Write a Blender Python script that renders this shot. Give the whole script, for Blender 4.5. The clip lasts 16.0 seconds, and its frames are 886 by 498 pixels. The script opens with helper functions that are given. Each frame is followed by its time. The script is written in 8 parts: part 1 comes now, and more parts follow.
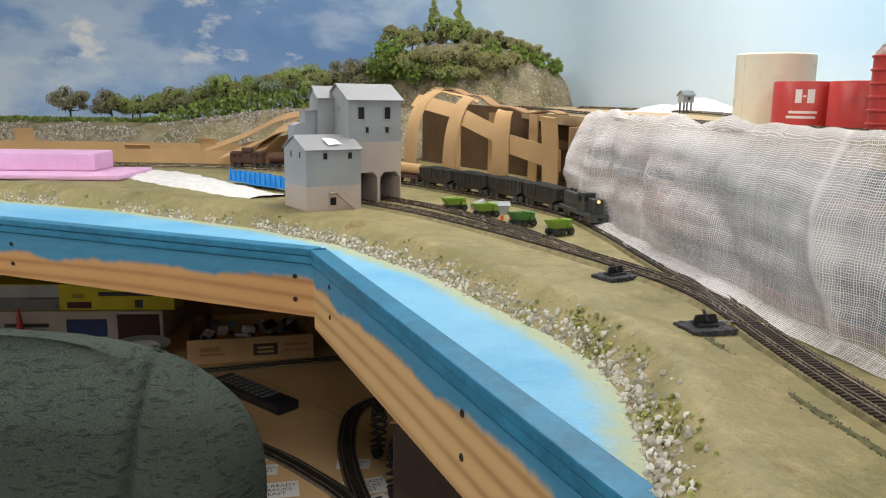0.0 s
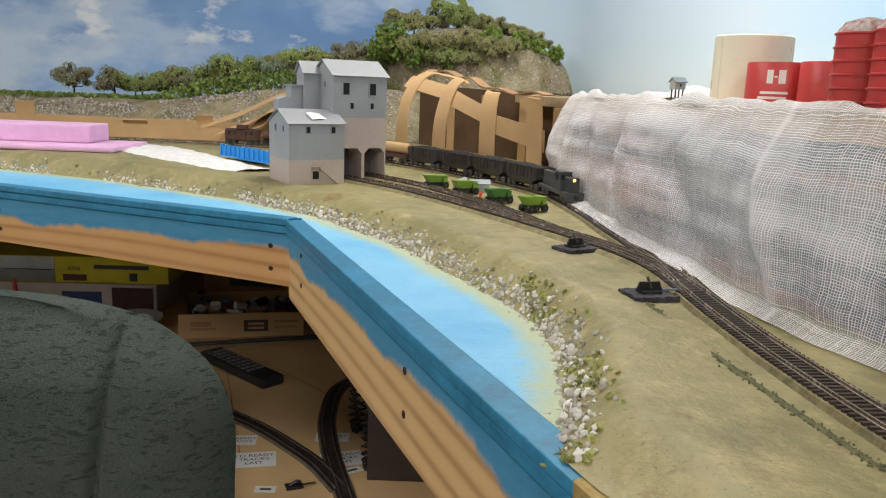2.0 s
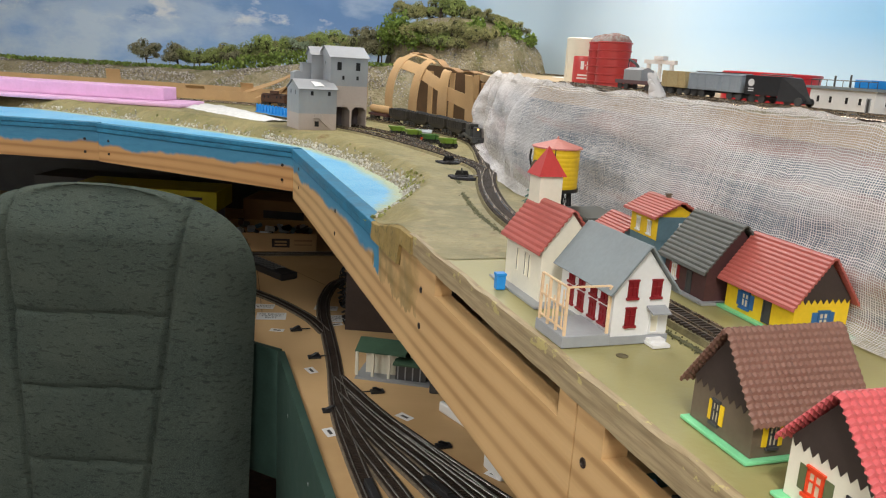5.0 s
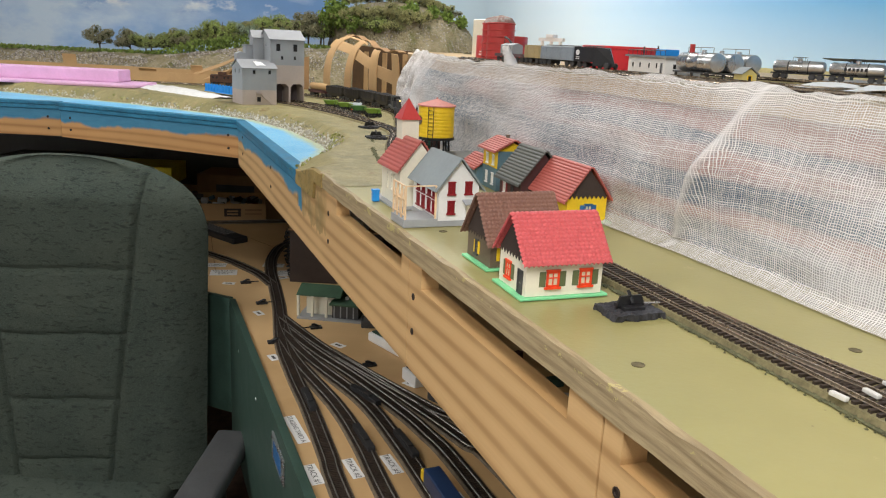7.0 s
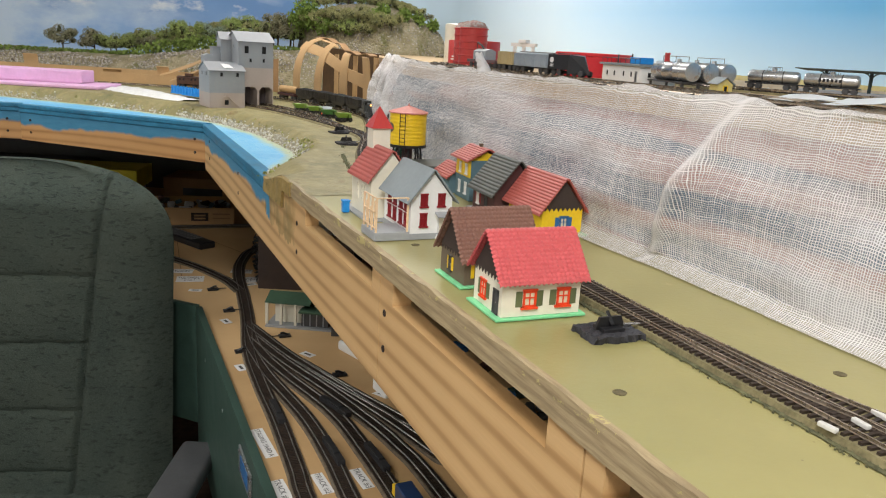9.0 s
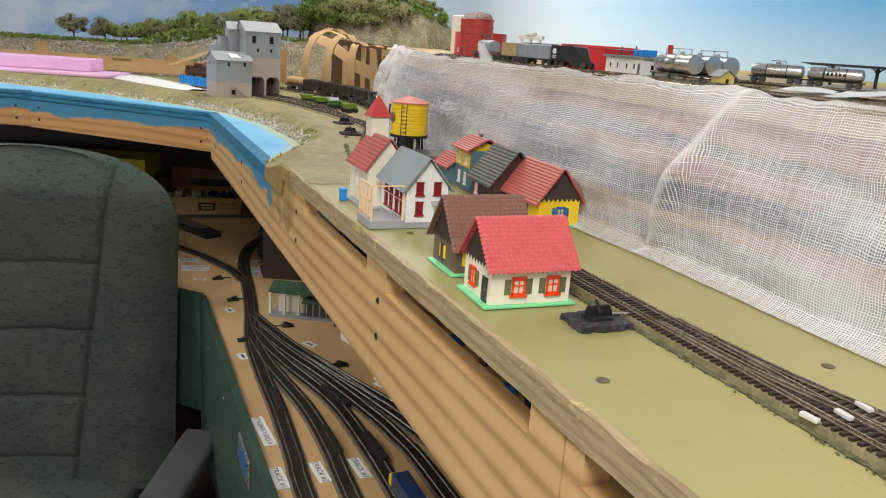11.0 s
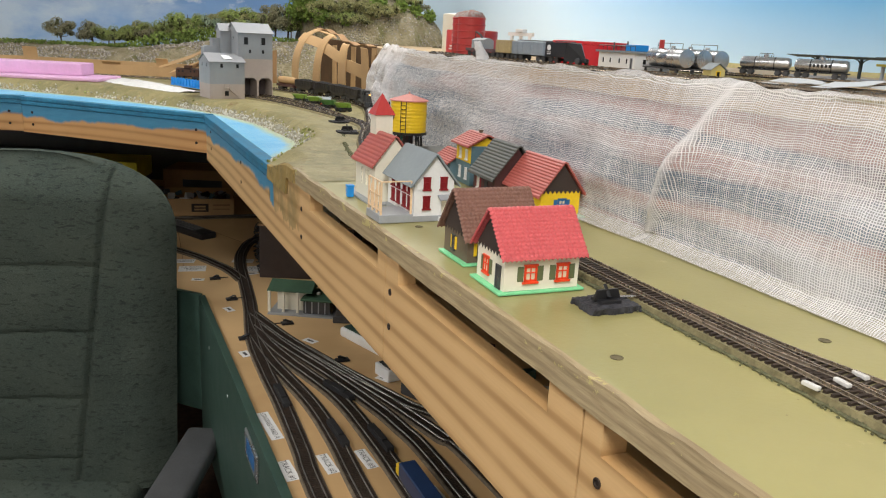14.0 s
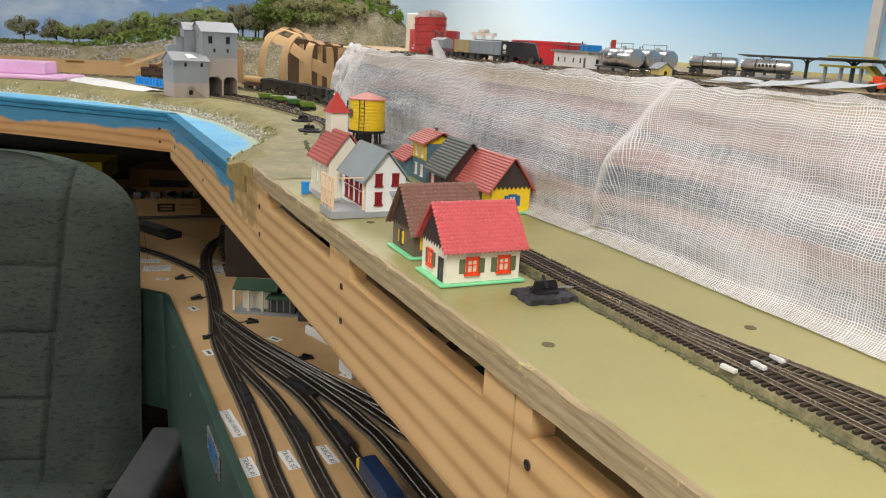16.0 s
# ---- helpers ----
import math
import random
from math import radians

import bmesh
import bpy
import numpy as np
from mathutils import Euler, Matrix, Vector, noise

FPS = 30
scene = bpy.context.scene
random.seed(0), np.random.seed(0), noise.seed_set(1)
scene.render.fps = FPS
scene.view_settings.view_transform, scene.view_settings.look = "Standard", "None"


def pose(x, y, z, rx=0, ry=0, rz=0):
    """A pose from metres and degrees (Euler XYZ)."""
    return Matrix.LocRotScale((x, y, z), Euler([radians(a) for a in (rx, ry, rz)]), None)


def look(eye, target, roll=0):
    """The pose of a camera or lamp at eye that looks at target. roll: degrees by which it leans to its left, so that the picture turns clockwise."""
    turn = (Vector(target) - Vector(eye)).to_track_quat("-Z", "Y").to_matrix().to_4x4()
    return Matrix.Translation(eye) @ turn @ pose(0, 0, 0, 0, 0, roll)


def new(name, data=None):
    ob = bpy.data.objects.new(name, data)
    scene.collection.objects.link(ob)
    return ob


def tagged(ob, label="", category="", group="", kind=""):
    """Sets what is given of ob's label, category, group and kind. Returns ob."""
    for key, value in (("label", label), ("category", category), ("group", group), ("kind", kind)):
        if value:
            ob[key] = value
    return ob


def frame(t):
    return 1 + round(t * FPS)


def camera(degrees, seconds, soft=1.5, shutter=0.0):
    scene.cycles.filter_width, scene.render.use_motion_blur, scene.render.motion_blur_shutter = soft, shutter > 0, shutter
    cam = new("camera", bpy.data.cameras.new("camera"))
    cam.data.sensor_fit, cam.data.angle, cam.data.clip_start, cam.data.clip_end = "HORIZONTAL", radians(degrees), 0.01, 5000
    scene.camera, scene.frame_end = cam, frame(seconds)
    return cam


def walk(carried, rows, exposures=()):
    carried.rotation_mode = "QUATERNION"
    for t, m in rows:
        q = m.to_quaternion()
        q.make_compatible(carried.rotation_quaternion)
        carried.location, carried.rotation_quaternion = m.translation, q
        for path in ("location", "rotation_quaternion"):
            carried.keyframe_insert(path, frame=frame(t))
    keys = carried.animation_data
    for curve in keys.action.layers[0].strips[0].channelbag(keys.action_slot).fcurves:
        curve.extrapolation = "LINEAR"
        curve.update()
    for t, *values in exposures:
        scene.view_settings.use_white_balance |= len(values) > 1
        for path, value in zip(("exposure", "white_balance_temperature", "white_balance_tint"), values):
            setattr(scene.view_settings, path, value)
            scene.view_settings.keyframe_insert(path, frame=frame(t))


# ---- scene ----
cam = camera(59.0, 16.0, soft=1.15)
PATH = [
    (0, (0.017, 0.024, 1.339), (0.007, 1.986, 0.952), 0.8),
    (0.5, (0.022, 0.03, 1.334), (0.022, 1.991, 0.945), 0.8),
    (1, (0.025, 0.032, 1.332), (0.025, 1.992, 0.936), 1.1),
    (1.5, (0.037, 0.029, 1.329), (0.022, 1.988, 0.929), 1.7),
    (2, (0.071, 0.01, 1.317), (0.031, 1.968, 0.91), 2.2),
    (2.5, (0.09, -0.041, 1.312), (0.047, 1.914, 0.89), 2.9),
    (3, (0.076, -0.159, 1.319), (0.037, 1.79, 0.874), 3.5),
    (3.2, (0.072, -0.212, 1.315), (0.054, 1.733, 0.849), 3.9),
    (5.3, (0.315, -0.674, 1.338), (0.165, 1.265, 0.869), 3.5),
    (5.5, (0.313, -0.71, 1.336), (0.17, 1.228, 0.862), 3.4),
    (6, (0.307, -0.807, 1.319), (0.196, 1.127, 0.821), 3.0),
    (6.5, (0.36, -0.858, 1.337), (0.286, 1.077, 0.837), 2.8),
    (7, (0.408, -0.89, 1.333), (0.365, 1.045, 0.831), 2.8),
    (7.5, (0.409, -0.886, 1.335), (0.394, 1.051, 0.836), 2.9),
    (8, (0.406, -0.865, 1.336), (0.415, 1.074, 0.845), 3.0),
    (8.2, (0.406, -0.862, 1.339), (0.426, 1.076, 0.846), 3.0),
    (10.5, (0.405, -0.868, 1.337), (0.426, 1.069, 0.841), 3.9),
    (11, (0.421, -0.864, 1.334), (0.427, 1.07, 0.825), 4.0),
    (11.5, (0.434, -0.875, 1.33), (0.422, 1.057, 0.811), 3.9),
    (12, (0.409, -0.892, 1.331), (0.381, 1.037, 0.803), 3.7),
    (12.5, (0.375, -0.886, 1.334), (0.348, 1.043, 0.808), 3.5),
    (13, (0.383, -0.883, 1.334), (0.371, 1.046, 0.809), 3.2),
    (13.5, (0.39, -0.894, 1.34), (0.402, 1.038, 0.82), 3.0),
    (14, (0.4, -0.893, 1.335), (0.439, 1.04, 0.821), 3.0),
    (14.5, (0.403, -0.896, 1.336), (0.465, 1.038, 0.827), 3.1),
    (15, (0.405, -0.899, 1.339), (0.487, 1.034, 0.834), 3.1),
    (15.5, (0.414, -0.904, 1.338), (0.511, 1.028, 0.833), 3.1),
    (16, (0.424, -0.91, 1.335), (0.528, 1.021, 0.825), 3.2),
]
walk(cam, [(t, look(eye, target, roll)) for t, eye, target, roll in PATH])

# ---- light ----
world = bpy.data.worlds.new("world")
world.use_nodes = True
world.node_tree.nodes["Background"].inputs[0].default_value = (0.9, 0.95, 1.0, 1)
world.node_tree.nodes["Background"].inputs[1].default_value = 0.05
scene.world = world
scene.view_settings.exposure = 0.0
LAMPS = [(-1.3, -1.5, 29), (-1.5, 0.9, 19), (0.2, 1.5, 17), (0.35, -1.5, 34)]
CEILING = 2.45
for lx, ly, watts in LAMPS:
    lamp = bpy.data.lights.new("ceiling_lamp", "AREA")
    lamp.shape, lamp.size, lamp.size_y, lamp.energy, lamp.color = "RECTANGLE", 1.1, 0.28, watts, (1.0, 0.97, 0.93)
    lob = new("ceiling_lamp", lamp)
    lob.matrix_world = pose(lx, ly, CEILING - 0.075, 0, 0, 90)

# ---- plan: s runs along the front edge from its far corner, d runs across it into the layout ----
OX, OY = -0.166, 1.075
UX, UY, NX, NY = 0.395, -0.9187, 0.9187, 0.395
YAW = math.degrees(math.atan2(NY, NX))
TOP, WATER, DECK, UPPER = 1.15, 1.124, 0.67, 1.305


def W(s, d, z=0.0):
    return Vector((OX + s * UX + d * NX, OY + s * UY + d * NY, z))


def at(s, d, z=TOP, turn=0.0):
    """A pose in the plan: x runs across the layout, y away along its edge."""
    p = W(s, d, z)
    return pose(p.x, p.y, p.z, 0, 0, YAW + turn)


def lerp_path(points, v):
    """The d of a path given as (s, d) pairs, at s = v."""
    if v <= points[0][0]:
        return points[0][1]
    for (a, b), (c, e) in zip(points, points[1:]):
        if v <= c:
            k = (v - a) / (c - a)
            return b + (e - b) * k
    return points[-1][1]


# ---- mesh tools ----
class Geo:
    def __init__(self):
        self.v, self.f = [], []

    def add(self, verts, faces, m=None):
        k = len(self.v)
        self.v += [tuple(m @ Vector(p)) if m else tuple(p) for p in verts]
        self.f += [tuple(i + k for i in q) for q in faces]
        return self

    def box(self, x0, x1, y0, y1, z0, z1, m=None):
        p = [(x, y, z) for z in (z0, z1) for y in (y0, y1) for x in (x0, x1)]
        return self.add(p, [(0, 2, 3, 1), (4, 5, 7, 6), (0, 1, 5, 4), (2, 6, 7, 3), (0, 4, 6, 2), (1, 3, 7, 5)], m)

    def prism(self, poly, z0, z1, m=None):
        """A flat outline (counter-clockwise) drawn up from z0 to z1."""
        n = len(poly)
        p = [(x, y, z0) for x, y in poly] + [(x, y, z1) for x, y in poly]
        return self.add(p, [tuple(reversed(range(n))), tuple(range(n, 2 * n))] + [(i, (i + 1) % n, n + (i + 1) % n, n + i) for i in range(n)], m)

    def lathe(self, profile, seg=24, m=None, close=True):
        """A profile of (radius, height) pairs turned round z."""
        n = len(profile)
        p = [(r * math.cos(2 * math.pi * k / seg), r * math.sin(2 * math.pi * k / seg), z) for k in range(seg) for r, z in profile]
        f = [(k * n + i, ((k + 1) % seg) * n + i, ((k + 1) % seg) * n + i + 1, k * n + i + 1) for k in range(seg) for i in range(n - 1)]
        if close:
            f += [tuple(k * n for k in reversed(range(seg))), tuple(k * n + n - 1 for k in range(seg))]
        return self.add(p, f, m)

    def tube(self, pts, r, seg=6, r2=None):
        """A round bar along a line of points, from radius r to r2."""
        pts = [Vector(p) for p in pts]
        r2 = r if r2 is None else r2
        n, p = len(pts), []
        for i, q in enumerate(pts):
            t = (pts[min(i + 1, n - 1)] - pts[max(i - 1, 0)]).normalized()
            a = t.orthogonal().normalized() if abs(t.z) > 0.95 else t.cross(Vector((0, 0, 1))).normalized()
            b = t.cross(a)
            rad = r + (r2 - r) * i / max(n - 1, 1)
            p += [q + rad * (math.cos(2 * math.pi * k / seg) * a + math.sin(2 * math.pi * k / seg) * b) for k in range(seg)]
        f = [(i * seg + k, i * seg + (k + 1) % seg, (i + 1) * seg + (k + 1) % seg, (i + 1) * seg + k) for i in range(n - 1) for k in range(seg)]
        f += [tuple(reversed(range(seg))), tuple((n - 1) * seg + k for k in range(seg))]
        return self.add(p, f)

    def sweep(self, pts, section):
        """A section of (across, up) pairs drawn along a level line of points."""
        pts = [Vector(p) for p in pts]
        n, k, p = len(pts), len(section), []
        for i, q in enumerate(pts):
            t = pts[min(i + 1, n - 1)] - pts[max(i - 1, 0)]
            t.z = 0
            t.normalize()
            a = Vector((t.y, -t.x, 0))
            p += [q + a * x + Vector((0, 0, z)) for x, z in section]
        f = [(i * k + j, i * k + (j + 1) % k, (i + 1) * k + (j + 1) % k, (i + 1) * k + j) for i in range(n - 1) for j in range(k)]
        f += [tuple(reversed(range(k))), tuple((n - 1) * k + j for j in range(k))]
        return self.add(p, f)

    def sheet(self, fn, nu, nv, thick=0.0):
        """A grid of fn(u, v), u and v from 0 to 1; with a second skin if thick."""
        p = [Vector(fn(i / nu, j / nv)) for j in range(nv + 1) for i in range(nu + 1)]
        w = nu + 1
        f = [(j * w + i, j * w + i + 1, (j + 1) * w + i + 1, (j + 1) * w + i) for j in range(nv) for i in range(nu)]
        if thick:
            nn = []
            for j in range(nv + 1):
                for i in range(nu + 1):
                    a = p[j * w + min(i + 1, nu)] - p[j * w + max(i - 1, 0)]
                    b = p[min(j + 1, nv) * w + i] - p[max(j - 1, 0) * w + i]
                    c = a.cross(b)
                    nn.append(c.normalized() if c.length > 1e-12 else Vector((0, 0, 1)))
            k = len(p)
            back = [q - m * thick for q, m in zip(p, nn)]
            f2 = [tuple(k + x for x in reversed(q)) for q in f]
            rim = [j * w for j in range(nv + 1)]
            edge = list(range(w)) + [j * w + nu for j in range(1, nv + 1)] + [nv * w + i for i in range(nu - 1, -1, -1)] + rim[-2:0:-1]
            f3 = [(edge[i], k + edge[i], k + edge[(i + 1) % len(edge)], edge[(i + 1) % len(edge)]) for i in range(len(edge))]
            return self.add(p + back, f + f2 + f3)
        return self.add(p, f)


def mesh_of(name, geo, material, smooth=False, bevel=0.0, seg=2):
    me = bpy.data.meshes.new(name)
    me.from_pydata(geo.v, [], geo.f)
    bm = bmesh.new()
    bm.from_mesh(me)
    if bevel:
        sharp = [e for e in bm.edges if e.is_manifold and e.calc_face_angle(0) > 0.5]
        bmesh.ops.bevel(bm, geom=sharp, offset=bevel, segments=seg, affect="EDGES", profile=0.6)
    bmesh.ops.recalc_face_normals(bm, faces=bm.faces)
    bm.to_mesh(me)
    bm.free()
    me.materials.append(material)
    if smooth:
        me.polygons.foreach_set("use_smooth", [True] * len(me.polygons))
        me.set_sharp_from_angle(angle=radians(40))
    return me


def part(name, geo, material, parent, label="", smooth=False, bevel=0.0, seg=2, m=None):
    ob = new(name, mesh_of(name, geo, material, smooth, bevel, seg))
    ob.parent = parent
    if m is not None:
        ob.matrix_local = m
    return tagged(ob, label)


def thing(name, m, label, category, group="", kind=""):
    ob = new(name)
    ob.empty_display_size = 0.02
    ob.matrix_world = m
    return tagged(ob, label, category, group, kind)


def solid(name, geo, material, label, category, m=None, group="", kind="", smooth=False, bevel=0.0, seg=2):
    ob = new(name, mesh_of(name, geo, material, smooth, bevel, seg))
    if m is not None:
        ob.matrix_world = m
    return tagged(ob, label, category, group, kind)


# ---- materials ----
class Nodes:
    def __init__(self, name):
        self.m = bpy.data.materials.new(name)
        self.m.use_nodes = True
        self.t = self.m.node_tree
        self.b = self.t.nodes["Principled BSDF"]
        self.c = self.t.nodes.new("ShaderNodeTexCoord")
        self.out = self.t.nodes["Material Output"]

    def link(self, a, b):
        self.t.links.new(a, b)

    def put(self, sock, value):
        if isinstance(value, (int, float)):
            sock.default_value = value
        elif isinstance(value, (tuple, list)):
            sock.default_value = (*value, 1) if len(value) == 3 and sock.type == "RGBA" else value
        else:
            self.link(value, sock)

    def scaled(self, sx, sy, sz, src="Object"):
        n = self.t.nodes.new("ShaderNodeMapping")
        n.inputs["Scale"].default_value = (sx, sy, sz)
        self.link(self.c.outputs[src], n.inputs["Vector"])
        return n.outputs[0]

    def noise(self, scale, detail=4, rough=0.55, vec=None, warp=0.0):
        n = self.t.nodes.new("ShaderNodeTexNoise")
        n.inputs["Scale"].default_value, n.inputs["Detail"].default_value = scale, detail
        n.inputs["Roughness"].default_value, n.inputs["Distortion"].default_value = rough, warp
        self.link(vec or self.c.outputs["Object"], n.inputs["Vector"])
        return n.outputs[0]

    def ramp(self, fac, lo, hi, c0=(0, 0, 0), c1=(1, 1, 1)):
        n = self.t.nodes.new("ShaderNodeValToRGB")
        n.color_ramp.elements[0].position, n.color_ramp.elements[1].position = lo, hi
        n.color_ramp.elements[0].color, n.color_ramp.elements[1].color = (*c0, 1), (*c1, 1)
        self.link(fac, n.inputs[0])
        return n.outputs[0]

    def mix(self, fac, a, b, how="MIX"):
        n = self.t.nodes.new("ShaderNodeMix")
        n.data_type, n.blend_type = "RGBA", how
        self.put(n.inputs[0], fac)
        self.put(n.inputs[6], a)
        self.put(n.inputs[7], b)
        return n.outputs[2]

    def math(self, op, a, b=0.0, c=0.0):
        n = self.t.nodes.new("ShaderNodeMath")
        n.operation = op
        for k, x in enumerate((a, b, c)):
            self.put(n.inputs[k], x)
        return n.outputs[0]

    def axes(self, src="Object"):
        n = self.t.nodes.new("ShaderNodeSeparateXYZ")
        self.link(self.c.outputs[src], n.inputs[0])
        return n.outputs

    def bump(self, height, strength=0.3, dist=0.001):
        n = self.t.nodes.new("ShaderNodeBump")
        n.inputs["Strength"].default_value, n.inputs["Distance"].default_value = strength, dist
        self.link(height, n.inputs["Height"])
        self.link(n.outputs[0], self.b.inputs["Normal"])

    def done(self, color, rough=0.6, metal=0.0, spec=0.4):
        self.put(self.b.inputs["Base Color"], color)
        self.put(self.b.inputs["Roughness"], rough)
        self.put(self.b.inputs["Metallic"], metal)
        self.b.inputs["Specular IOR Level"].default_value = spec
        return self.m


def paint(name, c, rough=0.5, vary=0.15, big=18, fine=260, relief=0.12, metal=0.0, dirt=None, dirt_at=0.62):
    """A painted or moulded surface: colour that wanders at two scales, with a fine relief."""
    n = Nodes(name)
    a, b = n.noise(big, 3), n.noise(fine, 3)
    dark = tuple(x * (1 - vary) for x in c)
    lite = tuple(min(1, x * (1 + vary)) for x in c)
    col = n.mix(n.ramp(a, 0.35, 0.65), dark, lite)
    col = n.mix(0.35, col, n.mix(n.ramp(b, 0.35, 0.65), dark, lite))
    if dirt:
        col = n.mix(n.ramp(n.noise(big * 2.3, 6, 0.7), dirt_at, dirt_at + 0.12), col, dirt)
    n.bump(b, relief, 0.0006)
    return n.done(col, n.math("MULTIPLY_ADD", a, 0.2, rough - 0.1), metal)


def pine(name, c0, c1, sx=1.2, sz=26, painted=None):
    """Sawn pine whose grain runs along local x; painted: a function that adds paint over it."""
    n = Nodes(name)
    v = n.scaled(sx * 2.2, sz, sz)
    rings = n.t.nodes.new("ShaderNodeTexWave")
    rings.wave_type, rings.bands_direction = "BANDS", "Z"
    rings.inputs["Scale"].default_value, rings.inputs["Distortion"].default_value = 0.52, 7.0
    rings.inputs["Detail"].default_value, rings.inputs["Detail Scale"].default_value = 1.0, 0.55
    n.link(v, rings.inputs["Vector"])
    fibre = n.noise(9, 5, 0.65, n.scaled(2.5, 60, 60))
    col = n.mix(n.ramp(rings.outputs["Fac"], 0.15, 0.9), c1, n.mix(0.45, c0, c1))
    col = n.mix(n.math("MULTIPLY", n.ramp(rings.outputs["Fac"], 0.72, 1.0), 0.85), col, tuple(x * 0.84 for x in c0))
    col = n.mix(n.math("MULTIPLY", fibre, 0.38), col, tuple(x * 0.72 for x in c0))
    col = n.mix(n.ramp(n.noise(6, 3), 0.45, 0.75), col, n.mix(0.5, col, c1))
    if painted:
        col = painted(n, col)
    n.bump(fibre, 0.25, 0.0008)
    return n.done(col, 0.6)


def fascia_paint(stop, edge, olive):
    def add(n, col):
        x, y, z = n.axes()
        wave = n.noise(5, 3, 0.5, n.scaled(1, 0, 0.4))
        brush = n.noise(70, 3, 0.6, n.scaled(1, 1, 0.3))
        lim = n.math("MULTIPLY_ADD", brush, -0.010, n.math("MULTIPLY_ADD", wave, -0.085, edge + 0.048))
        up = n.ramp(n.math("SUBTRACT", z, lim), 0.0, 0.007)
        blue = n.mix(n.noise(24, 5, 0.65, n.scaled(1, 1, 5)), (0.014, 0.15, 0.30), (0.06, 0.30, 0.47))
        if olive:
            jag = n.noise(26, 4, 0.6, n.scaled(1, 1, 0.15))
            k = n.math("LESS_THAN", n.math("MULTIPLY_ADD", jag, 0.10, x), stop + 0.05)
            drip = n.math("MULTIPLY", n.math("GREATER_THAN", n.math("MULTIPLY_ADD", wave, 0.05, x), stop - 0.005), n.math("LESS_THAN", x, stop + 0.02))
            drip = n.math("MULTIPLY", drip, n.math("GREATER_THAN", n.math("MULTIPLY_ADD", jag, 0.05, z), edge + 0.010))
            up = n.math("MAXIMUM", n.math("MULTIPLY", up, k), n.math("MULTIPLY", drip, k))
            ol = n.math("MULTIPLY", n.math("GREATER_THAN", n.math("MULTIPLY_ADD", jag, -0.12, x), stop - 0.10), n.math("LESS_THAN", n.math("MULTIPLY_ADD", jag, -0.14, x), stop + 0.10))
            ol = n.math("MULTIPLY", ol, n.math("GREATER_THAN", n.math("MULTIPLY_ADD", jag, 0.10, n.math("MULTIPLY_ADD", wave, 0.05, z)), edge + 0.065))
            ol = n.math("MULTIPLY", ol, n.ramp(n.noise(22, 4, 0.65), 0.30, 0.55))
            col = n.mix(n.math("MULTIPLY", ol, 0.6), col, n.mix(n.ramp(n.noise(16, 3), 0.4, 0.6), (0.25, 0.17, 0.045), (0.12, 0.12, 0.045)))
        return n.mix(n.math("MULTIPLY", up, 0.96), col, blue)
    return add


PINE0, PINE1 = (0.47, 0.275, 0.112), (0.67, 0.44, 0.21)
M_PINE = pine("pine", PINE0, PINE1)
M_PINE_A = pine("pine_painted_right", PINE0, PINE1, painted=fascia_paint(0.80, 1.078, True))
M_PINE_B = pine("pine_painted_left", (0.46, 0.23, 0.085), (0.60, 0.34, 0.14), painted=fascia_paint(9, 1.074, False))
def edge_flecks(n, col):
    x, y, z = n.axes()
    k = n.math("MULTIPLY", n.math("GREATER_THAN", n.noise(55, 5, 0.7), 0.60), n.math("GREATER_THAN", z, -0.0075))
    col = n.mix(n.math("MULTIPLY", n.ramp(n.noise(300, 3, 0.6, n.scaled(0.12, 1, 2)), 0.45, 0.68), 0.55), col, (0.20, 0.14, 0.07))
    return n.mix(n.math("MULTIPLY", k, 0.8), col, (0.52, 0.44, 0.18))


M_PLYEDGE = pine("plywood_edge", (0.34, 0.26, 0.15), (0.44, 0.345, 0.20), 2.5, 70, edge_flecks)
M_DECKWOOD = pine("deck_plywood", (0.58, 0.37, 0.17), (0.68, 0.46, 0.235), 0.6, 4)
M_BOARD = paint("tan_board", (0.50, 0.36, 0.21), 0.7, 0.15)


def ground_material():
    n = Nodes("olive_scenery_paint")
    a, b, c = n.noise(9, 5, 0.6, warp=0.6), n.noise(120, 4), n.noise(42, 5, 0.7)
    col = n.mix(n.ramp(a, 0.36, 0.64), (0.205, 0.183, 0.075), (0.315, 0.268, 0.122))
    col = n.mix(n.ramp(c, 0.5, 0.72), col, (0.42, 0.34, 0.165))
    col = n.mix(n.ramp(n.noise(14, 6, 0.7), 0.53, 0.72), col, (0.13, 0.128, 0.048))
    col = n.mix(n.ramp(n.noise(26, 6, 0.75, warp=1.2), 0.56, 0.70), col, (0.20, 0.125, 0.045))
    col = n.mix(n.math("MULTIPLY", n.ramp(n.noise(260, 3, 0.7), 0.60, 0.70), 0.7), col, (0.10, 0.085, 0.04))
    col = n.mix(n.math("MULTIPLY", b, 0.25), col, (0.22, 0.2, 0.1))
    n.bump(n.math("ADD", b, n.math("MULTIPLY", c, 2.0)), 0.65, 0.002)
    return n.done(col, 0.55)


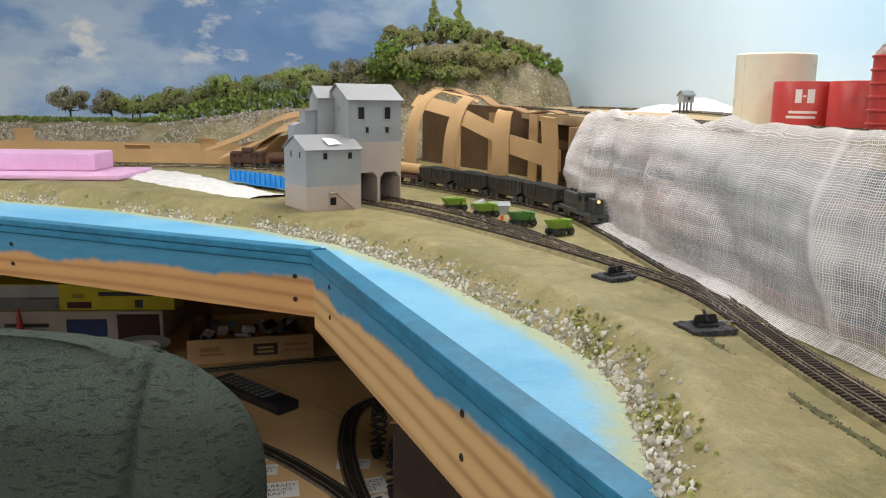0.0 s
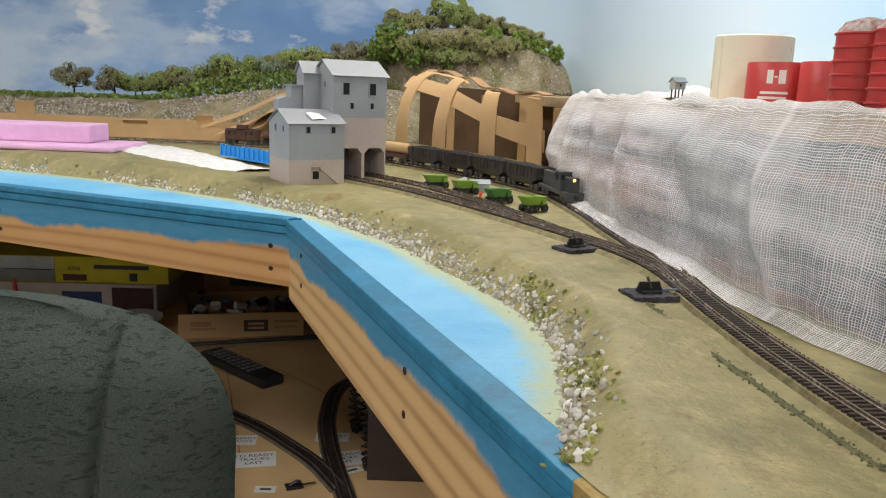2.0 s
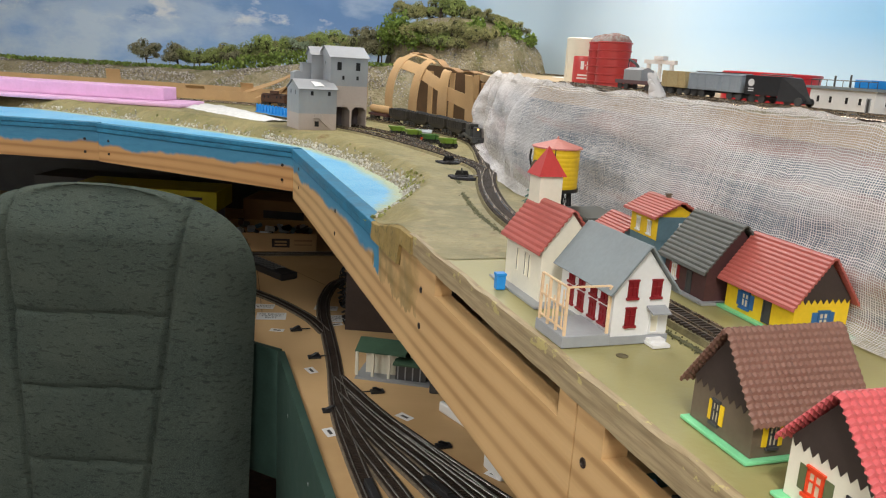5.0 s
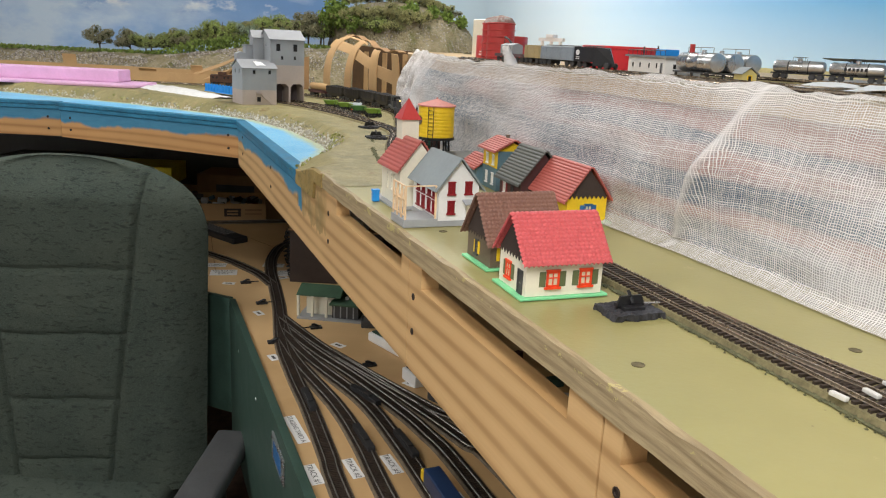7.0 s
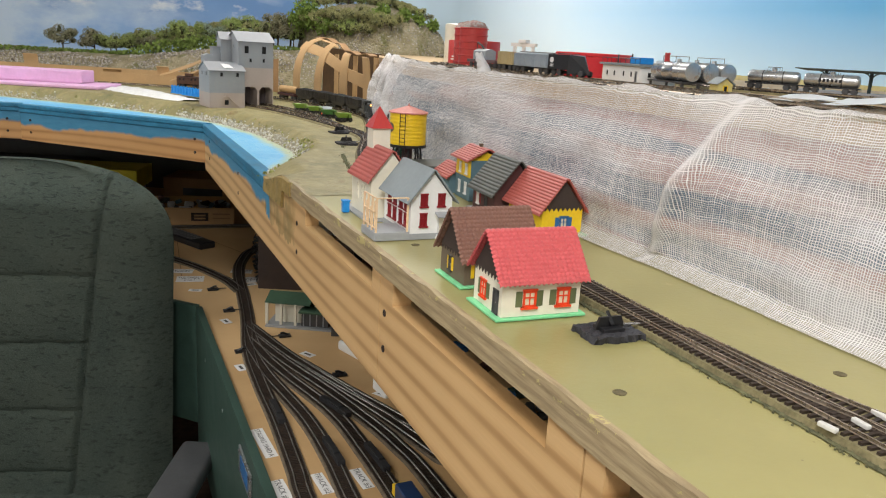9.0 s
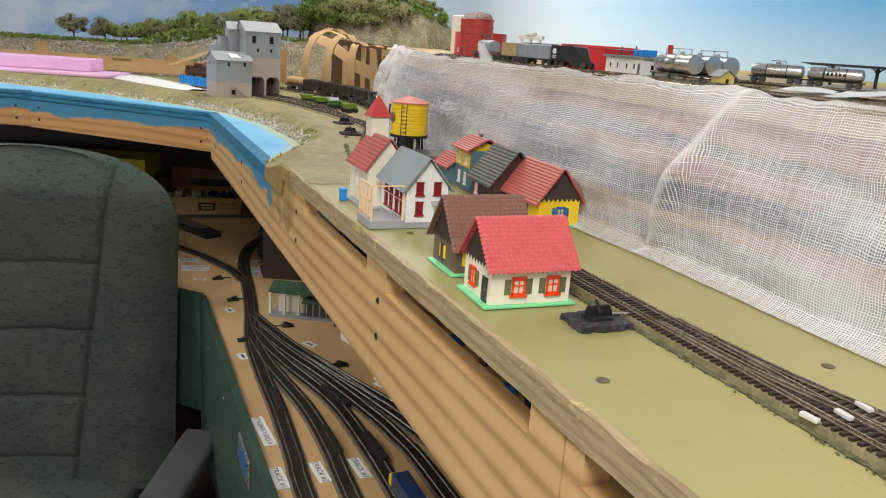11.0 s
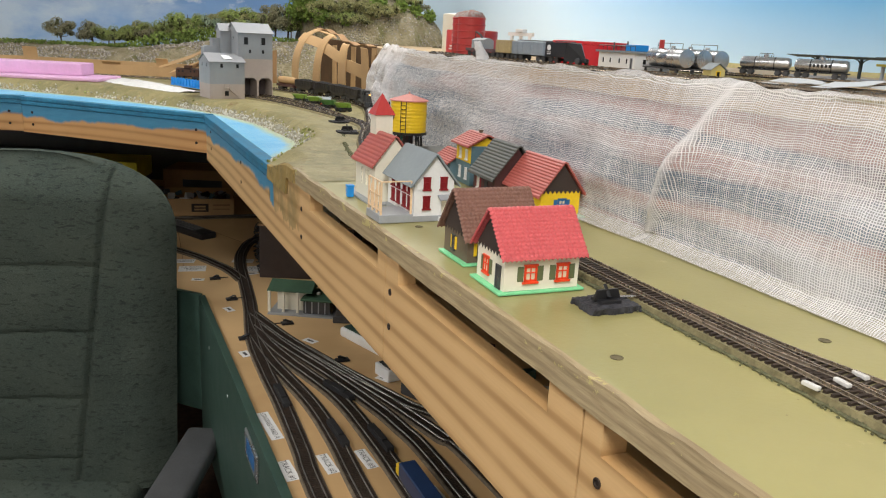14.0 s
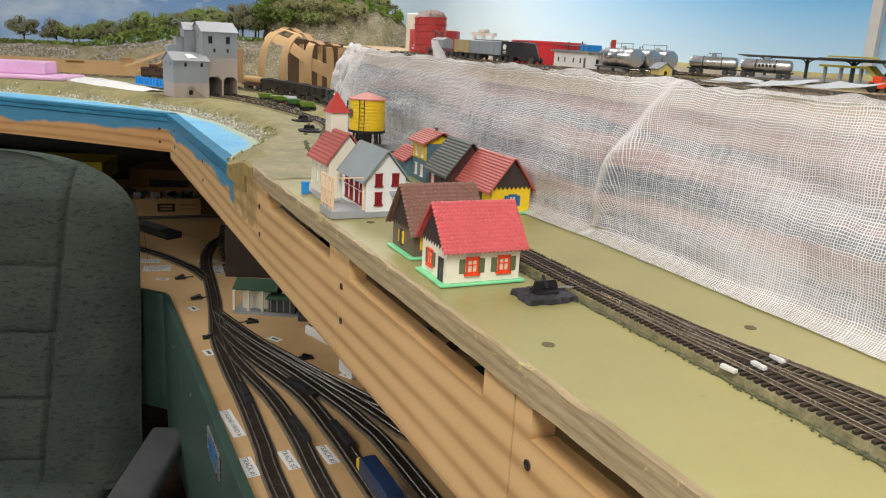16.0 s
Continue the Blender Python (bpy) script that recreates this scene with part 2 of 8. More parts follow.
def flat_olive():
    n = Nodes("olive_painted_plywood")
    a, b = n.noise(5, 4, 0.6), n.noise(220, 3)
    col = n.mix(n.ramp(a, 0.35, 0.68), (0.315, 0.285, 0.115), (0.395, 0.355, 0.155))
    col = n.mix(n.ramp(n.noise(38, 6, 0.75), 0.66, 0.74), col, (0.42, 0.37, 0.17))
    col = n.mix(n.ramp(n.noise(95, 2, 0.5), 0.76, 0.79), col, (0.16, 0.13, 0.06))
    n.bump(n.math("ADD", b, n.math("MULTIPLY", a, 3.0)), 0.22, 0.0008)
    return n.done(col, n.math("MULTIPLY_ADD", a, 0.3, 0.22), 0, 0.5)


def water_material():
    n = Nodes("painted_water")
    a, b = n.noise(7, 4, 0.55, warp=0.8), n.noise(90, 4, 0.6, n.scaled(1, 3, 1), 1.0)
    col = n.mix(n.ramp(a, 0.32, 0.66), (0.09, 0.42, 0.74), (0.23, 0.58, 0.84))
    col = n.mix(n.math("MULTIPLY", n.ramp(b, 0.4, 0.7), 0.3), col, (0.34, 0.64, 0.84))
    shore = n.t.nodes.new("ShaderNodeAttribute")
    shore.attribute_name = "shore"
    k = n.math("ADD", shore.outputs["Fac"], n.math("MULTIPLY_ADD", n.noise(60, 4), 0.5, -0.25))
    col = n.mix(n.ramp(k, 0.58, 0.92), col, (0.46, 0.52, 0.33))
    fleck = n.noise(210, 5, 0.7, n.scaled(1, 2.2, 1), 0.6)
    col = n.mix(n.math("MULTIPLY", n.ramp(fleck, 0.52, 0.70), 0.35), col, (0.50, 0.74, 0.88))
    col = n.mix(n.math("MULTIPLY", n.ramp(n.noise(150, 3, 0.7), 0.66, 0.72), 0.5), col, (0.03, 0.22, 0.42))
    n.bump(n.math("ADD", fleck, n.math("ADD", b, a)), 0.7, 0.0016)
    return n.done(col, 0.36, 0, 0.5)


M_GROUND, M_OLIVE, M_WATER = ground_material(), flat_olive(), water_material()
M_TIE = paint("tie_plastic", (0.035, 0.024, 0.018), 0.6, 0.35, 60, 500)
M_RAIL = paint("rail_steel", (0.50, 0.42, 0.33), 0.26, 0.25, 60, 500, 0.05, 0.85)
M_ROADBED = paint("cork_roadbed", (0.20, 0.17, 0.085), 0.9, 0.4, 90, 420, 0.6)
M_BLACK = paint("black_plastic", (0.018, 0.018, 0.02), 0.4, 0.3)
M_DARK = paint("dark_grey_plastic", (0.06, 0.06, 0.062), 0.5, 0.3)
M_JOINER = paint("pale_plastic", (0.62, 0.61, 0.58), 0.45, 0.1)
M_WHITE = paint("white_plastic", (0.78, 0.78, 0.77), 0.45, 0.05)
M_CREAM = paint("cream_plastic", (0.80, 0.755, 0.62), 0.4, 0.05)
M_IVORY = paint("ivory_pipe_plastic", (0.80, 0.76, 0.62), 0.3, 0.04)
M_RED = paint("red_plastic", (0.52, 0.055, 0.05), 0.38, 0.12)
M_ROOFRED = paint("roof_red", (0.60, 0.115, 0.12), 0.36, 0.05)
M_ROOFRUST = paint("roof_rust", (0.44, 0.11, 0.09), 0.45, 0.08)
M_YELLOW = paint("yellow_plastic", (0.82, 0.55, 0.02), 0.4, 0.1)
M_GREEN = paint("leaf_green_plastic", (0.22, 0.66, 0.33), 0.45, 0.1)
M_BROWN = paint("brown_plastic", (0.15, 0.115, 0.08), 0.55, 0.15)
M_ROOFBROWN = paint("roof_brown", (0.22, 0.115, 0.085), 0.5, 0.08)
M_GREY = paint("grey_plastic", (0.33, 0.345, 0.36), 0.5, 0.08)
M_ROOFGREY = paint("roof_grey", (0.23, 0.265, 0.28), 0.5, 0.1)
M_ROOFDARK = paint("roof_dark_grey", (0.10, 0.105, 0.095), 0.6, 0.2)
M_MAROON = paint("maroon_plastic", (0.085, 0.035, 0.035), 0.55, 0.2)
M_BLUEG = paint("blue_grey_plastic", (0.11, 0.19, 0.23), 0.5, 0.12)


def siding(name, c):
    """Moulded plastic clapboards: shallow level laps, with faint dust."""
    n = Nodes(name)
    x, y, z = n.axes()
    lap = n.math("FRACT", n.math("MULTIPLY", z, 420.0))
    a = n.noise(16, 4)
    col = n.mix(n.ramp(a, 0.35, 0.65), tuple(q * 0.92 for q in c), tuple(q * 1.06 for q in c))
    col = n.mix(n.math("MULTIPLY", n.ramp(n.noise(40, 5, 0.7), 0.55, 0.75), 0.35), col, (0.40, 0.36, 0.31))
    n.bump(lap, 0.35, 0.0006)
    return n.done(col, 0.6)


M_MILL = siding("mill_grey", (0.335, 0.355, 0.375))
M_MILLROOF = paint("mill_roof_grey", (0.285, 0.292, 0.305), 0.6, 0.08, relief=0.2)
M_MILLTAN = paint("mill_tan", (0.46, 0.39, 0.345), 0.6, 0.06, relief=0.2)
M_SILVER = paint("silver_paint", (0.55, 0.56, 0.57), 0.28, 0.15, metal=0.85)
M_PINK = paint("pink_foam", (0.70, 0.42, 0.64), 0.8, 0.08, 14, 120, 0.7)
M_PLASTER = paint("white_plaster", (0.70, 0.69, 0.67), 0.85, 0.14, 70, 300, 1.0)
M_BLUE = paint("blue_plastic", (0.02, 0.26, 0.70), 0.4, 0.1)
M_CARD = paint("cardboard", (0.50, 0.32, 0.155), 0.75, 0.12, 10, 300, 0.2)
M_CARDDARK = paint("cardboard_inside", (0.34, 0.20, 0.095), 0.8, 0.15)
M_CARGREEN = paint("truck_green", (0.20, 0.34, 0.045), 0.45, 0.15)
M_DARKGREEN = paint("dark_green_paint", (0.035, 0.075, 0.06), 0.45, 0.15)
M_WALL = paint("room_wall", (0.62, 0.62, 0.60), 0.8, 0.05)
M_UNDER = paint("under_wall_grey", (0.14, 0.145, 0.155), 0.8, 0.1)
M_CARPET = paint("carpet", (0.09, 0.055, 0.04), 0.95, 0.4, 40, 900, 0.8)
M_CEIL = paint("ceiling_white", (0.8, 0.8, 0.8), 0.9, 0.03)


def backdrop_material():
    n = Nodes("painted_sky")
    x, y, z = n.axes()
    up = n.ramp(n.math("MULTIPLY_ADD", z, 6.0, -7.86), 0.0, 1.0)
    south = n.ramp(n.math("MULTIPLY_ADD", y, -0.833, 1.75), 0.0, 1.0)
    pale = n.mix(south, (0.74, 0.87, 0.95), (0.58, 0.79, 0.95))
    pale = n.mix(n.math("MULTIPLY", up, n.math("MULTIPLY_ADD", south, 0.85, 0.15)), pale, (0.19, 0.52, 0.89))
    cloud = n.noise(1.5, 9, 0.58, n.scaled(1, 1, 2.4))
    puff = n.noise(3.2, 9, 0.62, n.scaled(1, 1, 2.0))
    deep = n.mix(n.ramp(n.noise(2.5, 6, 0.55), 0.40, 0.62), (0.215, 0.38, 0.69), (0.285, 0.465, 0.76))
    left = n.mix(n.ramp(cloud, 0.50, 0.60), deep, (0.52, 0.66, 0.85))
    left = n.mix(n.ramp(puff, 0.60, 0.68), left, (0.86, 0.89, 0.94))
    low = n.ramp(n.math("MULTIPLY_ADD", n.math("MULTIPLY_ADD", cloud, -0.5, z), 7.0, -7.6), 0.0, 1.0)
    left = n.mix(low, n.mix(n.ramp(puff, 0.36, 0.62), (0.34, 0.53, 0.83), (0.64, 0.77, 0.92)), left)
    k = n.ramp(n.math("ADD", x, n.math("MULTIPLY", cloud, 0.5)), 0.0, 0.42)
    n.bump(n.noise(160, 3), 0.1, 0.0006)
    return n.done(n.mix(k, left, pale), 0.75, 0, 0.2)


# ---- room ----
wall_z = CEILING
room = [(-3.2, -2.6), (2.85, -2.6), (2.85, -2.2), tuple(W(-1.95, 1.36).xy), (0.0, 3.16), (-3.2, 3.08)]
def wall(name, a, b, material, z0, z1, t=0.1):
    a, b = Vector((*a, 0)), Vector((*b, 0))
    u = (b - a).normalized()
    o = Vector((u.y, -u.x, 0)) * t
    g = Geo().prism([tuple(p.xy) for p in (a - u * t, a - u * t + o, b + u * t + o, b + u * t)][::1], z0, z1)
    return solid(name, g, material, "", "wall", kind="structure")
names = ["wall_south", "wall_east_return", "wall_east", "wall_north_east", "wall_north", "wall_west"]
for nm, a, b in zip(names, room, room[1:] + room[:1]):
    tagged(wall(nm, a, b, M_WALL, 0.0, wall_z), "plain painted wall of the layout room")
solid("floor", Geo().prism(room, -0.1, 0.0), M_CARPET, "dark brown carpeted floor under the layout", "floor", kind="structure")
solid("ceiling", Geo().prism(room, wall_z, wall_z + 0.1), M_CEIL, "plain white ceiling over the layout", "ceiling", kind="structure")
lamp_glow = Nodes("lamp_diffuser")
lamp_glow.b.inputs["Emission Color"].default_value, lamp_glow.b.inputs["Emission Strength"].default_value = (1, 0.98, 0.95, 1), 3.0
lamp_glow = lamp_glow.done((0.9, 0.9, 0.9))
for lx, ly, watts in LAMPS:
    fix = thing("ceiling_light", pose(lx, ly, CEILING), "long white fluorescent fixture on the ceiling", "ceiling light", "ceiling lights")
    part("housing", Geo().box(-0.16, 0.16, -0.6, 0.6, -0.05, 0.0), M_WHITE, fix, bevel=0.006)
    part("diffuser", Geo().box(-0.14, 0.14, -0.57, 0.57, -0.062, -0.05), lamp_glow, fix)

# painted backdrop with a coved corner
cove = [(-3.1, 3.0), (-1.0, 3.02), (-0.35, 3.03)]
cc, r = W(-1.35, 0.93), 0.36
for k in range(11):
    a = radians(95 - (95 - YAW) * k / 10)
    cove.append((cc.x + r * math.cos(a), cc.y + r * math.sin(a)))
for sv in (-1.2, -0.5, 1.0, 2.5, 3.6):
    cove.append(tuple(W(sv, 1.29).xy))
g = Geo().sheet(lambda u, v: (*Vector(cove[int(u * (len(cove) - 1) + 0.5)]), 1.0 + v * 1.2), len(cove) - 1, 1, 0.004)
solid("backdrop", g, backdrop_material(), "hand-painted backdrop of blue sky and white clouds", "backdrop", kind="structure", smooth=True)

# ---- layout ground ----
SHORE = [(-1.7, -1.32), (-0.95, -0.70), (-0.691, -0.452), (-0.493, -0.25), (-0.213, -0.044), (-0.032, 0.045), (0.191, 0.095), (0.328, 0.100), (0.437, 0.108), (0.519, 0.104), (0.589, 0.082), (0.658, 0.047), (0.703, 0.021), (0.74, -0.01), (0.80, -0.2)]
shore_pts = [W(s, d).xy for s, d in SHORE]


def shore_dist(x, y):
    """Distance from the shoreline: positive on the land, negative on the water."""
    p, best, side = Vector((x, y)), 9.0, 1.0
    for a, b in zip(shore_pts, shore_pts[1:]):
        e = b - a
        k = max(0.0, min(1.0, (p - a).dot(e) / e.length_squared))
        q = p - (a + e * k)
        if q.length < best:
            best = q.length
            side = 1.0 if e.x * q.y - e.y * q.x > 0 else -1.0
    return best * side


def smooth(a, b, v):
    k = max(0.0, min(1.0, (v - a) / (b - a)))
    return k * k * (3 - 2 * k)


def ground_z(x, y):
    q = shore_dist(x, y)
    h = WATER - 0.006 + (TOP - WATER + 0.006) * smooth(-0.012, 0.05, q)
    rx, ry = x - OX, y - OY
    s, d = rx * UX + ry * UY, rx * NX + ry * NY
    cap = 1.1285 + (TOP - 1.1285) * smooth(0.77, 0.905, s)
    h = min(h, cap + (TOP - cap) * smooth(0.0, 0.055, d)) if s > 0.70 else h
    lump = noise.noise(Vector((x * 11, y * 11, 0.3))) * 0.004 + noise.noise(Vector((x * 37, y * 37, 1.3))) * 0.0015
    mx, my = x + 0.16, y - 1.34
    pad = smooth(0.10, 0.18, math.hypot(mx, my))
    bank = smooth(0.0, 0.05, q) * (1 - smooth(0.05, 0.12, q)) * 0.004 * smooth(0.95, 0.6, s) * pad
    flat = smooth(0.75, 0.62, s)
    return h + (lump * smooth(0.0, 0.03, q) * (0.2 + 0.8 * pad) + bank) * flat * (1 - smooth(0.09, 0.16, q) * 0.85)


BEND, FAR = Vector((-0.735, 1.30)), Vector((-2.6, 1.22))
corner = Vector((OX, OY))
front = [FAR, BEND, corner, W(0.9, 0).xy]


def front_y(x):
    for a, b in zip(front, front[1:]):
        if a.x <= x <= b.x:
            return a.y + (b.y - a.y) * (x - a.x) / (b.x - a.x)
    return front[-1].y if x > front[-1].x else front[0].y


# scenery sheet: fans out from the front edge round its corner
def land(u, v):
    if u < 0.42:
        k = (u / 0.42) ** 0.8
        q = FAR.lerp(BEND, min(1, k / 0.6)) if k < 0.6 else BEND.lerp(corner, (k - 0.6) / 0.4)
        a, far = 90.0, 1.72 - 0.05 * k
    elif u < 0.62:
        k = (u - 0.42) / 0.2
        q, a, far = corner, 90 - (90 - YAW) * k, 1.74 - 1.14 * smooth(0.25, 1.0, k)
    else:
        k = (u - 0.62) / 0.38
        q, a, far = W(1.05 * k, 0).xy, YAW, 0.6
    r = 0.0015 + far * v ** 1.5
    x, y = q.x + r * math.cos(radians(a)), q.y + r * math.sin(radians(a))
    return (x, y, ground_z(x, y))
solid("ground_scenery", Geo().sheet(land, 300, 170), M_GROUND, "olive painted plaster scenery shore along the water", "scenery", kind="structure", smooth=True)

# water sheet
def water_pt(u, v):
    x = -2.6 + 2.785 * u
    y = front_y(x) + 0.004 + v * (0.34 + 0.2 * smooth(-0.3, 0.1, x))
    return (x, y, WATER + noise.noise(Vector((x * 25, y * 25, 0))) * 0.0005)
water = solid("water", Geo().sheet(water_pt, 150, 30), M_WATER, "bright blue painted water surface", "water", kind="structure", smooth=True)
wm = water.data
attr = wm.attributes.new("shore", "FLOAT", "POINT")
attr.data.foreach_set("value", [max(0.0, min(1.0, 1 + shore_dist(p.co.x, p.co.y) / 0.06)) for p in wm.vertices])

# plywood table of the village side
T = 0.02
table = solid("plywood_table", Geo().prism([tuple(W(s, d).xy) for s, d in ((0.955, 0.004), (3.2, 0.004), (3.2, 1.28), (-0.9, 1.28), (-0.9, 0.8), (-0.3, 0.58), (0.55, 0.30), (0.82, 0.14))], TOP - T, TOP - 0.0006), M_OLIVE, "olive painted plywood table top under the village", "table top", kind="structure")
solid("plywood_edge", Geo().sheet(lambda u, v: (0.035 + u * 2.265, noise.noise(Vector((u * 60, v * 3, 5))) * 0.0012 - 0.001, -v * (T + 0.0005)), 240, 6, 0.006), M_PLYEDGE, "rough brown sawn plywood edge", "edge", at(0.9, 0.0055, TOP) @ pose(0, 0, 0, 0, 0, -90), kind="structure", smooth=True)

# front boards with notches under the table
def board(name, s0, s1, z0, z1, material, label, notches=(), m=None, t=0.018):
    zs = sorted(notches)
    poly = [(s0, z0), (s1, z0), (s1, z1)]
    for a, b, zn in reversed(zs):
        poly += [(min(b, s1), z1), (min(b, s1), zn), (a, zn), (a, z1)]
    poly.append((s0, z1))
    clean = [p for i, p in enumerate(poly) if p != poly[i - 1]]
    n = len(clean)
    g = Geo()
    g.add([(x, 0, z) for x, z in clean] + [(x, t, z) for x, z in clean], [tuple(range(n)), tuple(reversed(range(n, 2 * n)))] + [(i, i + n, (i + 1) % n + n, (i + 1) % n) for i in range(n)])
    return solid(name, g, material, label, "board", m, kind="structure")
ALONG = at(0, 0, 0) @ pose(0, 0, 0, 0, 0, -90)
NOTCH = 1.107
board("front_board", 0.0, 1.329, 1.016, 1.1295, M_PINE_A, "pine front board with blue and olive paint", [(0.0, 0.90, 1.1035), (1.03, 1.305, NOTCH)], ALONG)
board("front_board", 1.331, 1.679, 1.016, 1.1295, M_PINE, "bare pine front board with long slot", [(1.365, 1.64, NOTCH)], ALONG)
board("front_board", 1.681, 3.2, 1.016, 1.1295, M_PINE, "bare pine front board with long slot", [(1.70, 2.15, NOTCH), (2.22, 2.7, NOTCH)], ALONG)
def lipped(name, a, b, label, material, z1, m_off=0.0):
    e = (b - a)
    m = pose(a.x, a.y, 0, 0, 0, math.degrees(math.atan2(e.y, e.x)))
    g = Geo().box(0, e.length, 0, 0.018, z1 - 0.097, z1 - 0.0225)
    ob = solid(name, g, material, label, "board", m, kind="structure", bevel=0.0008)
    g = Geo().box(-0.001, e.length + 0.001, -0.003, 0.02, z1 - 0.0215, z1 - 0.0105).box(-0.001, e.length + 0.001, -0.0045, 0.02, z1 - 0.0095, z1).box(0, e.length, 0.001, 0.018, z1 - 0.012, z1 - 0.008)
    lip = solid("edge_strip", g, M_LIP, "dark blue painted edge strip above the board", "edge", m, kind="structure", bevel=0.0015)
    return ob
M_MOSS = paint("mossy_paint", (0.31, 0.22, 0.075), 0.7, 0.25, 34, 200, 0.3, dirt=(0.14, 0.125, 0.045), dirt_at=0.55)
M_LIP = paint("dark_blue_paint", (0.03, 0.185, 0.32), 0.45, 0.3, 30, 160, 0.4)
lipped("front_board", FAR, BEND, "pine front board with blue painted upper half", M_PINE_B, 1.131)
lipped("front_board", BEND, corner, "pine front board with blue painted upper half", M_PINE_B, 1.129)
def moss_edge(u, v):
    s = 0.765 + 0.185 * u
    p = W(s, 0.0025)
    top, low = ground_z(p.x, p.y) - 0.0012, 1.1042 + 0.0255 * smooth(0.715, 0.735, u)
    top = max(top, 1.1275)
    wear = noise.noise(Vector((u * 9, v * 3, 2))) * 0.0010
    if v < 0.7:
        return (s, -0.0035 + wear, low + (top - low) * v / 0.7)
    return (s, -0.0035 + wear + 0.012 * (v - 0.7) / 0.3, top + 0.0008 * (v - 0.7) / 0.3)


solid("edge_strip", Geo().sheet(moss_edge, 40, 12, 0.004), M_MOSS, "mossy olive painted edge strip above the board", "edge", ALONG, kind="structure")
solid("edge_strip", Geo().box(0.0, 0.765, -0.003, 0.02, 1.1065, 1.117).box(0.0, 0.765, -0.0045, 0.02, 1.118, 1.1275).box(0.001, 0.764, 0.001, 0.018, 1.115, 1.12), M_LIP, "dark blue painted edge strip above the board", "edge", ALONG, kind="structure", bevel=0.0015)
screw_m = paint("screw_hole", (0.03, 0.02, 0.015), 0.5)
for s, zz in ((0.085, 1.095), (0.085, 1.055), (0.50, 1.088), (0.50, 1.05), (0.985, 1.10), (0.985, 1.06), (1.345, 1.094), (1.345, 1.058), (1.70, 1.09), (1.70, 1.05)):
    g = Geo().lathe([(0.0035, 0), (0.0035, 0.0012), (0.0022, 0.0014), (0.002, 0.0004)], 12)
    solid("screw", g, screw_m, "dark recessed screw in the front board", "screw", ALONG @ pose(s, 0.0003, zz, 90), "front board screws")
for a, b, along in ((corner, BEND, 0.03), (corner, BEND, 0.575), (BEND, FAR, 0.035)):
    e = (b - a).normalized()
    for zz in (1.088, 1.055):
        p = a + e * along
        g = Geo().lathe([(0.0035, 0), (0.0035, 0.0012), (0.0022, 0.0014), (0.002, 0.0004)], 12)
        solid("screw", g, screw_m, "dark recessed screw in the front board", "screw", pose(p.x, p.y, zz, 90, 0, math.degrees(math.atan2(-e.y, -e.x))) @ pose(0, 0, 0.0004), "front board screws")

# raised yard level behind the cloth cliff
EDGE = [(-0.9, 0.75), (-0.25, 0.53), (-0.101, 0.50), (0.015, 0.46), (0.385, 0.352), (0.575, 0.302), (0.67, 0.285), (0.9, 0.276), (1.29, 0.272), (3.2, 0.272)]
poly = [tuple(W(s, d).xy) for s, d in EDGE] + [tuple(W(3.2, 1.28).xy), tuple(W(-1.3, 1.26).xy), tuple(W(-1.3, 0.95).xy)]
solid("upper_deck", Geo().prism(poly, UPPER - 0.018, UPPER), M_BOARD, "tan plywood upper yard deck", "deck", kind="structure")
g = Geo().sheet(lambda u, v: W(-0.05 + 3.2 * u, lerp_path(EDGE, -0.05 + 3.2 * u) + 0.006, TOP + v * (UPPER - TOP - 0.019)), 60, 1, 0.004)
def foam_layers():
    """Stacked sheets of pink and blue insulation foam, seen dimly through the cloth."""
    n = Nodes("stacked_foam")
    lay = n.noise(1.0, 2, 0.5, n.scaled(1.6, 1.6, 26))
    col = n.mix(n.ramp(lay, 0.46, 0.54), (0.07, 0.13, 0.21), (0.48, 0.27, 0.25))
    col = n.mix(n.ramp(n.noise(5, 3), 0.55, 0.8), col, (0.24, 0.25, 0.27))
    n.bump(n.noise(90, 3), 0.2, 0.001)
    return n.done(col, 0.85)


M_BACKING = foam_layers()
solid("cliff_backing", g, M_BACKING, "pink and blue-grey foam boards behind the cheesecloth", "board", kind="structure")

# lower staging deck
low = [tuple(W(s, d).xy) for s, d in ((0.07, -0.02), (3.2, -0.02), (3.2, 1.1), (-1.3, 1.1))] + [(-2.6, 2.6), (-2.6, 1.5), tuple(W(-0.40, -0.45).xy), tuple(W(0.0, -0.085).xy)]
solid("staging_deck", Geo().prism(low, DECK - 0.018, DECK), M_DECKWOOD, "bare plywood staging deck under the layout", "deck", kind="structure")
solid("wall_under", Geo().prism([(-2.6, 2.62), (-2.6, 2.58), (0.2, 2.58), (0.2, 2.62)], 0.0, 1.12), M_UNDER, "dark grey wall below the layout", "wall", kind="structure")

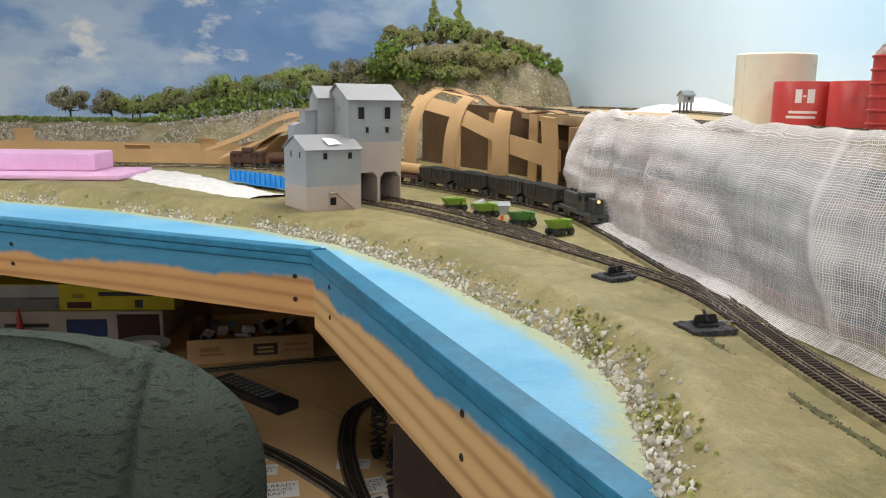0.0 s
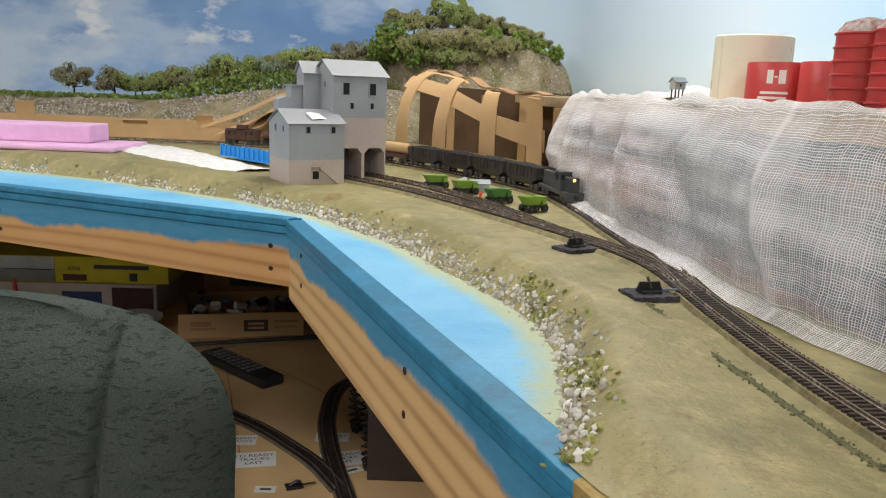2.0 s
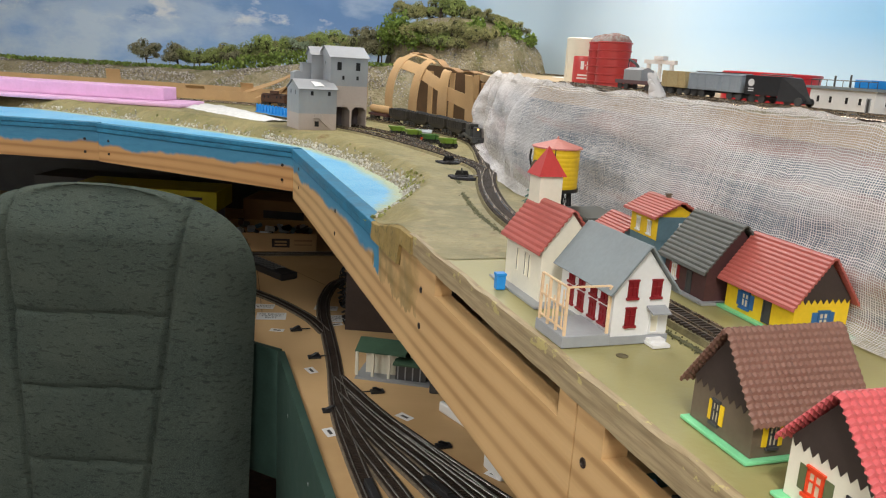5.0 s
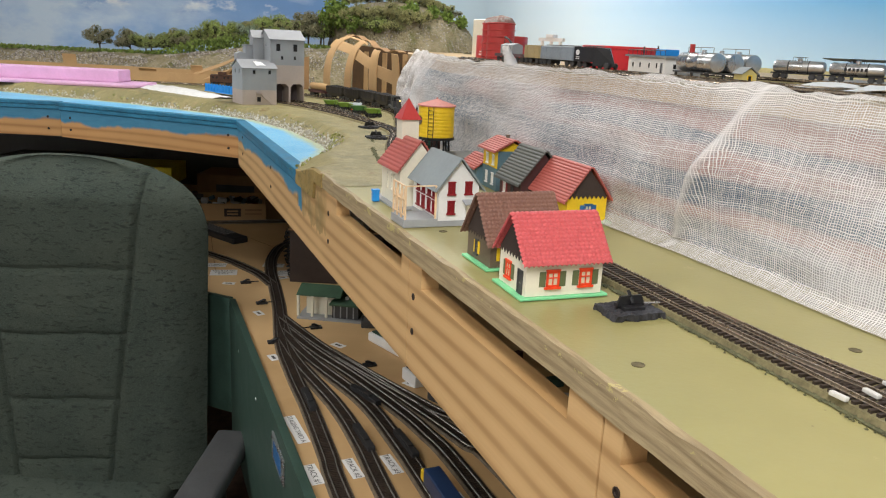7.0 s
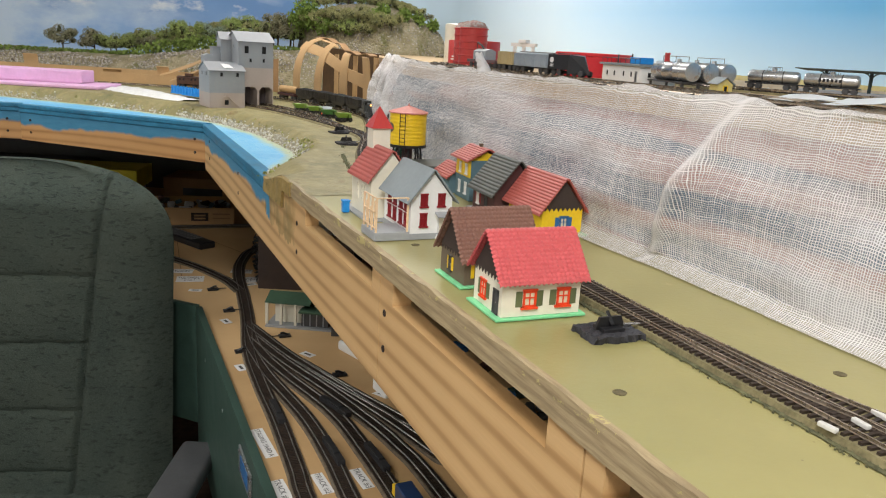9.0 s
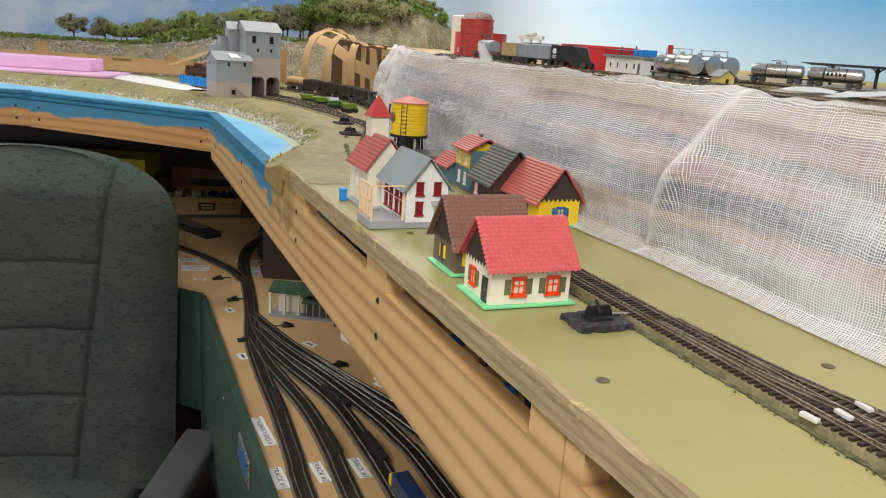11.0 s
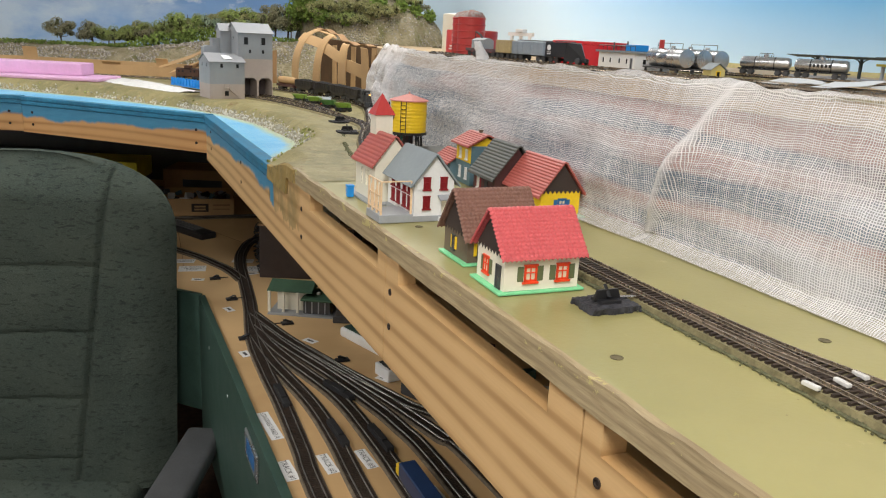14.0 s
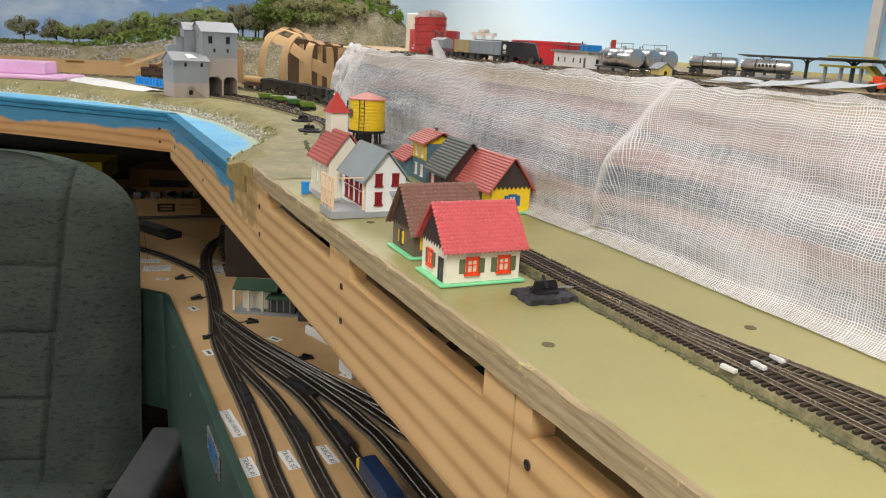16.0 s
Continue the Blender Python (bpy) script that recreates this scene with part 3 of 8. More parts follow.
# ---- tracks ----
def spline(pts, step):
    """A smooth curve through points, cut into even steps."""
    p = [Vector(q) for q in pts]
    p = [p[0] * 2 - p[1]] + p + [p[-1] * 2 - p[-2]]
    fine = []
    for i in range(1, len(p) - 2):
        for k in range(24):
            t = k / 24
            fine.append(0.5 * (2 * p[i] + (p[i + 1] - p[i - 1]) * t + (2 * p[i - 1] - 5 * p[i] + 4 * p[i + 1] - p[i + 2]) * t * t + (3 * p[i] - p[i - 1] - 3 * p[i + 1] + p[i + 2]) * t ** 3))
    fine.append(p[-2])
    out, left = [fine[0]], step
    for a, b in zip(fine, fine[1:]):
        e = (b - a).length
        while left <= e and e > 0:
            out.append(a + (b - a) * (left / e))
            a, e, left = out[-1], (b - out[-1]).length, step
        left -= e
    return out


TIE_BOX = Geo().box(-0.0145, 0.0145, -0.0012, 0.0012, 0, 0.0018)
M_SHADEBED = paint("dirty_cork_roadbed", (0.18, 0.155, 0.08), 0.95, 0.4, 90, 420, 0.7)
TIE_MESH = mesh_of("tie", TIE_BOX, M_TIE)


def track(pts, z, label, near=None, bed=0.0035, rail_m=None, gauge=0.00825, bed_m=None, step=0.0054, bed_w=0.021):
    """Model railway track along world points: roadbed, two rails, and ties; near(p) picks the ties that are single pieces."""
    line = spline([(x, y, z) for x, y in pts], step)
    tr = thing("model_track", pose(line[0].x, line[0].y, z), label, "track", "model railway tracks")
    o = Vector((line[0].x, line[0].y, z))
    loc = [p - o for p in line]
    if bed:
        part("roadbed", Geo().sweep([p + Vector((0, 0, 0.0)) for p in loc], [(-bed_w, -0.001), (bed_w, -0.001), (0.0165, bed), (-0.0165, bed)]), bed_m or M_ROADBED, tr, smooth=False)
    rest, n = Geo(), len(loc)
    for i, p in enumerate(loc):
        t = loc[min(i + 1, n - 1)] - loc[max(i - 1, 0)]
        m = Matrix.Translation(p + Vector((0, 0, bed))) @ Matrix.Rotation(math.atan2(t.y, t.x) - math.pi / 2, 4, "Z")
        if near and near(line[i]):
            ob = new("tie", TIE_MESH)
            ob.parent, ob.matrix_local = tr, m
        else:
            rest.add(TIE_BOX.v, TIE_BOX.f, m)
    if rest.v:
        tagged(part("tie_run", rest, M_TIE, tr), kind="stuff")
    for sgn in (-1, 1):
        a = sgn * gauge
        sec = [(a - 0.0011, 0), (a + 0.0011, 0), (a + 0.0004, 0.0006), (a + 0.0004, 0.0015), (a + 0.0006, 0.0024), (a - 0.0006, 0.0024), (a - 0.0004, 0.0015), (a - 0.0004, 0.0006)]
        part("rail", Geo().sweep([p + Vector((0, 0, bed + 0.0017)) for p in loc], sec), rail_m or M_RAIL, tr)
    return tr


def plan(*sd):
    return [tuple(W(s, d).xy) for s, d in sd]


MAIN = [(-2.4, 1.95), (-1.5, 1.99), (-0.81, 1.985), (-0.50, 1.955), (-0.25, 1.84)] + plan((-0.514, 0.319), (-0.264, 0.390), (-0.016, 0.415), (0.152, 0.378), (0.28, 0.338), (0.38, 0.307), (0.46, 0.281), (0.579, 0.229), (0.719, 0.181), (0.876, 0.143), (1.05, 0.131), (1.245, 0.130), (1.484, 0.126), (1.8, 0.125), (3.1, 0.125))
near_ties = lambda p: 1.30 < (p.x - OX) * UX + (p.y - OY) * UY < 2.0
track(MAIN, TOP + 0.0005, "dark brown model railway main line through the village", near_ties, bed_m=M_SHADEBED, bed_w=0.018)
track(plan((-0.42, 0.098), (-0.30, 0.135), (-0.235, 0.156), (-0.087, 0.206), (0.108, 0.244), (0.289, 0.267), (0.40, 0.272), (0.48, 0.262), (0.56, 0.235)), TOP + 0.0007, "dark brown model siding leaving the mill portal")
track(plan((-0.45, 0.14), (-0.33, 0.183), (-0.272, 0.205), (-0.138, 0.246), (0.046, 0.270), (0.17, 0.268), (0.26, 0.266)), TOP + 0.0009, "dark brown model siding leaving the mill portal")
track(plan((1.60, 0.128), (1.68, 0.132), (1.725, 0.138), (1.772, 0.147), (1.83, 0.154), (1.95, 0.156), (3.1, 0.156)), TOP + 0.0007, "dark brown passing track beside the main line", near_ties, bed_m=M_SHADEBED, bed_w=0.018)
M_PLUG = paint("filler_ring", (0.12, 0.10, 0.05), 0.6, 0.4, 200, 600)
M_DITCH = paint("dark_ballast_line", (0.10, 0.10, 0.05), 0.95, 0.5, 120, 500, 0.9)
edge = [W(s, d, TOP) for s, d in ((0.56, 0.185), (0.72, 0.142), (0.88, 0.112), (1.1, 0.103), (1.4, 0.103), (1.7, 0.106), (2.2, 0.098), (3.0, 0.098))]
line = spline(edge, 0.008)
g = Geo()
for i, (a, b) in enumerate(zip(line, line[1:])):
    for k in range(9):
        q = a.lerp(b, random.random()) + Vector((random.gauss(0, 0.0022), random.gauss(0, 0.0022), 0))
        g.lathe([(0.0003 + random.random() * 0.0010, 0), (0.0007, 0.0006), (0.0002, 0.0012)], 5, Matrix.Translation(q))
n_line = len(line) - 1
def dirt_strip(u, v):
    i = min(int(u * n_line), n_line - 1)
    q = line[i].lerp(line[i + 1], u * n_line - i)
    e = (line[i + 1] - line[i]).normalized()
    wd = 0.0022 + 0.0016 * noise.noise(q * 60) + 0.001 * noise.noise(q * 190)
    return q + Vector((-e.y, e.x, 0)) * (v - 0.5) * 2 * max(wd, 0.0006) + Vector((0, 0, 0.0004 + 0.0006 * (1 - abs(v - 0.5) * 2)))
solid("roadbed_edge", Geo().sheet(dirt_strip, 1200, 2), M_DITCH, "dark crumbling edge line of the roadbed", "ballast", kind="stuff")
solid("roadbed_crumbs", g, M_DITCH, "dark crumbs along the old roadbed line", "ballast", kind="stuff")
for s in (1.745, 1.757):
    for d in (0.106, 0.128, 0.148):
        solid("rail_joiner", Geo().box(-0.0018, 0.0018, -0.0055, 0.0055, 0, 0.0027), M_JOINER, "pale plastic insulating rail joiner on the track", "rail joiner", at(s + random.uniform(-0.004, 0.004), d + random.uniform(-0.001, 0.001), TOP + 0.0055, random.uniform(-8, 8)), "rail joiners", bevel=0.0008) if s < 1.75 else None
for x, y in ((0.675, -0.392), (0.521, -0.439), (0.390, -0.111)):
    g = Geo().lathe([(0.0042, 0), (0.0044, 0.0004), (0.0034, 0.0005), (0.003, 0.0002), (0.0006, 0.0003)], 14)
    solid("plugged_screw", g, M_PLUG, "dark ring of a filled screw hole in the table", "screw", pose(x, y, TOP - 0.0006), "table screws", smooth=True)
EDGE_TRACK = [tuple(W(s, lerp_path(EDGE, s) + 0.04).xy) for s in (-0.9, -0.6, -0.25, 0.0, 0.2, 0.385, 0.6, 0.8, 1.1, 1.5, 2.2, 3.1)]
M_TRACKDIRT = paint("weathered_track", (0.12, 0.10, 0.075), 0.7, 0.3, 60, 400)
track(EDGE_TRACK, UPPER, "weathered track along the edge of the upper deck", bed=0.003)
track(plan((0.4, 0.44), (0.65, 0.396), (0.85, 0.381), (1.1, 0.373), (1.6, 0.370), (3.0, 0.368)), UPPER, "weathered yard track on the upper deck", bed=0.003)
track(plan((0.85, 0.62), (1.08, 0.572), (1.205, 0.585), (1.267, 0.620), (1.36, 0.650), (1.6, 0.652), (3.0, 0.648)), UPPER, "weathered yard track under the tank cars", bed=0.003)
track(plan((-0.9, 1.0), (-0.55, 0.98), (-0.2, 0.86), (0.1, 0.68), (0.4, 0.56), (0.62, 0.52)), UPPER, "curved yard track behind the storage tanks", bed=0.003)


def ground_throw(s, d, turn):
    t = thing("ground_throw", at(s, d, TOP, turn), "black switch machine on a rough black base", "switch machine", "switch machines")
    g = Geo().sheet(lambda u, v: ((u - 0.5) * 0.040 * (1 + 0.10 * noise.noise(Vector((v * 6, s * 5, 1)))), (v - 0.5) * 0.031 * (1 + 0.12 * noise.noise(Vector((u * 6, s * 5, 4)))), 0.0046 + noise.noise(Vector((u * 9, v * 9, s * 7))) * 0.0011 + noise.noise(Vector((u * 24, v * 24, s * 7))) * 0.0006), 26, 20, 0.005)
    part("base", g, M_TRACKBASE, t, "rough black sanded base")
    part("bracket", Geo().box(-0.009, 0.009, -0.007, 0.007, 0.004, 0.007), M_BLACK, t, bevel=0.0006)
    for sg in (-1, 1):
        part("cheek", Geo().prism([(-0.007, 0.006), (0.007, 0.006), (0.004, 0.014), (-0.004, 0.014)], -0.001, 0.001), M_BLACK, t, m=pose(sg * 0.005, 0, 0, 90))
    part("lever", Geo().tube([(0, -0.004, 0.009), (0, 0.004, 0.0165)], 0.0014, 6), M_BLACK, t)
    part("rod", Geo().tube([(0.006, 0, 0.0075), (0.027, 0.001, 0.006)], 0.0009, 6), M_SILVER, t, "silver metal throw rod")
    return t
M_TRACKBASE = paint("black_sanded", (0.036, 0.036, 0.042), 0.75, 0.5, 90, 500, 1.0)
ground_throw(0.365, 0.236, 12)
ground_throw(0.548, 0.197, -8)
ground_throw(1.579, 0.083, 0)

# ---- cheesecloth cliff ----
def gauze_material():
    n = Nodes("cheesecloth")
    uv = n.t.nodes.new("ShaderNodeSeparateXYZ")
    warp = n.t.nodes.new("ShaderNodeVectorMath")
    warp.operation = "MULTIPLY_ADD"
    nz = n.t.nodes.new("ShaderNodeTexNoise")
    nz.inputs["Scale"].default_value, nz.inputs["Detail"].default_value = 7, 2
    n.link(n.c.outputs["UV"], nz.inputs["Vector"])
    n.link(nz.outputs["Color"], warp.inputs[0])
    warp.inputs[1].default_value = (0.016, 0.016, 0)
    n.link(n.c.outputs["UV"], warp.inputs[2])
    fine = n.t.nodes.new("ShaderNodeTexNoise")
    fine.inputs["Scale"].default_value, fine.inputs["Detail"].default_value = 32, 3
    n.link(n.c.outputs["UV"], fine.inputs["Vector"])
    warp2 = n.t.nodes.new("ShaderNodeVectorMath")
    warp2.operation = "MULTIPLY_ADD"
    n.link(fine.outputs["Color"], warp2.inputs[0])
    warp2.inputs[1].default_value = (0.009, 0.007, 0)
    n.link(warp.outputs[0], warp2.inputs[2])
    n.link(warp2.outputs[0], uv.inputs[0])
    raw = n.t.nodes.new("ShaderNodeSeparateXYZ")
    n.link(n.c.outputs["UV"], raw.inputs[0])
    band = n.t.nodes.new("ShaderNodeVectorMath")
    band.operation = "MULTIPLY"
    band.inputs[1].default_value = (3.0, 14.0, 1)
    n.link(warp.outputs[0], band.inputs[0])
    dens = n.noise(1.0, 4, 0.6, band.outputs[0])
    dens2 = n.noise(150, 2)
    # doubled cloth over the far end, gathered seams where two lengths meet
    double = n.math("LESS_THAN", n.math("MULTIPLY_ADD", n.noise(12, 3), 0.06, raw.outputs[0]), 0.76)
    seam = None
    for at_s, lean in ((1.555, 0.090), (0.70, -0.06)):
        off = n.math("MULTIPLY_ADD", raw.outputs[1], -lean / 0.215, n.math("SUBTRACT", raw.outputs[0], at_s - lean * 0.5))
        off = n.math("ABSOLUTE", n.math("MULTIPLY_ADD", n.noise(30, 3), 0.012, n.math("SUBTRACT", off, 0.006)))
        line = n.math("MULTIPLY", n.ramp(off, 0.001, 0.007, (1, 1, 1), (0, 0, 0)), 0.55)
        seam = line if seam is None else n.math("MAXIMUM", seam, line)
    extra = n.math("MAXIMUM", seam, n.math("MULTIPLY", double, 0.17))
    open_ = n.ramp(dens, 0.34, 0.66)
    hit = None
    for axis, pitch in ((0, 0.0022), (1, 0.0020)):
        along = n.math("MULTIPLY", uv.outputs[axis], 1.0 / pitch)
        single = n.t.nodes.new("ShaderNodeTexWhiteNoise")
        single.noise_dimensions = "1D"
        n.link(n.math("FLOOR", along), single.inputs["W"])
        w = n.math("MULTIPLY", n.math("ABSOLUTE", n.math("SUBTRACT", n.math("FRACT", along), 0.5)), 2.0)
        thr = n.math("MULTIPLY_ADD", single.outputs["Value"], 0.22, n.math("MULTIPLY_ADD", open_, 0.26, n.math("MULTIPLY_ADD", dens2, 0.20, -0.02)))
        on = n.math("MULTIPLY_ADD", n.math("SUBTRACT", thr, w), 2.8, 0.5)
        on = n.math("MINIMUM", n.math("MAXIMUM", on, 0.0), 0.95)
        hit = on if hit is None else n.math("MAXIMUM", hit, on)
    fuzz = n.math("ADD", extra, n.math("MULTIPLY_ADD", open_, 0.30, 0.08))
    cover = n.math("MINIMUM", n.math("MAXIMUM", hit, fuzz), 0.97)
    clear = n.t.nodes.new("ShaderNodeBsdfTransparent")
    glow = n.t.nodes.new("ShaderNodeBsdfTranslucent")
    glow.inputs[0].default_value = (0.85, 0.83, 0.82, 1)
    both = n.t.nodes.new("ShaderNodeMixShader")
    both.inputs[0].default_value = 0.15
    n.link(n.b.outputs[0], both.inputs[1])
    n.link(glow.outputs[0], both.inputs[2])
    mixer = n.t.nodes.new("ShaderNodeMixShader")
    n.link(cover, mixer.inputs[0])
    n.link(clear.outputs[0], mixer.inputs[1])
    n.link(both.outputs[0], mixer.inputs[2])
    n.link(mixer.outputs[0], n.out.inputs[0])
    return n.done((0.82, 0.80, 0.80), 0.95, 0, 0.1)


BASE = [(-0.20, 0.50), (-0.101, 0.472), (0.015, 0.431), (0.385, 0.322), (0.575, 0.271), (0.67, 0.254), (0.9, 0.246), (1.29, 0.243), (1.45, 0.249), (1.75, 0.243), (3.1, 0.243)]
S0, S1 = -0.10, 3.0


def cloth_pt(u, v, layer=0.0):
    s = S0 + (S1 - S0) * u
    b, e = lerp_path(BASE, s), lerp_path(EDGE, s)
    wob = noise.noise(Vector((s * 9, v * 1.3, 2 + layer))) * (0.006 + 0.008 * smooth(0.8, 0.3, s)) + noise.noise(Vector((s * 24, v * 2.0, 4 + layer))) * (0.003 + 0.004 * smooth(0.8, 0.3, s))
    left = smooth(0.82, 0.55, s)
    fold = left * (0.022 * (abs(math.sin(s * 19 + 1.6 * math.sin(s * 6) + 0.8 * v + 0.5 * noise.noise(Vector((s * 5, v * 3, 1))))) ** 0.55 - 0.5) + 0.007 * noise.noise(Vector((s * 9, v * 2.5 + s * 3, 17))) + 0.0022 * noise.noise(Vector((s * 34, v * 9, 19))) + 0.004 * noise.noise(Vector((s * 5, v * 11, 31))))
    fold += (1 - left) * (0.014 * noise.noise(Vector((s * 3.5, v * 2.2, 23))) + 0.007 * noise.noise(Vector((s * 9, v * 5, 29))))
    crease = 0.020 * math.exp(-((s - 1.455 - 0.090 * (v - 0.5)) / 0.012) ** 2) + 0.012 * math.exp(-((s - 0.60 + 0.06 * (v - 0.5)) / 0.014) ** 2)
    if v < 0.12:
        k = v / 0.12
        roll = 0.006 * smooth(0.9, 0.3, s)
        d, z = b - (0.016 + 0.01 * smooth(0.9, 0.3, s)) * (1 - k) + wob * 0.4, TOP + 0.0015 + 0.010 * k * k + roll * math.sin(math.pi * k) * (1 + 0.7 * noise.noise(Vector((s * 18, 0, 6))))
    elif v < 0.82:
        k = (v - 0.12) / 0.70
        sag = noise.noise(Vector((s * 4, k * 3, 7))) * 0.005 + noise.noise(Vector((s * 22, k * 6, 9))) * 0.002
        d = b + (e - b - 0.006) * k ** 0.8 + (wob - fold - crease) * math.sin(math.pi * min(1, k * 0.9 + 0.12)) - sag - (0.010 + 0.008 * left) * math.sin(math.pi * k)
        z = TOP + 0.0115 + (UPPER - TOP - 0.010) * k
    else:
        k = (v - 0.82) / 0.18
        lip = noise.noise(Vector((s * 14, 0, 3))) * (0.007 + 0.007 * left) + noise.noise(Vector((s * 40, 0, 5))) * 0.0035 + 0.004 * left
        d = e - 0.006 + 0.024 * k + wob * 0.3
        z = UPPER + 0.0035 + (0.004 + lip) * math.sin(math.pi * min(1, k * 1.1)) - 0.001 * k
    p = W(s, d - layer * 0.004, z)
    return p


NU, NV = 760, 74
g = Geo().sheet(lambda u, v: cloth_pt(u, v), NU, NV)
cloth = solid("cheesecloth", g, gauze_material(), "white woven cheesecloth draped over the cliff", "cloth", smooth=True)
uvl = cloth.data.uv_layers.new(name="UVMap")
w = NU + 1
for loop in cloth.data.loops:
    i, j = loop.vertex_index % w, loop.vertex_index // w
    uvl.data[loop.index].uv = ((S1 - S0) * i / NU, 0.215 * j / NV)
g = Geo()
for k in range(3):
    g.sheet(lambda u, v: (0.010 * math.cos(6.28 * u + k) * (1 - v * 0.6) + 0.004 * noise.noise(Vector((u * 4, v * 4, k))) - 0.012 * v, 0.008 * math.sin(6.28 * u + k) * (1 - v * 0.7), 0.001 + 0.026 * v + 0.004 * noise.noise(Vector((u * 5, v * 5, k + 9)))), 22, 12)
solid("cloth_knot", g, cloth.data.materials[0], "twisted end of white cheesecloth on the deck edge", "cloth", at(0.944, 0.287, UPPER + 0.004), smooth=True)

# ---- mill ----
MILL = pose(-0.209, 1.271, TOP, 0, 0, 33)
mill = thing("model_mill", MILL, "grey model mill building with tan lower walls beside the siding", "model building")
LOW = 0.040


def wall_block(g, x0, x1, y0, y1, z0, z1):
    return g.box(x0, x1, y0, y1, z0, z1)


def gable_block(x0, x1, y0, y1, z0, ze, zr, along="x"):
    """A block with a gabled top whose ridge runs along x or y."""
    g = Geo()
    if along == "x":
        ym = (y0 + y1) / 2
        sec = [(y0, z0), (y1, z0), (y1, ze), (ym, zr), (y0, ze)]
        g.add([(x0, y, z) for y, z in sec] + [(x1, y, z) for y, z in sec], [(4, 3, 2, 1, 0), (5, 6, 7, 8, 9)] + [(i, (i + 1) % 5, 5 + (i + 1) % 5, 5 + i) for i in range(5)])
    else:
        xm = (x0 + x1) / 2
        sec = [(x0, z0), (x1, z0), (x1, ze), (xm, zr), (x0, ze)]
        g.add([(x, y0, z) for x, z in sec] + [(x, y1, z) for x, z in sec], [(0, 1, 2, 3, 4), (9, 8, 7, 6, 5)] + [(i, 5 + i, 5 + (i + 1) % 5, (i + 1) % 5) for i in range(5)])
    return g


def roof_pair(x0, x1, y0, y1, ze, zr, t=0.0016, over=0.003, along="x", rows=0, cols=0, wave=0.0005):
    """Two roof slopes over a gabled block, with rows of tiles if asked. Gives the two meshes."""
    out = []
    if along == "x":
        ym, half = (y0 + y1) / 2, (y1 - y0) / 2
        for sg in (-1, 1):
            k = over / half
            a = lambda u, sg=sg: x0 - over + (x1 - x0 + 2 * over) * u
            def f(u, v, sg=sg):
                vv = v * (1 + k)
                lift = 0.0
                if rows:
                    lift = 0.0022 * ((v * rows) % 1.0) + wave * abs(math.sin(math.pi * cols * u))
                return (a(u), ym + sg * half * vv, zr - (zr - ze) * vv + t + lift)
            nu, nv = (cols * 6 if cols else 1), (rows * 5 if rows else 1)
            g = Geo().sheet((lambda u, v: f(1 - u, v)) if sg > 0 else f, nu, nv, t)
            out.append(g)
    else:
        xm, half = (x0 + x1) / 2, (x1 - x0) / 2
        for sg in (-1, 1):
            k = over / half
            def f(u, v, sg=sg):
                vv = v * (1 + k)
                lift = 0.0
                if rows:
                    lift = 0.0022 * ((v * rows) % 1.0) + wave * abs(math.sin(math.pi * cols * u))
                return (xm + sg * half * vv, y0 - over + (y1 - y0 + 2 * over) * u, zr - (zr - ze) * vv + t + lift)
            nu, nv = (cols * 6 if cols else 1), (rows * 5 if rows else 1)
            g = Geo().sheet(f if sg > 0 else (lambda u, v: f(1 - u, v)), nu, nv, t)
            out.append(g)
    return out


M_GLASSBLACK = paint("dark_opening", (0.006, 0.006, 0.007), 0.6)
M_PORTAL = paint("portal_inside", (0.14, 0.115, 0.115), 0.7)
AX, AY = 0.097, 0.094
part("annex_base", Geo().box(0, AX, 0, AY, 0, LOW), M_MILLTAN, mill, "tan lower wall")
part("annex_wall", gable_block(0, AX, 0, AY, LOW, 0.098, 0.119, "x"), M_MILL, mill)
for g in roof_pair(0, AX, 0, AY, 0.098, 0.119, 0.0012, 0.003):
    part("annex_roof", g, M_MILLROOF, mill)
TX0, TX1, TY0, TY1 = 0.090, 0.190, 0.030, 0.118
SPLIT = 0.108
part("tower_base_side", Geo().box(TX0, 0.098, TY0, TY1, 0, SPLIT), M_MILLTAN, mill)
g = Geo().box(0.098, TX1, TY0 + 0.06, TY1, 0, SPLIT).box(0.098, TX1, TY0, TY0 + 0.06, 0.056, SPLIT)
part("tower_base", g, M_MILLTAN, mill, "tan wall over the track portals")
for x0, x1 in ((0.098, 0.1015), (0.1435, 0.149), (0.188, TX1)):
    part("portal_pier", Geo().box(x0, x1, TY0, TY0 + 0.06, 0, 0.056), M_MILLTAN, mill)
for x0, x1 in ((0.1015, 0.1435), (0.149, 0.188)):
    part("portal_lining", Geo().box(x0, x1, TY0 + 0.055, TY0 + 0.059, 0, 0.056), M_PORTAL, mill, "dark portal lining")
    for xa, sg in ((x0, 1), (x1, -1)):
        g = Geo().add([(xa, TY0, 0.056), (xa + sg * 0.008, TY0, 0.056), (xa, TY0, 0.047), (xa, TY0 + 0.05, 0.056), (xa + sg * 0.008, TY0 + 0.05, 0.056), (xa, TY0 + 0.05, 0.047)], [(0, 1, 2), (5, 4, 3), (0, 3, 4, 1), (1, 4, 5, 2), (2, 5, 3, 0)])
        part("portal_haunch", g, M_MILLTAN, mill)
part("tower_wall", gable_block(TX0, TX1, TY0, TY1, SPLIT, 0.178, 0.203, "x"), M_MILL, mill)
for g in roof_pair(TX0, TX1, TY0, TY1, 0.178, 0.203, 0.0012, 0.004):
    part("tower_roof", g, M_MILLROOF, mill)
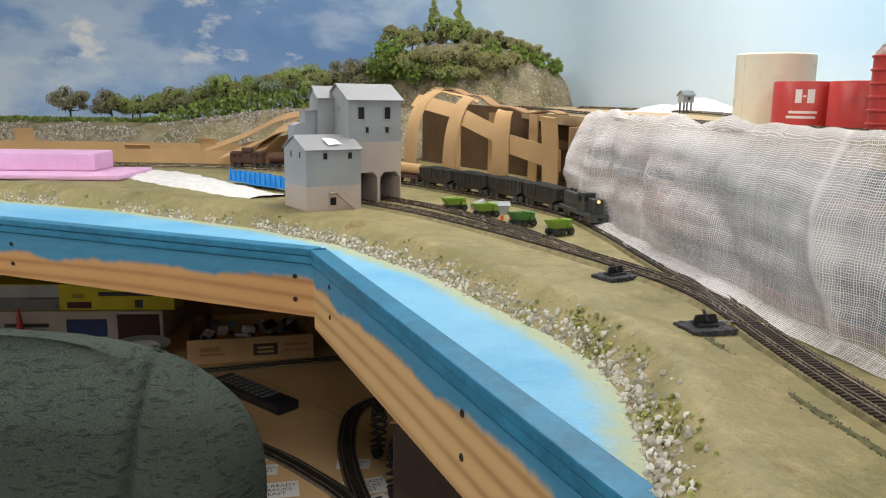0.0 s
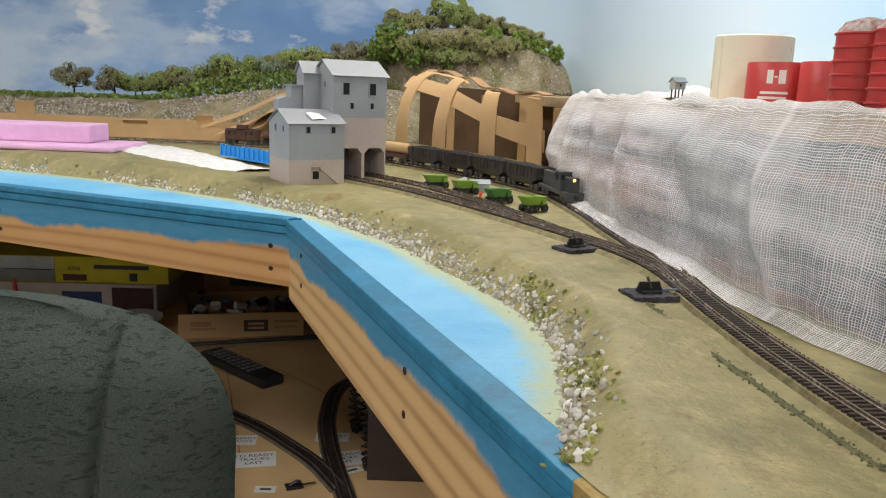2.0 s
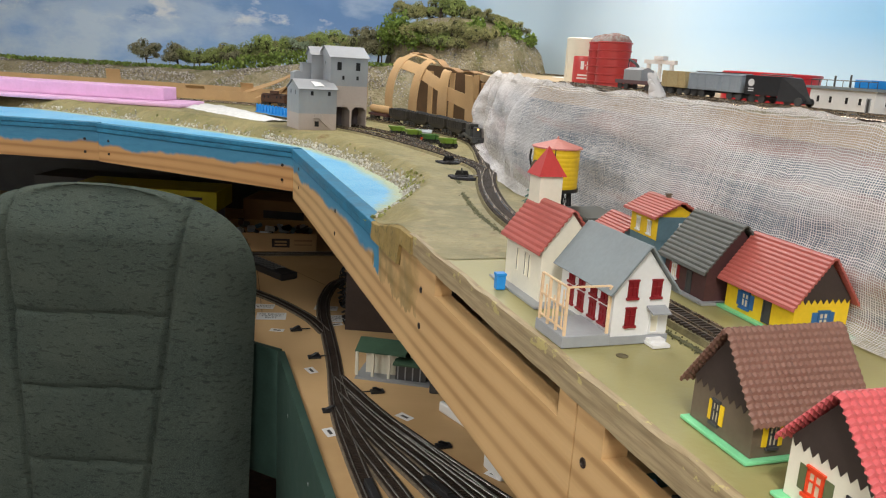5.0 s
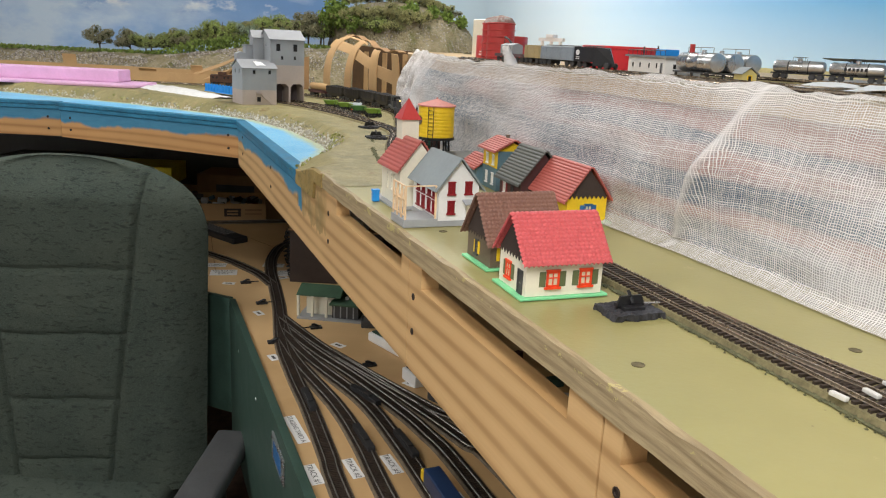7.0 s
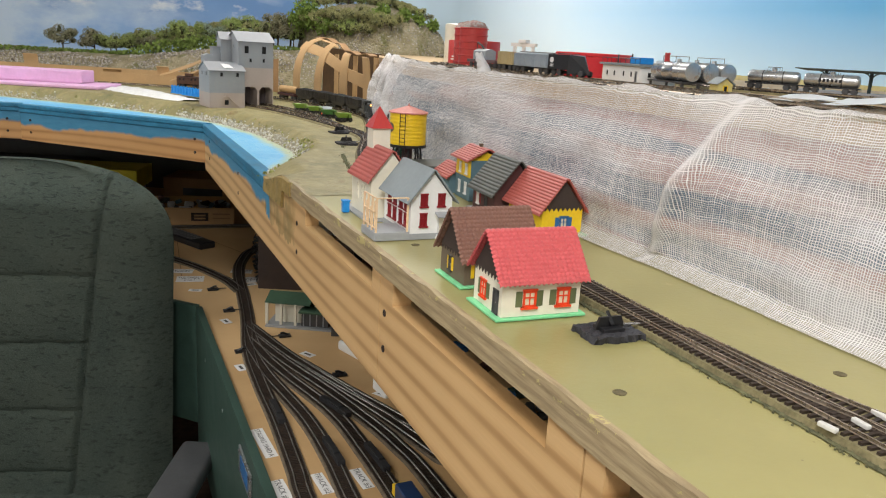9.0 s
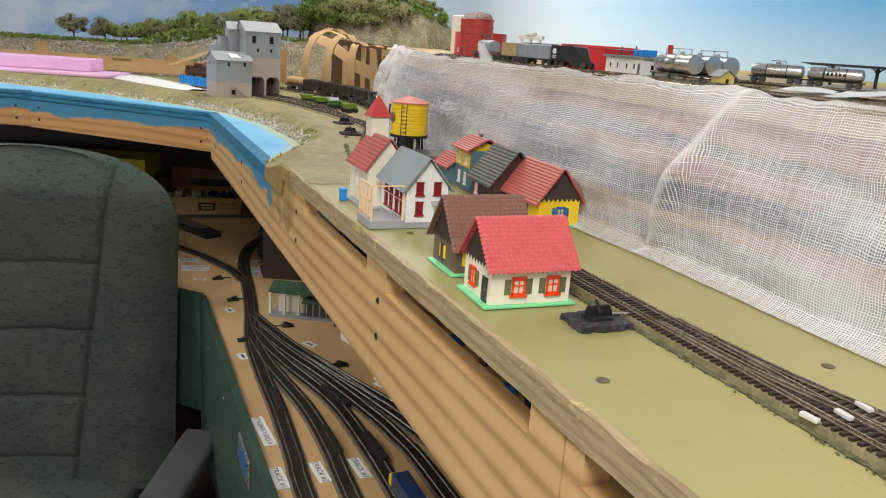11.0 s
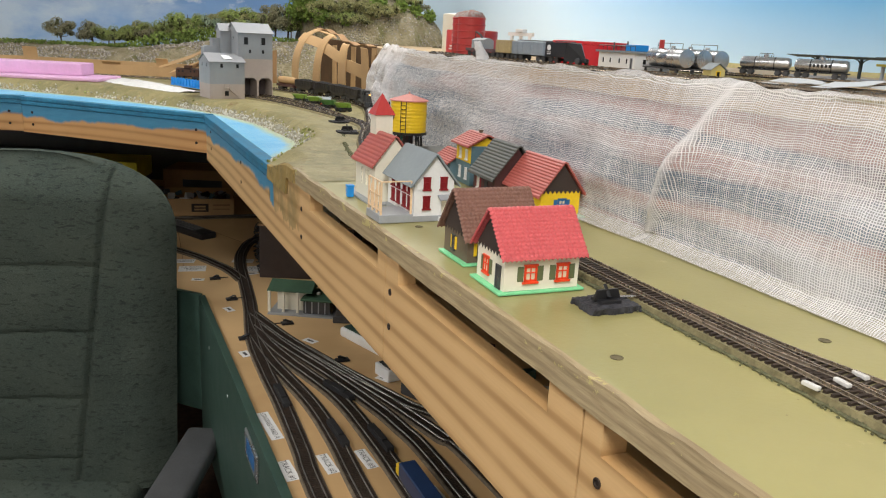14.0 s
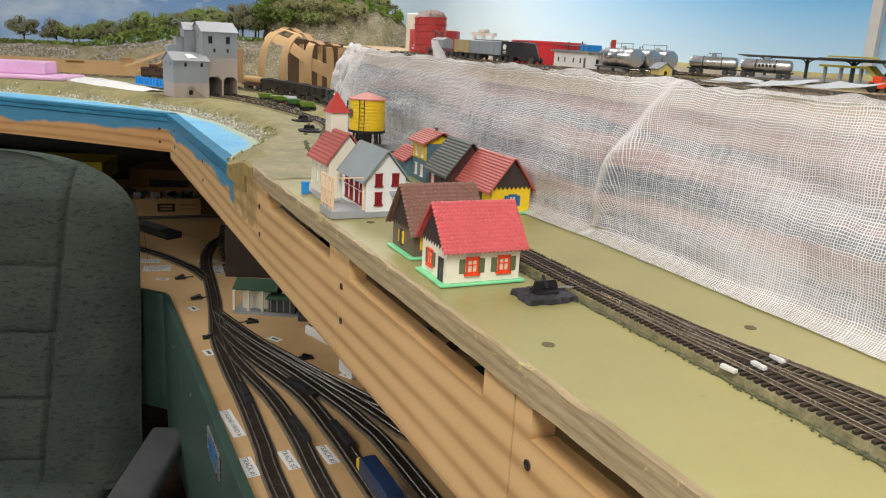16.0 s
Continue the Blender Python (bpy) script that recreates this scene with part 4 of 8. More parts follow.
part("back_tower", gable_block(0.060, 0.092, 0.088, 0.122, 0, 0.182, 0.198, "x"), M_MILL, mill)
for g in roof_pair(0.060, 0.092, 0.088, 0.122, 0.182, 0.199, 0.0012, 0.004):
    part("back_tower_roof", g, M_MILLROOF, mill)
part("lean_to", Geo().box(0.040, 0.075, 0.095, 0.122, 0, 0.158), M_MILL, mill)
part("lean_to_roof", Geo().box(0.037, 0.078, 0.092, 0.125, 0.158, 0.160), M_MILL, mill)
part("roof_vent", gable_block(0.004, 0.030, 0.058, 0.084, 0.09, 0.136, 0.141, "y"), M_MILL, mill)


def opening(parent, x, y, z, wx, hz, face, frame_m, fill_m, name="window"):
    """A framed opening on a wall; face is -y, -x or +x; x, y, z its lower middle."""
    turn = {"-y": 0, "-x": -90, "+x": 90}[face]
    m = pose(x, y, z, 0, 0, turn)
    f = Geo()
    b = min(wx, hz) * 0.16
    for a in ((-wx / 2, -wx / 2 + b, 0, hz), (wx / 2 - b, wx / 2, 0, hz), (-wx / 2, wx / 2, 0, b), (-wx / 2, wx / 2, hz - b, hz)):
        f.box(a[0], a[1], -0.0009, 0.0004, a[2], a[3])
    w_ob = part(name, f, frame_m, parent, m=m)
    pane = part("pane", Geo().box(-wx / 2 + b, wx / 2 - b, -0.0003, 0.0003, b, hz - b), fill_m, w_ob, "dark pane")
    return w_ob
for x, z, a, b in ((0.113, 0.144, 0.017, 0.025), (0.163, 0.144, 0.017, 0.025), (0.124, 0.122, 0.009, 0.0125), (0.162, 0.122, 0.009, 0.0125)):
    opening(mill, x, TY0, z, a, b, "-y", M_MILL, M_GLASSBLACK)
for x, z in ((0.033, 0.082), (0.077, 0.082)):
    opening(mill, x, 0, z, 0.0105, 0.0135, "-y", M_MILL, M_GLASSBLACK)
for y in (0.025, 0.062):
    opening(mill, 0, y, 0.084, 0.008, 0.012, "-x", M_MILL, M_GLASSBLACK)
opening(mill, TX0, 0.066, 0.158, 0.006, 0.010, "-x", M_MILL, M_GLASSBLACK)
opening(mill, 0.046, 0, 0.006, 0.016, 0.018, "-y", M_MILLTAN, M_GLASSBLACK, "door")
part("stair", Geo().add([(0.052, -0.006, 0.030), (0.052, 0, 0.030), (0.088, -0.006, 0.0), (0.088, 0, 0.0), (0.052, -0.006, 0.026), (0.052, 0, 0.026), (0.083, -0.006, 0.0), (0.083, 0, 0.0)], [(0, 1, 3, 2), (4, 6, 7, 5), (0, 2, 6, 4), (1, 5, 7, 3), (0, 4, 5, 1), (2, 3, 7, 6)]), M_MILLTAN, mill)
part("landing", Geo().box(0.038, 0.053, -0.007, 0, 0.029, 0.0305), M_MILLTAN, mill)
g = Geo()
for a, b in (((0.038, -0.0065, 0.030), (0.038, -0.0065, 0.040)), ((0.053, -0.0065, 0.030), (0.053, -0.0065, 0.040)), ((0.038, -0.0065, 0.040), (0.053, -0.0065, 0.040)), ((0.053, -0.0065, 0.040), (0.086, -0.0065, 0.010)), ((0.038, -0.0065, 0.035), (0.053, -0.0065, 0.035))):
    g.tube([a, b], 0.0005, 5)
part("stair_rail", g, M_MILLTAN, mill)
solid("paper_note", Geo().sheet(lambda u, v: ((u - 0.5) * 0.03, (v - 0.5) * 0.022, 0.0022 + 0.0015 * math.sin(3 * u + v)), 8, 6, 0.0003), M_WHITE, "small white paper lying on the mill roof", "paper", MILL @ pose(0.055, 0.02, 0.1085, 26, 0, 12))

# ---- village houses ----
def shutters_window(h, x, y, z, face, wx, hz, frame_m, shut_m, pane_m=None):
    turn = {"-y": 0, "-x": -90, "+x": 90}[face]
    wob = opening(h, x, y, z, wx, hz, face, frame_m, pane_m or M_WHITE)
    part("mullion", Geo().box(-0.0004, 0.0004, -0.001, 0.0002, 0, hz).box(-wx / 2, wx / 2, -0.001, 0.0002, hz * 0.55, hz * 0.55 + 0.0008), frame_m, wob)
    part("sill", Geo().box(-wx * 0.62, wx * 0.62, -0.0018, 0, -0.0014, 0.0002), frame_m, wob)
    part("lintel", Geo().box(-wx * 0.55, wx * 0.55, -0.0014, 0, hz, hz + 0.0012), frame_m, wob)
    if shut_m:
        for sg in (-1, 1):
            part("shutter", Geo().box(sg * wx * 0.78 - wx * 0.24, sg * wx * 0.78 + wx * 0.24, -0.0012, 0, 0.0004, hz - 0.0004), shut_m, wob, m=pose(0, 0, 0, 0, 0, sg * 6))
    return wob


def zigzag_gable(h, w_half, ze, zr, x, face_sign, material, along, teeth=9, drop=0.004):
    """A dark boarded gable with a pointed lower edge."""
    pts = []
    for k in range(teeth):
        a = -w_half + 2 * w_half * k / teeth
        b = -w_half + 2 * w_half * (k + 1) / teeth
        pts += [(a, ze), ((a + b) / 2, ze - drop)]
    pts += [(w_half, ze), (0, zr)]
    g = Geo().prism(pts, -0.0012, 0.0002)
    m = pose(x, 0, 0, 90, 0, -90) if along == "x" else pose(0, x, 0, 90, 0, 0)
    if along == "x":
        m = pose(x, 0, 0) @ Matrix.Rotation(radians(-90), 4, "Z") @ Matrix.Rotation(radians(90), 4, "X") @ pose(0, 0, 0.0)
    else:
        m = pose(0, x, 0) @ Matrix.Rotation(radians(90), 4, "X")
    return part("gable", g, material, h, "dark boarded gable with pointed edge", m=m)


M_TILE1 = M_ROOFRED
M_SHUT = paint("olive_shutter", (0.13, 0.15, 0.07), 0.5)
M_ORANGE = paint("orange_red_frame", (0.80, 0.07, 0.02), 0.4)
M_DKBROWN = paint("dark_brown_board", (0.05, 0.035, 0.03), 0.6)
M_PANE = paint("pale_pane", (0.72, 0.63, 0.45), 0.3)

# cream house with red tiled roof
H1 = thing("toy_house", at(1.510, 0.054, TOP, -2), "cream toy house with red tiled roof and orange windows", "toy house", "village houses")
part("base_plate", Geo().box(-0.0375, 0.0375, -0.0275, 0.0275, 0, 0.0022), M_GREEN, H1, "bright green base plate", bevel=0.0008)
part("house_body", gable_block(-0.0325, 0.0325, -0.0245, 0.0245, 0.0025, 0.0305, 0.0585, "x"), M_CREAM, H1)
for g in roof_pair(-0.0325, 0.0325, -0.0245, 0.0245, 0.0305, 0.059, 0.0015, 0.0045, "x", 13, 19, 0.0014):
    part("roof", g, M_TILE1, H1, smooth=True)
part("ridge", Geo().tube([(-0.037, 0, 0.0612), (0.037, 0, 0.0612)], 0.0013, 8), M_TILE1, H1)
zigzag_gable(H1, 0.0245, 0.031, 0.059, -0.0327, -1, M_DKBROWN, "x")
for x in (-0.010, 0.018):
    shutters_window(H1, x, -0.0245, 0.0092, "-y", 0.0110, 0.0128, M_ORANGE, M_SHUT, M_PANE)
shutters_window(H1, -0.0325, 0.007, 0.0092, "-x", 0.010, 0.0128, M_ORANGE, M_SHUT, M_PANE)
door = opening(H1, -0.0325, -0.015, 0.0025, 0.009, 0.019, "-x", M_DARK, M_DARK, "door")
part("handle", Geo().box(0.0025, 0.0032, -0.0018, 0, 0.009, 0.0105), M_SILVER, door, "tiny metal handle")

# brown house
H2 = thing("toy_house", at(1.430, 0.060, TOP, -1), "brown toy house with brown tiled roof and yellow shutters", "toy house", "village houses")
part("base_plate", Geo().box(-0.0365, 0.0365, -0.028, 0.028, 0, 0.0022), M_GREEN, H2, "bright green base plate", bevel=0.0008)
part("house_body", gable_block(-0.032, 0.032, -0.025, 0.025, 0.0025, 0.026, 0.058, "x"), M_BROWN, H2)
for g in roof_pair(-0.032, 0.032, -0.025, 0.025, 0.026, 0.059, 0.0015, 0.005, "x", 13, 20, 0.0013):
    part("roof", g, M_ROOFBROWN, H2, smooth=True)
part("ridge", Geo().tube([(-0.038, 0, 0.0605), (0.038, 0, 0.0605)], 0.0013, 8), M_ROOFBROWN, H2)
zigzag_gable(H2, 0.025, 0.027, 0.059, -0.0322, -1, M_DKBROWN, "x")
shutters_window(H2, -0.032, 0.004, 0.008, "-x", 0.006, 0.012, M_DARK, M_YELLOW, M_PANE)
shutters_window(H2, -0.020, -0.025, 0.008, "-y", 0.006, 0.012, M_DARK, M_YELLOW, M_PANE)
shutters_window(H2, 0.012, -0.025, 0.008, "-y", 0.006, 0.012, M_DARK, M_YELLOW, M_PANE)

# white farmhouse with porch deck
H3 = thing("toy_house", at(1.250, 0.066, TOP, 0), "white toy farmhouse with grey roof and dark red shutters", "toy house", "village houses")
M_SHUTRED = paint("dark_red_shutter", (0.24, 0.012, 0.018), 0.45)
part("foundation", Geo().box(-0.0235, 0.0235, -0.0405, 0.0405, 0, 0.006), M_GREY, H3, "grey foundation")
part("house_body", gable_block(-0.0225, 0.0225, -0.0395, 0.0395, 0.006, 0.042, 0.0695, "y"), M_WHITE, H3)
for g in roof_pair(-0.0225, 0.0225, -0.0395, 0.0395, 0.0415, 0.0695, 0.0014, 0.005, "y"):
    part("roof", g, M_ROOFGREY, H3)
for x in (-0.0085, 0.0105):
    shutters_window(H3, x, -0.0395, 0.034, "-y", 0.008, 0.012, M_SHUTRED, None, M_SHUTRED)
shutters_window(H3, -0.0085, -0.0395, 0.0135, "-y", 0.008, 0.0125, M_SHUTRED, None, M_SHUTRED)
for y in (-0.027, -0.012, 0.006, 0.022):
    for z in (0.012, 0.0285):
        shutters_window(H3, -0.0225, y, z, "-x", 0.009, 0.012, M_SHUTRED, None, M_SHUTRED)
d3 = opening(H3, 0.0115, -0.0395, 0.007, 0.008, 0.017, "-y", M_WHITE, M_CREAM, "door")
part("door_canopy", Geo().add([(0.004, -0.040, 0.028), (0.019, -0.040, 0.028), (0.004, -0.049, 0.0245), (0.019, -0.049, 0.0245), (0.004, -0.040, 0.0265), (0.019, -0.040, 0.0265), (0.004, -0.049, 0.0235), (0.019, -0.049, 0.0235)], [(0, 2, 3, 1), (4, 5, 7, 6), (0, 1, 5, 4), (2, 6, 7, 3), (0, 4, 6, 2), (1, 3, 7, 5)]), M_GREY, H3)
part("steps", Geo().box(0.005, 0.019, -0.052, -0.0405, 0, 0.0022).box(0.006, 0.018, -0.047, -0.0405, 0.0022, 0.0045), M_WHITE, H3, "white door steps")
porch = thing("porch_deck", at(1.262, 0.024, TOP, 0), "grey porch deck with pale wooden trellis frame", "porch")
part("deck", Geo().box(-0.0185, 0.0185, -0.029, 0.014, 0, 0.0085), M_GREY, porch, bevel=0.0006)
M_TRELLIS = paint("pale_trellis", (0.80, 0.58, 0.36), 0.6)
g = Geo()
posts = [(-0.0165, -0.027), (-0.0165, 0.012), (0.0165, -0.027), (-0.0165, -0.014), (-0.0165, -0.001)]
for x, y in posts:
    part("post", Geo().box(x - 0.0009, x + 0.0009, y - 0.0009, y + 0.0009, 0.0085, 0.043), M_TRELLIS, porch)
for z in (0.012, 0.0275, 0.0425):
    part("trellis_bar", Geo().box(-0.0172, -0.0158, -0.027, 0.012, z, z + 0.0012), M_TRELLIS, porch)
    part("trellis_bar", Geo().box(-0.0165, 0.0165, -0.0277, -0.0263, z, z + 0.0012), M_TRELLIS, porch) if z > 0.04 else None
for k in range(5):
    y = -0.022 + 0.0065 * k
    part("trellis_slat", Geo().box(-0.0170, -0.0160, y, y + 0.001, 0.0125 + 0.003 * (k % 2), 0.040 - 0.004 * (k % 3)), M_TRELLIS, porch)

# church
CH = thing("toy_church", at(1.155, 0.056, TOP, 0), "cream toy church with red roof and square bell tower", "toy church", "village houses")
part("base_plate", Geo().box(-0.032, 0.03, -0.052, 0.045, 0, 0.002), M_GREY, CH, "grey base plate")
part("house_body", gable_block(-0.0235, 0.0235, -0.040, 0.030, 0.002, 0.045, 0.075, "y"), M_CREAM, CH)
for g in roof_pair(-0.0235, 0.0235, -0.040, 0.030, 0.045, 0.075, 0.0014, 0.004, "y", 9, 0):
    part("roof", g, M_ROOFRUST, CH)
part("tower", Geo().box(-0.0055, 0.0155, 0.012, 0.033, 0.002, 0.096), M_CREAM, CH)
part("tower_roof", Geo().add([(-0.008, 0.0095, 0.096), (0.018, 0.0095, 0.096), (0.018, 0.0355, 0.096), (-0.008, 0.0355, 0.096), (0.005, 0.0225, 0.121)], [(3, 2, 1, 0), (0, 1, 4), (1, 2, 4), (2, 3, 4), (3, 0, 4)]), M_RED, CH, "bright red pyramid roof")
for y in (-0.018, -0.010, 0.006):
    opening(CH, -0.0235, y, 0.016, 0.0036, 0.02, "-x", M_CREAM, M_DARK)
bin_ = thing("blue_bin", at(1.150, 0.0175, TOP), "small blue bin beside the church wall", "bin")
part("body", Geo().box(-0.004, 0.004, -0.0035, 0.0035, 0, 0.012), M_BLUE, bin_, bevel=0.0008)
part("lid", Geo().box(-0.0045, 0.0045, -0.004, 0.004, 0.012, 0.0145), M_BLUE, bin_, bevel=0.0006)

# yellow house
H4 = thing("toy_house", at(1.262, 0.215, TOP, -2), "yellow toy house with red roof and dark gable", "toy house", "village houses")
part("base_plate", Geo().box(-0.030, 0.030, -0.047, 0.045, 0, 0.002), M_GREEN, H4, "bright green base plate")
part("house_body", gable_block(-0.0245, 0.0245, -0.041, 0.039, 0.002, 0.029, 0.060, "y"), M_YELLOW, H4)
for g in roof_pair(-0.0245, 0.0245, -0.041, 0.039, 0.029, 0.061, 0.0014, 0.0055, "y", 13, 0):
    part("roof", g, M_ROOFRUST, H4)
part("ridge", Geo().tube([(0, -0.046, 0.0625), (0, 0.044, 0.0625)], 0.0012, 6), M_ROOFRUST, H4)
zigzag_gable(H4, 0.0245, 0.031, 0.0605, -0.0412, -1, M_DKBROWN, "y")
M_WBLUE = paint("blue_frame", (0.03, 0.13, 0.33), 0.45)
shutters_window(H4, 0.002, -0.041, 0.008, "-y", 0.010, 0.013, M_WBLUE, M_WBLUE, M_PANE)
shutters_window(H4, -0.0245, 0.014, 0.007, "-x", 0.010, 0.013, M_WBLUE, M_WBLUE, M_PANE)
opening(H4, -0.0245, -0.012, 0.003, 0.009, 0.018, "-x", M_DARK, M_DARK, "door")

# maroon house
H5 = thing("toy_house", at(1.180, 0.208, TOP, -3), "maroon toy house with dark grey shingled roof", "toy house", "village houses")
part("base_plate", Geo().box(-0.034, 0.034, -0.040, 0.036, 0, 0.002), M_GREY, H5, "grey base plate")
part("house_body", gable_block(-0.0285, 0.0285, -0.034, 0.030, 0.002, 0.031, 0.064, "y"), M_MAROON, H5)
for g in roof_pair(-0.0285, 0.0285, -0.034, 0.030, 0.031, 0.066, 0.0014, 0.0055, "y", 12, 0):
    part("roof", g, M_ROOFDARK, H5)
shutters_window(H5, -0.0285, 0.014, 0.010, "-x", 0.008, 0.013, M_WHITE, M_SHUTRED, M_PANE)
shutters_window(H5, 0.006, -0.034, 0.032, "-y", 0.008, 0.011, M_WHITE, M_SHUTRED, M_PANE)
opening(H5, -0.0285, -0.010, 0.003, 0.008, 0.019, "-x", M_DARK, M_DARK, "door")

# blue and yellow house
H6 = thing("toy_house", at(1.085, 0.218, TOP, -4), "blue and yellow toy house with low red roof", "toy house", "village houses")
part("lower_storey", Geo().box(-0.022, 0.022, -0.026, 0.026, 0, 0.030), M_BLUEG, H6, "blue-grey lower storey")
part("upper_storey", gable_block(-0.022, 0.022, -0.026, 0.026, 0.030, 0.053, 0.064, "y"), M_YELLOW, H6, "yellow upper storey")
part("end_wall", Geo().box(-0.0215, 0.0215, -0.0268, -0.026, 0.030, 0.053), M_BLUEG, H6, "blue-grey end wall")
for g in roof_pair(-0.022, 0.022, -0.026, 0.026, 0.053, 0.065, 0.0016, 0.006, "y", 8, 0):
    part("roof", g, M_ROOFRUST, H6)
part("chimney", Geo().box(-0.002, 0.002, -0.005, -0.001, 0.061, 0.071).box(-0.0026, 0.0026, -0.0056, -0.0004, 0.071, 0.0724), M_BROWN, H6, "small brown chimney")
for y in (-0.012, 0.010):
    shutters_window(H6, -0.022, y, 0.034, "-x", 0.007, 0.012, M_WHITE, None, M_PANE)
    shutters_window(H6, -0.022, y, 0.008, "-x", 0.007, 0.014, M_WHITE, None, M_PANE)
shutters_window(H6, 0.004, -0.0268, 0.035, "-y", 0.007, 0.011, M_WHITE, None, M_WBLUE)
H7 = thing("toy_shed", at(1.025, 0.212, TOP, -4), "low toy shed with red roof", "toy house", "village houses")
part("house_body", gable_block(-0.018, 0.018, -0.026, 0.026, 0, 0.022, 0.034, "y"), M_BLUEG, H7)
for g in roof_pair(-0.018, 0.018, -0.026, 0.026, 0.022, 0.035, 0.0014, 0.005, "y", 7, 0):
    part("roof", g, M_ROOFRUST, H7)
H8 = thing("toy_warehouse", at(0.955, 0.212, TOP, -2), "low dark toy building with flat grey roof", "toy house", "village houses")
part("house_body", Geo().box(-0.022, 0.022, -0.032, 0.032, 0, 0.024), M_DARK, H8)
part("roof", Geo().box(-0.025, 0.025, -0.035, 0.035, 0.024, 0.027), M_ROOFDARK, H8, bevel=0.0006)

# water tower
WT = thing("water_tower", at(0.897, 0.188, TOP, -37), "yellow toy water tower with faded red roof on black legs", "water tower")
part("base_plate", Geo().box(-0.024, 0.024, -0.024, 0.024, 0, 0.002), M_DARK, WT)
for k in range(8):
    a = math.pi * (k + 0.5) / 4
    part("leg", Geo().tube([(0.024 * math.cos(a), 0.024 * math.sin(a), 0.001), (0.020 * math.cos(a), 0.020 * math.sin(a), 0.043)], 0.0017, 6), M_BLACK, WT)
    b = math.pi * (k + 1.5) / 4
    part("brace", Geo().tube([(0.023 * math.cos(a), 0.023 * math.sin(a), 0.006), (0.0205 * math.cos(b), 0.0205 * math.sin(b), 0.040)], 0.0007, 5), M_BLACK, WT)
part("standpipe", Geo().lathe([(0.008, 0.002), (0.008, 0.043)], 14), M_MAROON, WT, "maroon central standpipe", smooth=True)
part("platform", Geo().lathe([(0.029, 0.043), (0.029, 0.047)], 28), M_BLACK, WT)
prof = [(0.0272, 0.047)]
for k in range(9):
    z = 0.047 + 0.0052 * k
    prof += [(0.0272, z + 0.0004), (0.0276, z + 0.0014), (0.0276, z + 0.0042), (0.0272, z + 0.005)]
part("tank", Geo().lathe(prof, 36), M_YELLOW, WT, "ribbed yellow tank", smooth=True)
part("roof", Geo().lathe([(0.0305, 0.0935), (0.0305, 0.095), (0.0015, 0.104), (0.0008, 0.107)], 12), paint("faded_red_roof", (0.62, 0.22, 0.18), 0.6, 0.15), WT, "faded red cone roof")
for x in (-0.004, 0.004):
    part("ladder_rail", Geo().tube([(x, -0.0295, 0.004), (x, -0.0295, 0.094)], 0.0006, 5), M_BLACK, WT)
for k in range(14):
    part("rung", Geo().tube([(-0.004, -0.0295, 0.01 + 0.006 * k), (0.004, -0.0295, 0.01 + 0.006 * k)], 0.0004, 4), M_BLACK, WT)
part("spout", Geo().tube([(-0.028, -0.004, 0.066), (-0.031, -0.005, 0.080), (-0.030, -0.005, 0.090)], 0.0014, 6), M_BLACK, WT, "black water spout")
emb = Geo().lathe([(0.007, 0), (0.007, 0.001)], 20).box(-0.004, 0.004, -0.001, 0.001, 0.001, 0.0015)
part("emblem", emb, M_BROWN, WT, "round brown emblem", m=pose(-0.0205, -0.0188, 0.072, 90, 0, -42))

# ---- rocks along the shore ----
M_STONE = Nodes("shore_stone")
sp = M_STONE.t.nodes.new("ShaderNodeNewGeometry")
sc = M_STONE.mix(M_STONE.ramp(sp.outputs["Random Per Island"], 0.0, 1.0), (0.24, 0.22, 0.165), (0.76, 0.74, 0.68))
sc = M_STONE.mix(M_STONE.math("MULTIPLY", M_STONE.noise(300, 4), 0.35), sc, (0.42, 0.39, 0.31))
M_STONE.bump(M_STONE.noise(500, 4), 0.6, 0.0008)
M_STONE = M_STONE.done(sc, 0.85)
M_TUFT = paint("grass_tuft", (0.34, 0.35, 0.12), 0.9, 0.5, 60, 500, 0.6)
ICO = [(0, 0, 1)] + [(0.894 * math.cos(1.2566 * k), 0.894 * math.sin(1.2566 * k), 0.447) for k in range(5)] + [(0.894 * math.cos(1.2566 * k + 0.628), 0.894 * math.sin(1.2566 * k + 0.628), -0.447) for k in range(5)] + [(0, 0, -1)]
ICOF = [(0, 1 + k, 1 + (k + 1) % 5) for k in range(5)] + [(1 + k, 6 + k, 1 + (k + 1) % 5) for k in range(5)] + [(1 + (k + 1) % 5, 6 + k, 6 + (k + 1) % 5) for k in range(5)] + [(11, 6 + (k + 1) % 5, 6 + k) for k in range(5)]


def pebble(g, p, r, flat=0.7):
    m = Matrix.Translation(p) @ Euler((random.random() * 6, random.random() * 6, random.random() * 6)).to_matrix().to_4x4()
    k = [random.uniform(0.65, 1.25) for _ in ICO]
    sx, sy, sz = r * random.uniform(0.8, 1.3), r * random.uniform(0.8, 1.2), r * flat
    g.add([(x * sx * q, y * sy * q, z * sz * q) for (x, y, z), q in zip(ICO, k)], ICOF, m)


def flake(g, p, r):
    """A ragged leaf clump of three crossed leaves."""
    for _ in range(2):
        m = Matrix.Translation(p) @ Euler((random.random() * 6, random.random() * 6, random.random() * 6)).to_matrix().to_4x4()
        a = r * random.uniform(0.7, 1.3)
        g.add([(-a, -0.4 * a, 0), (0, -0.9 * a, 0.25 * a), (a, -0.2 * a, 0), (0.5 * a, 0.8 * a, 0.2 * a), (-0.6 * a, 0.7 * a, -0.1 * a)], [(0, 1, 2, 3, 4)], m)


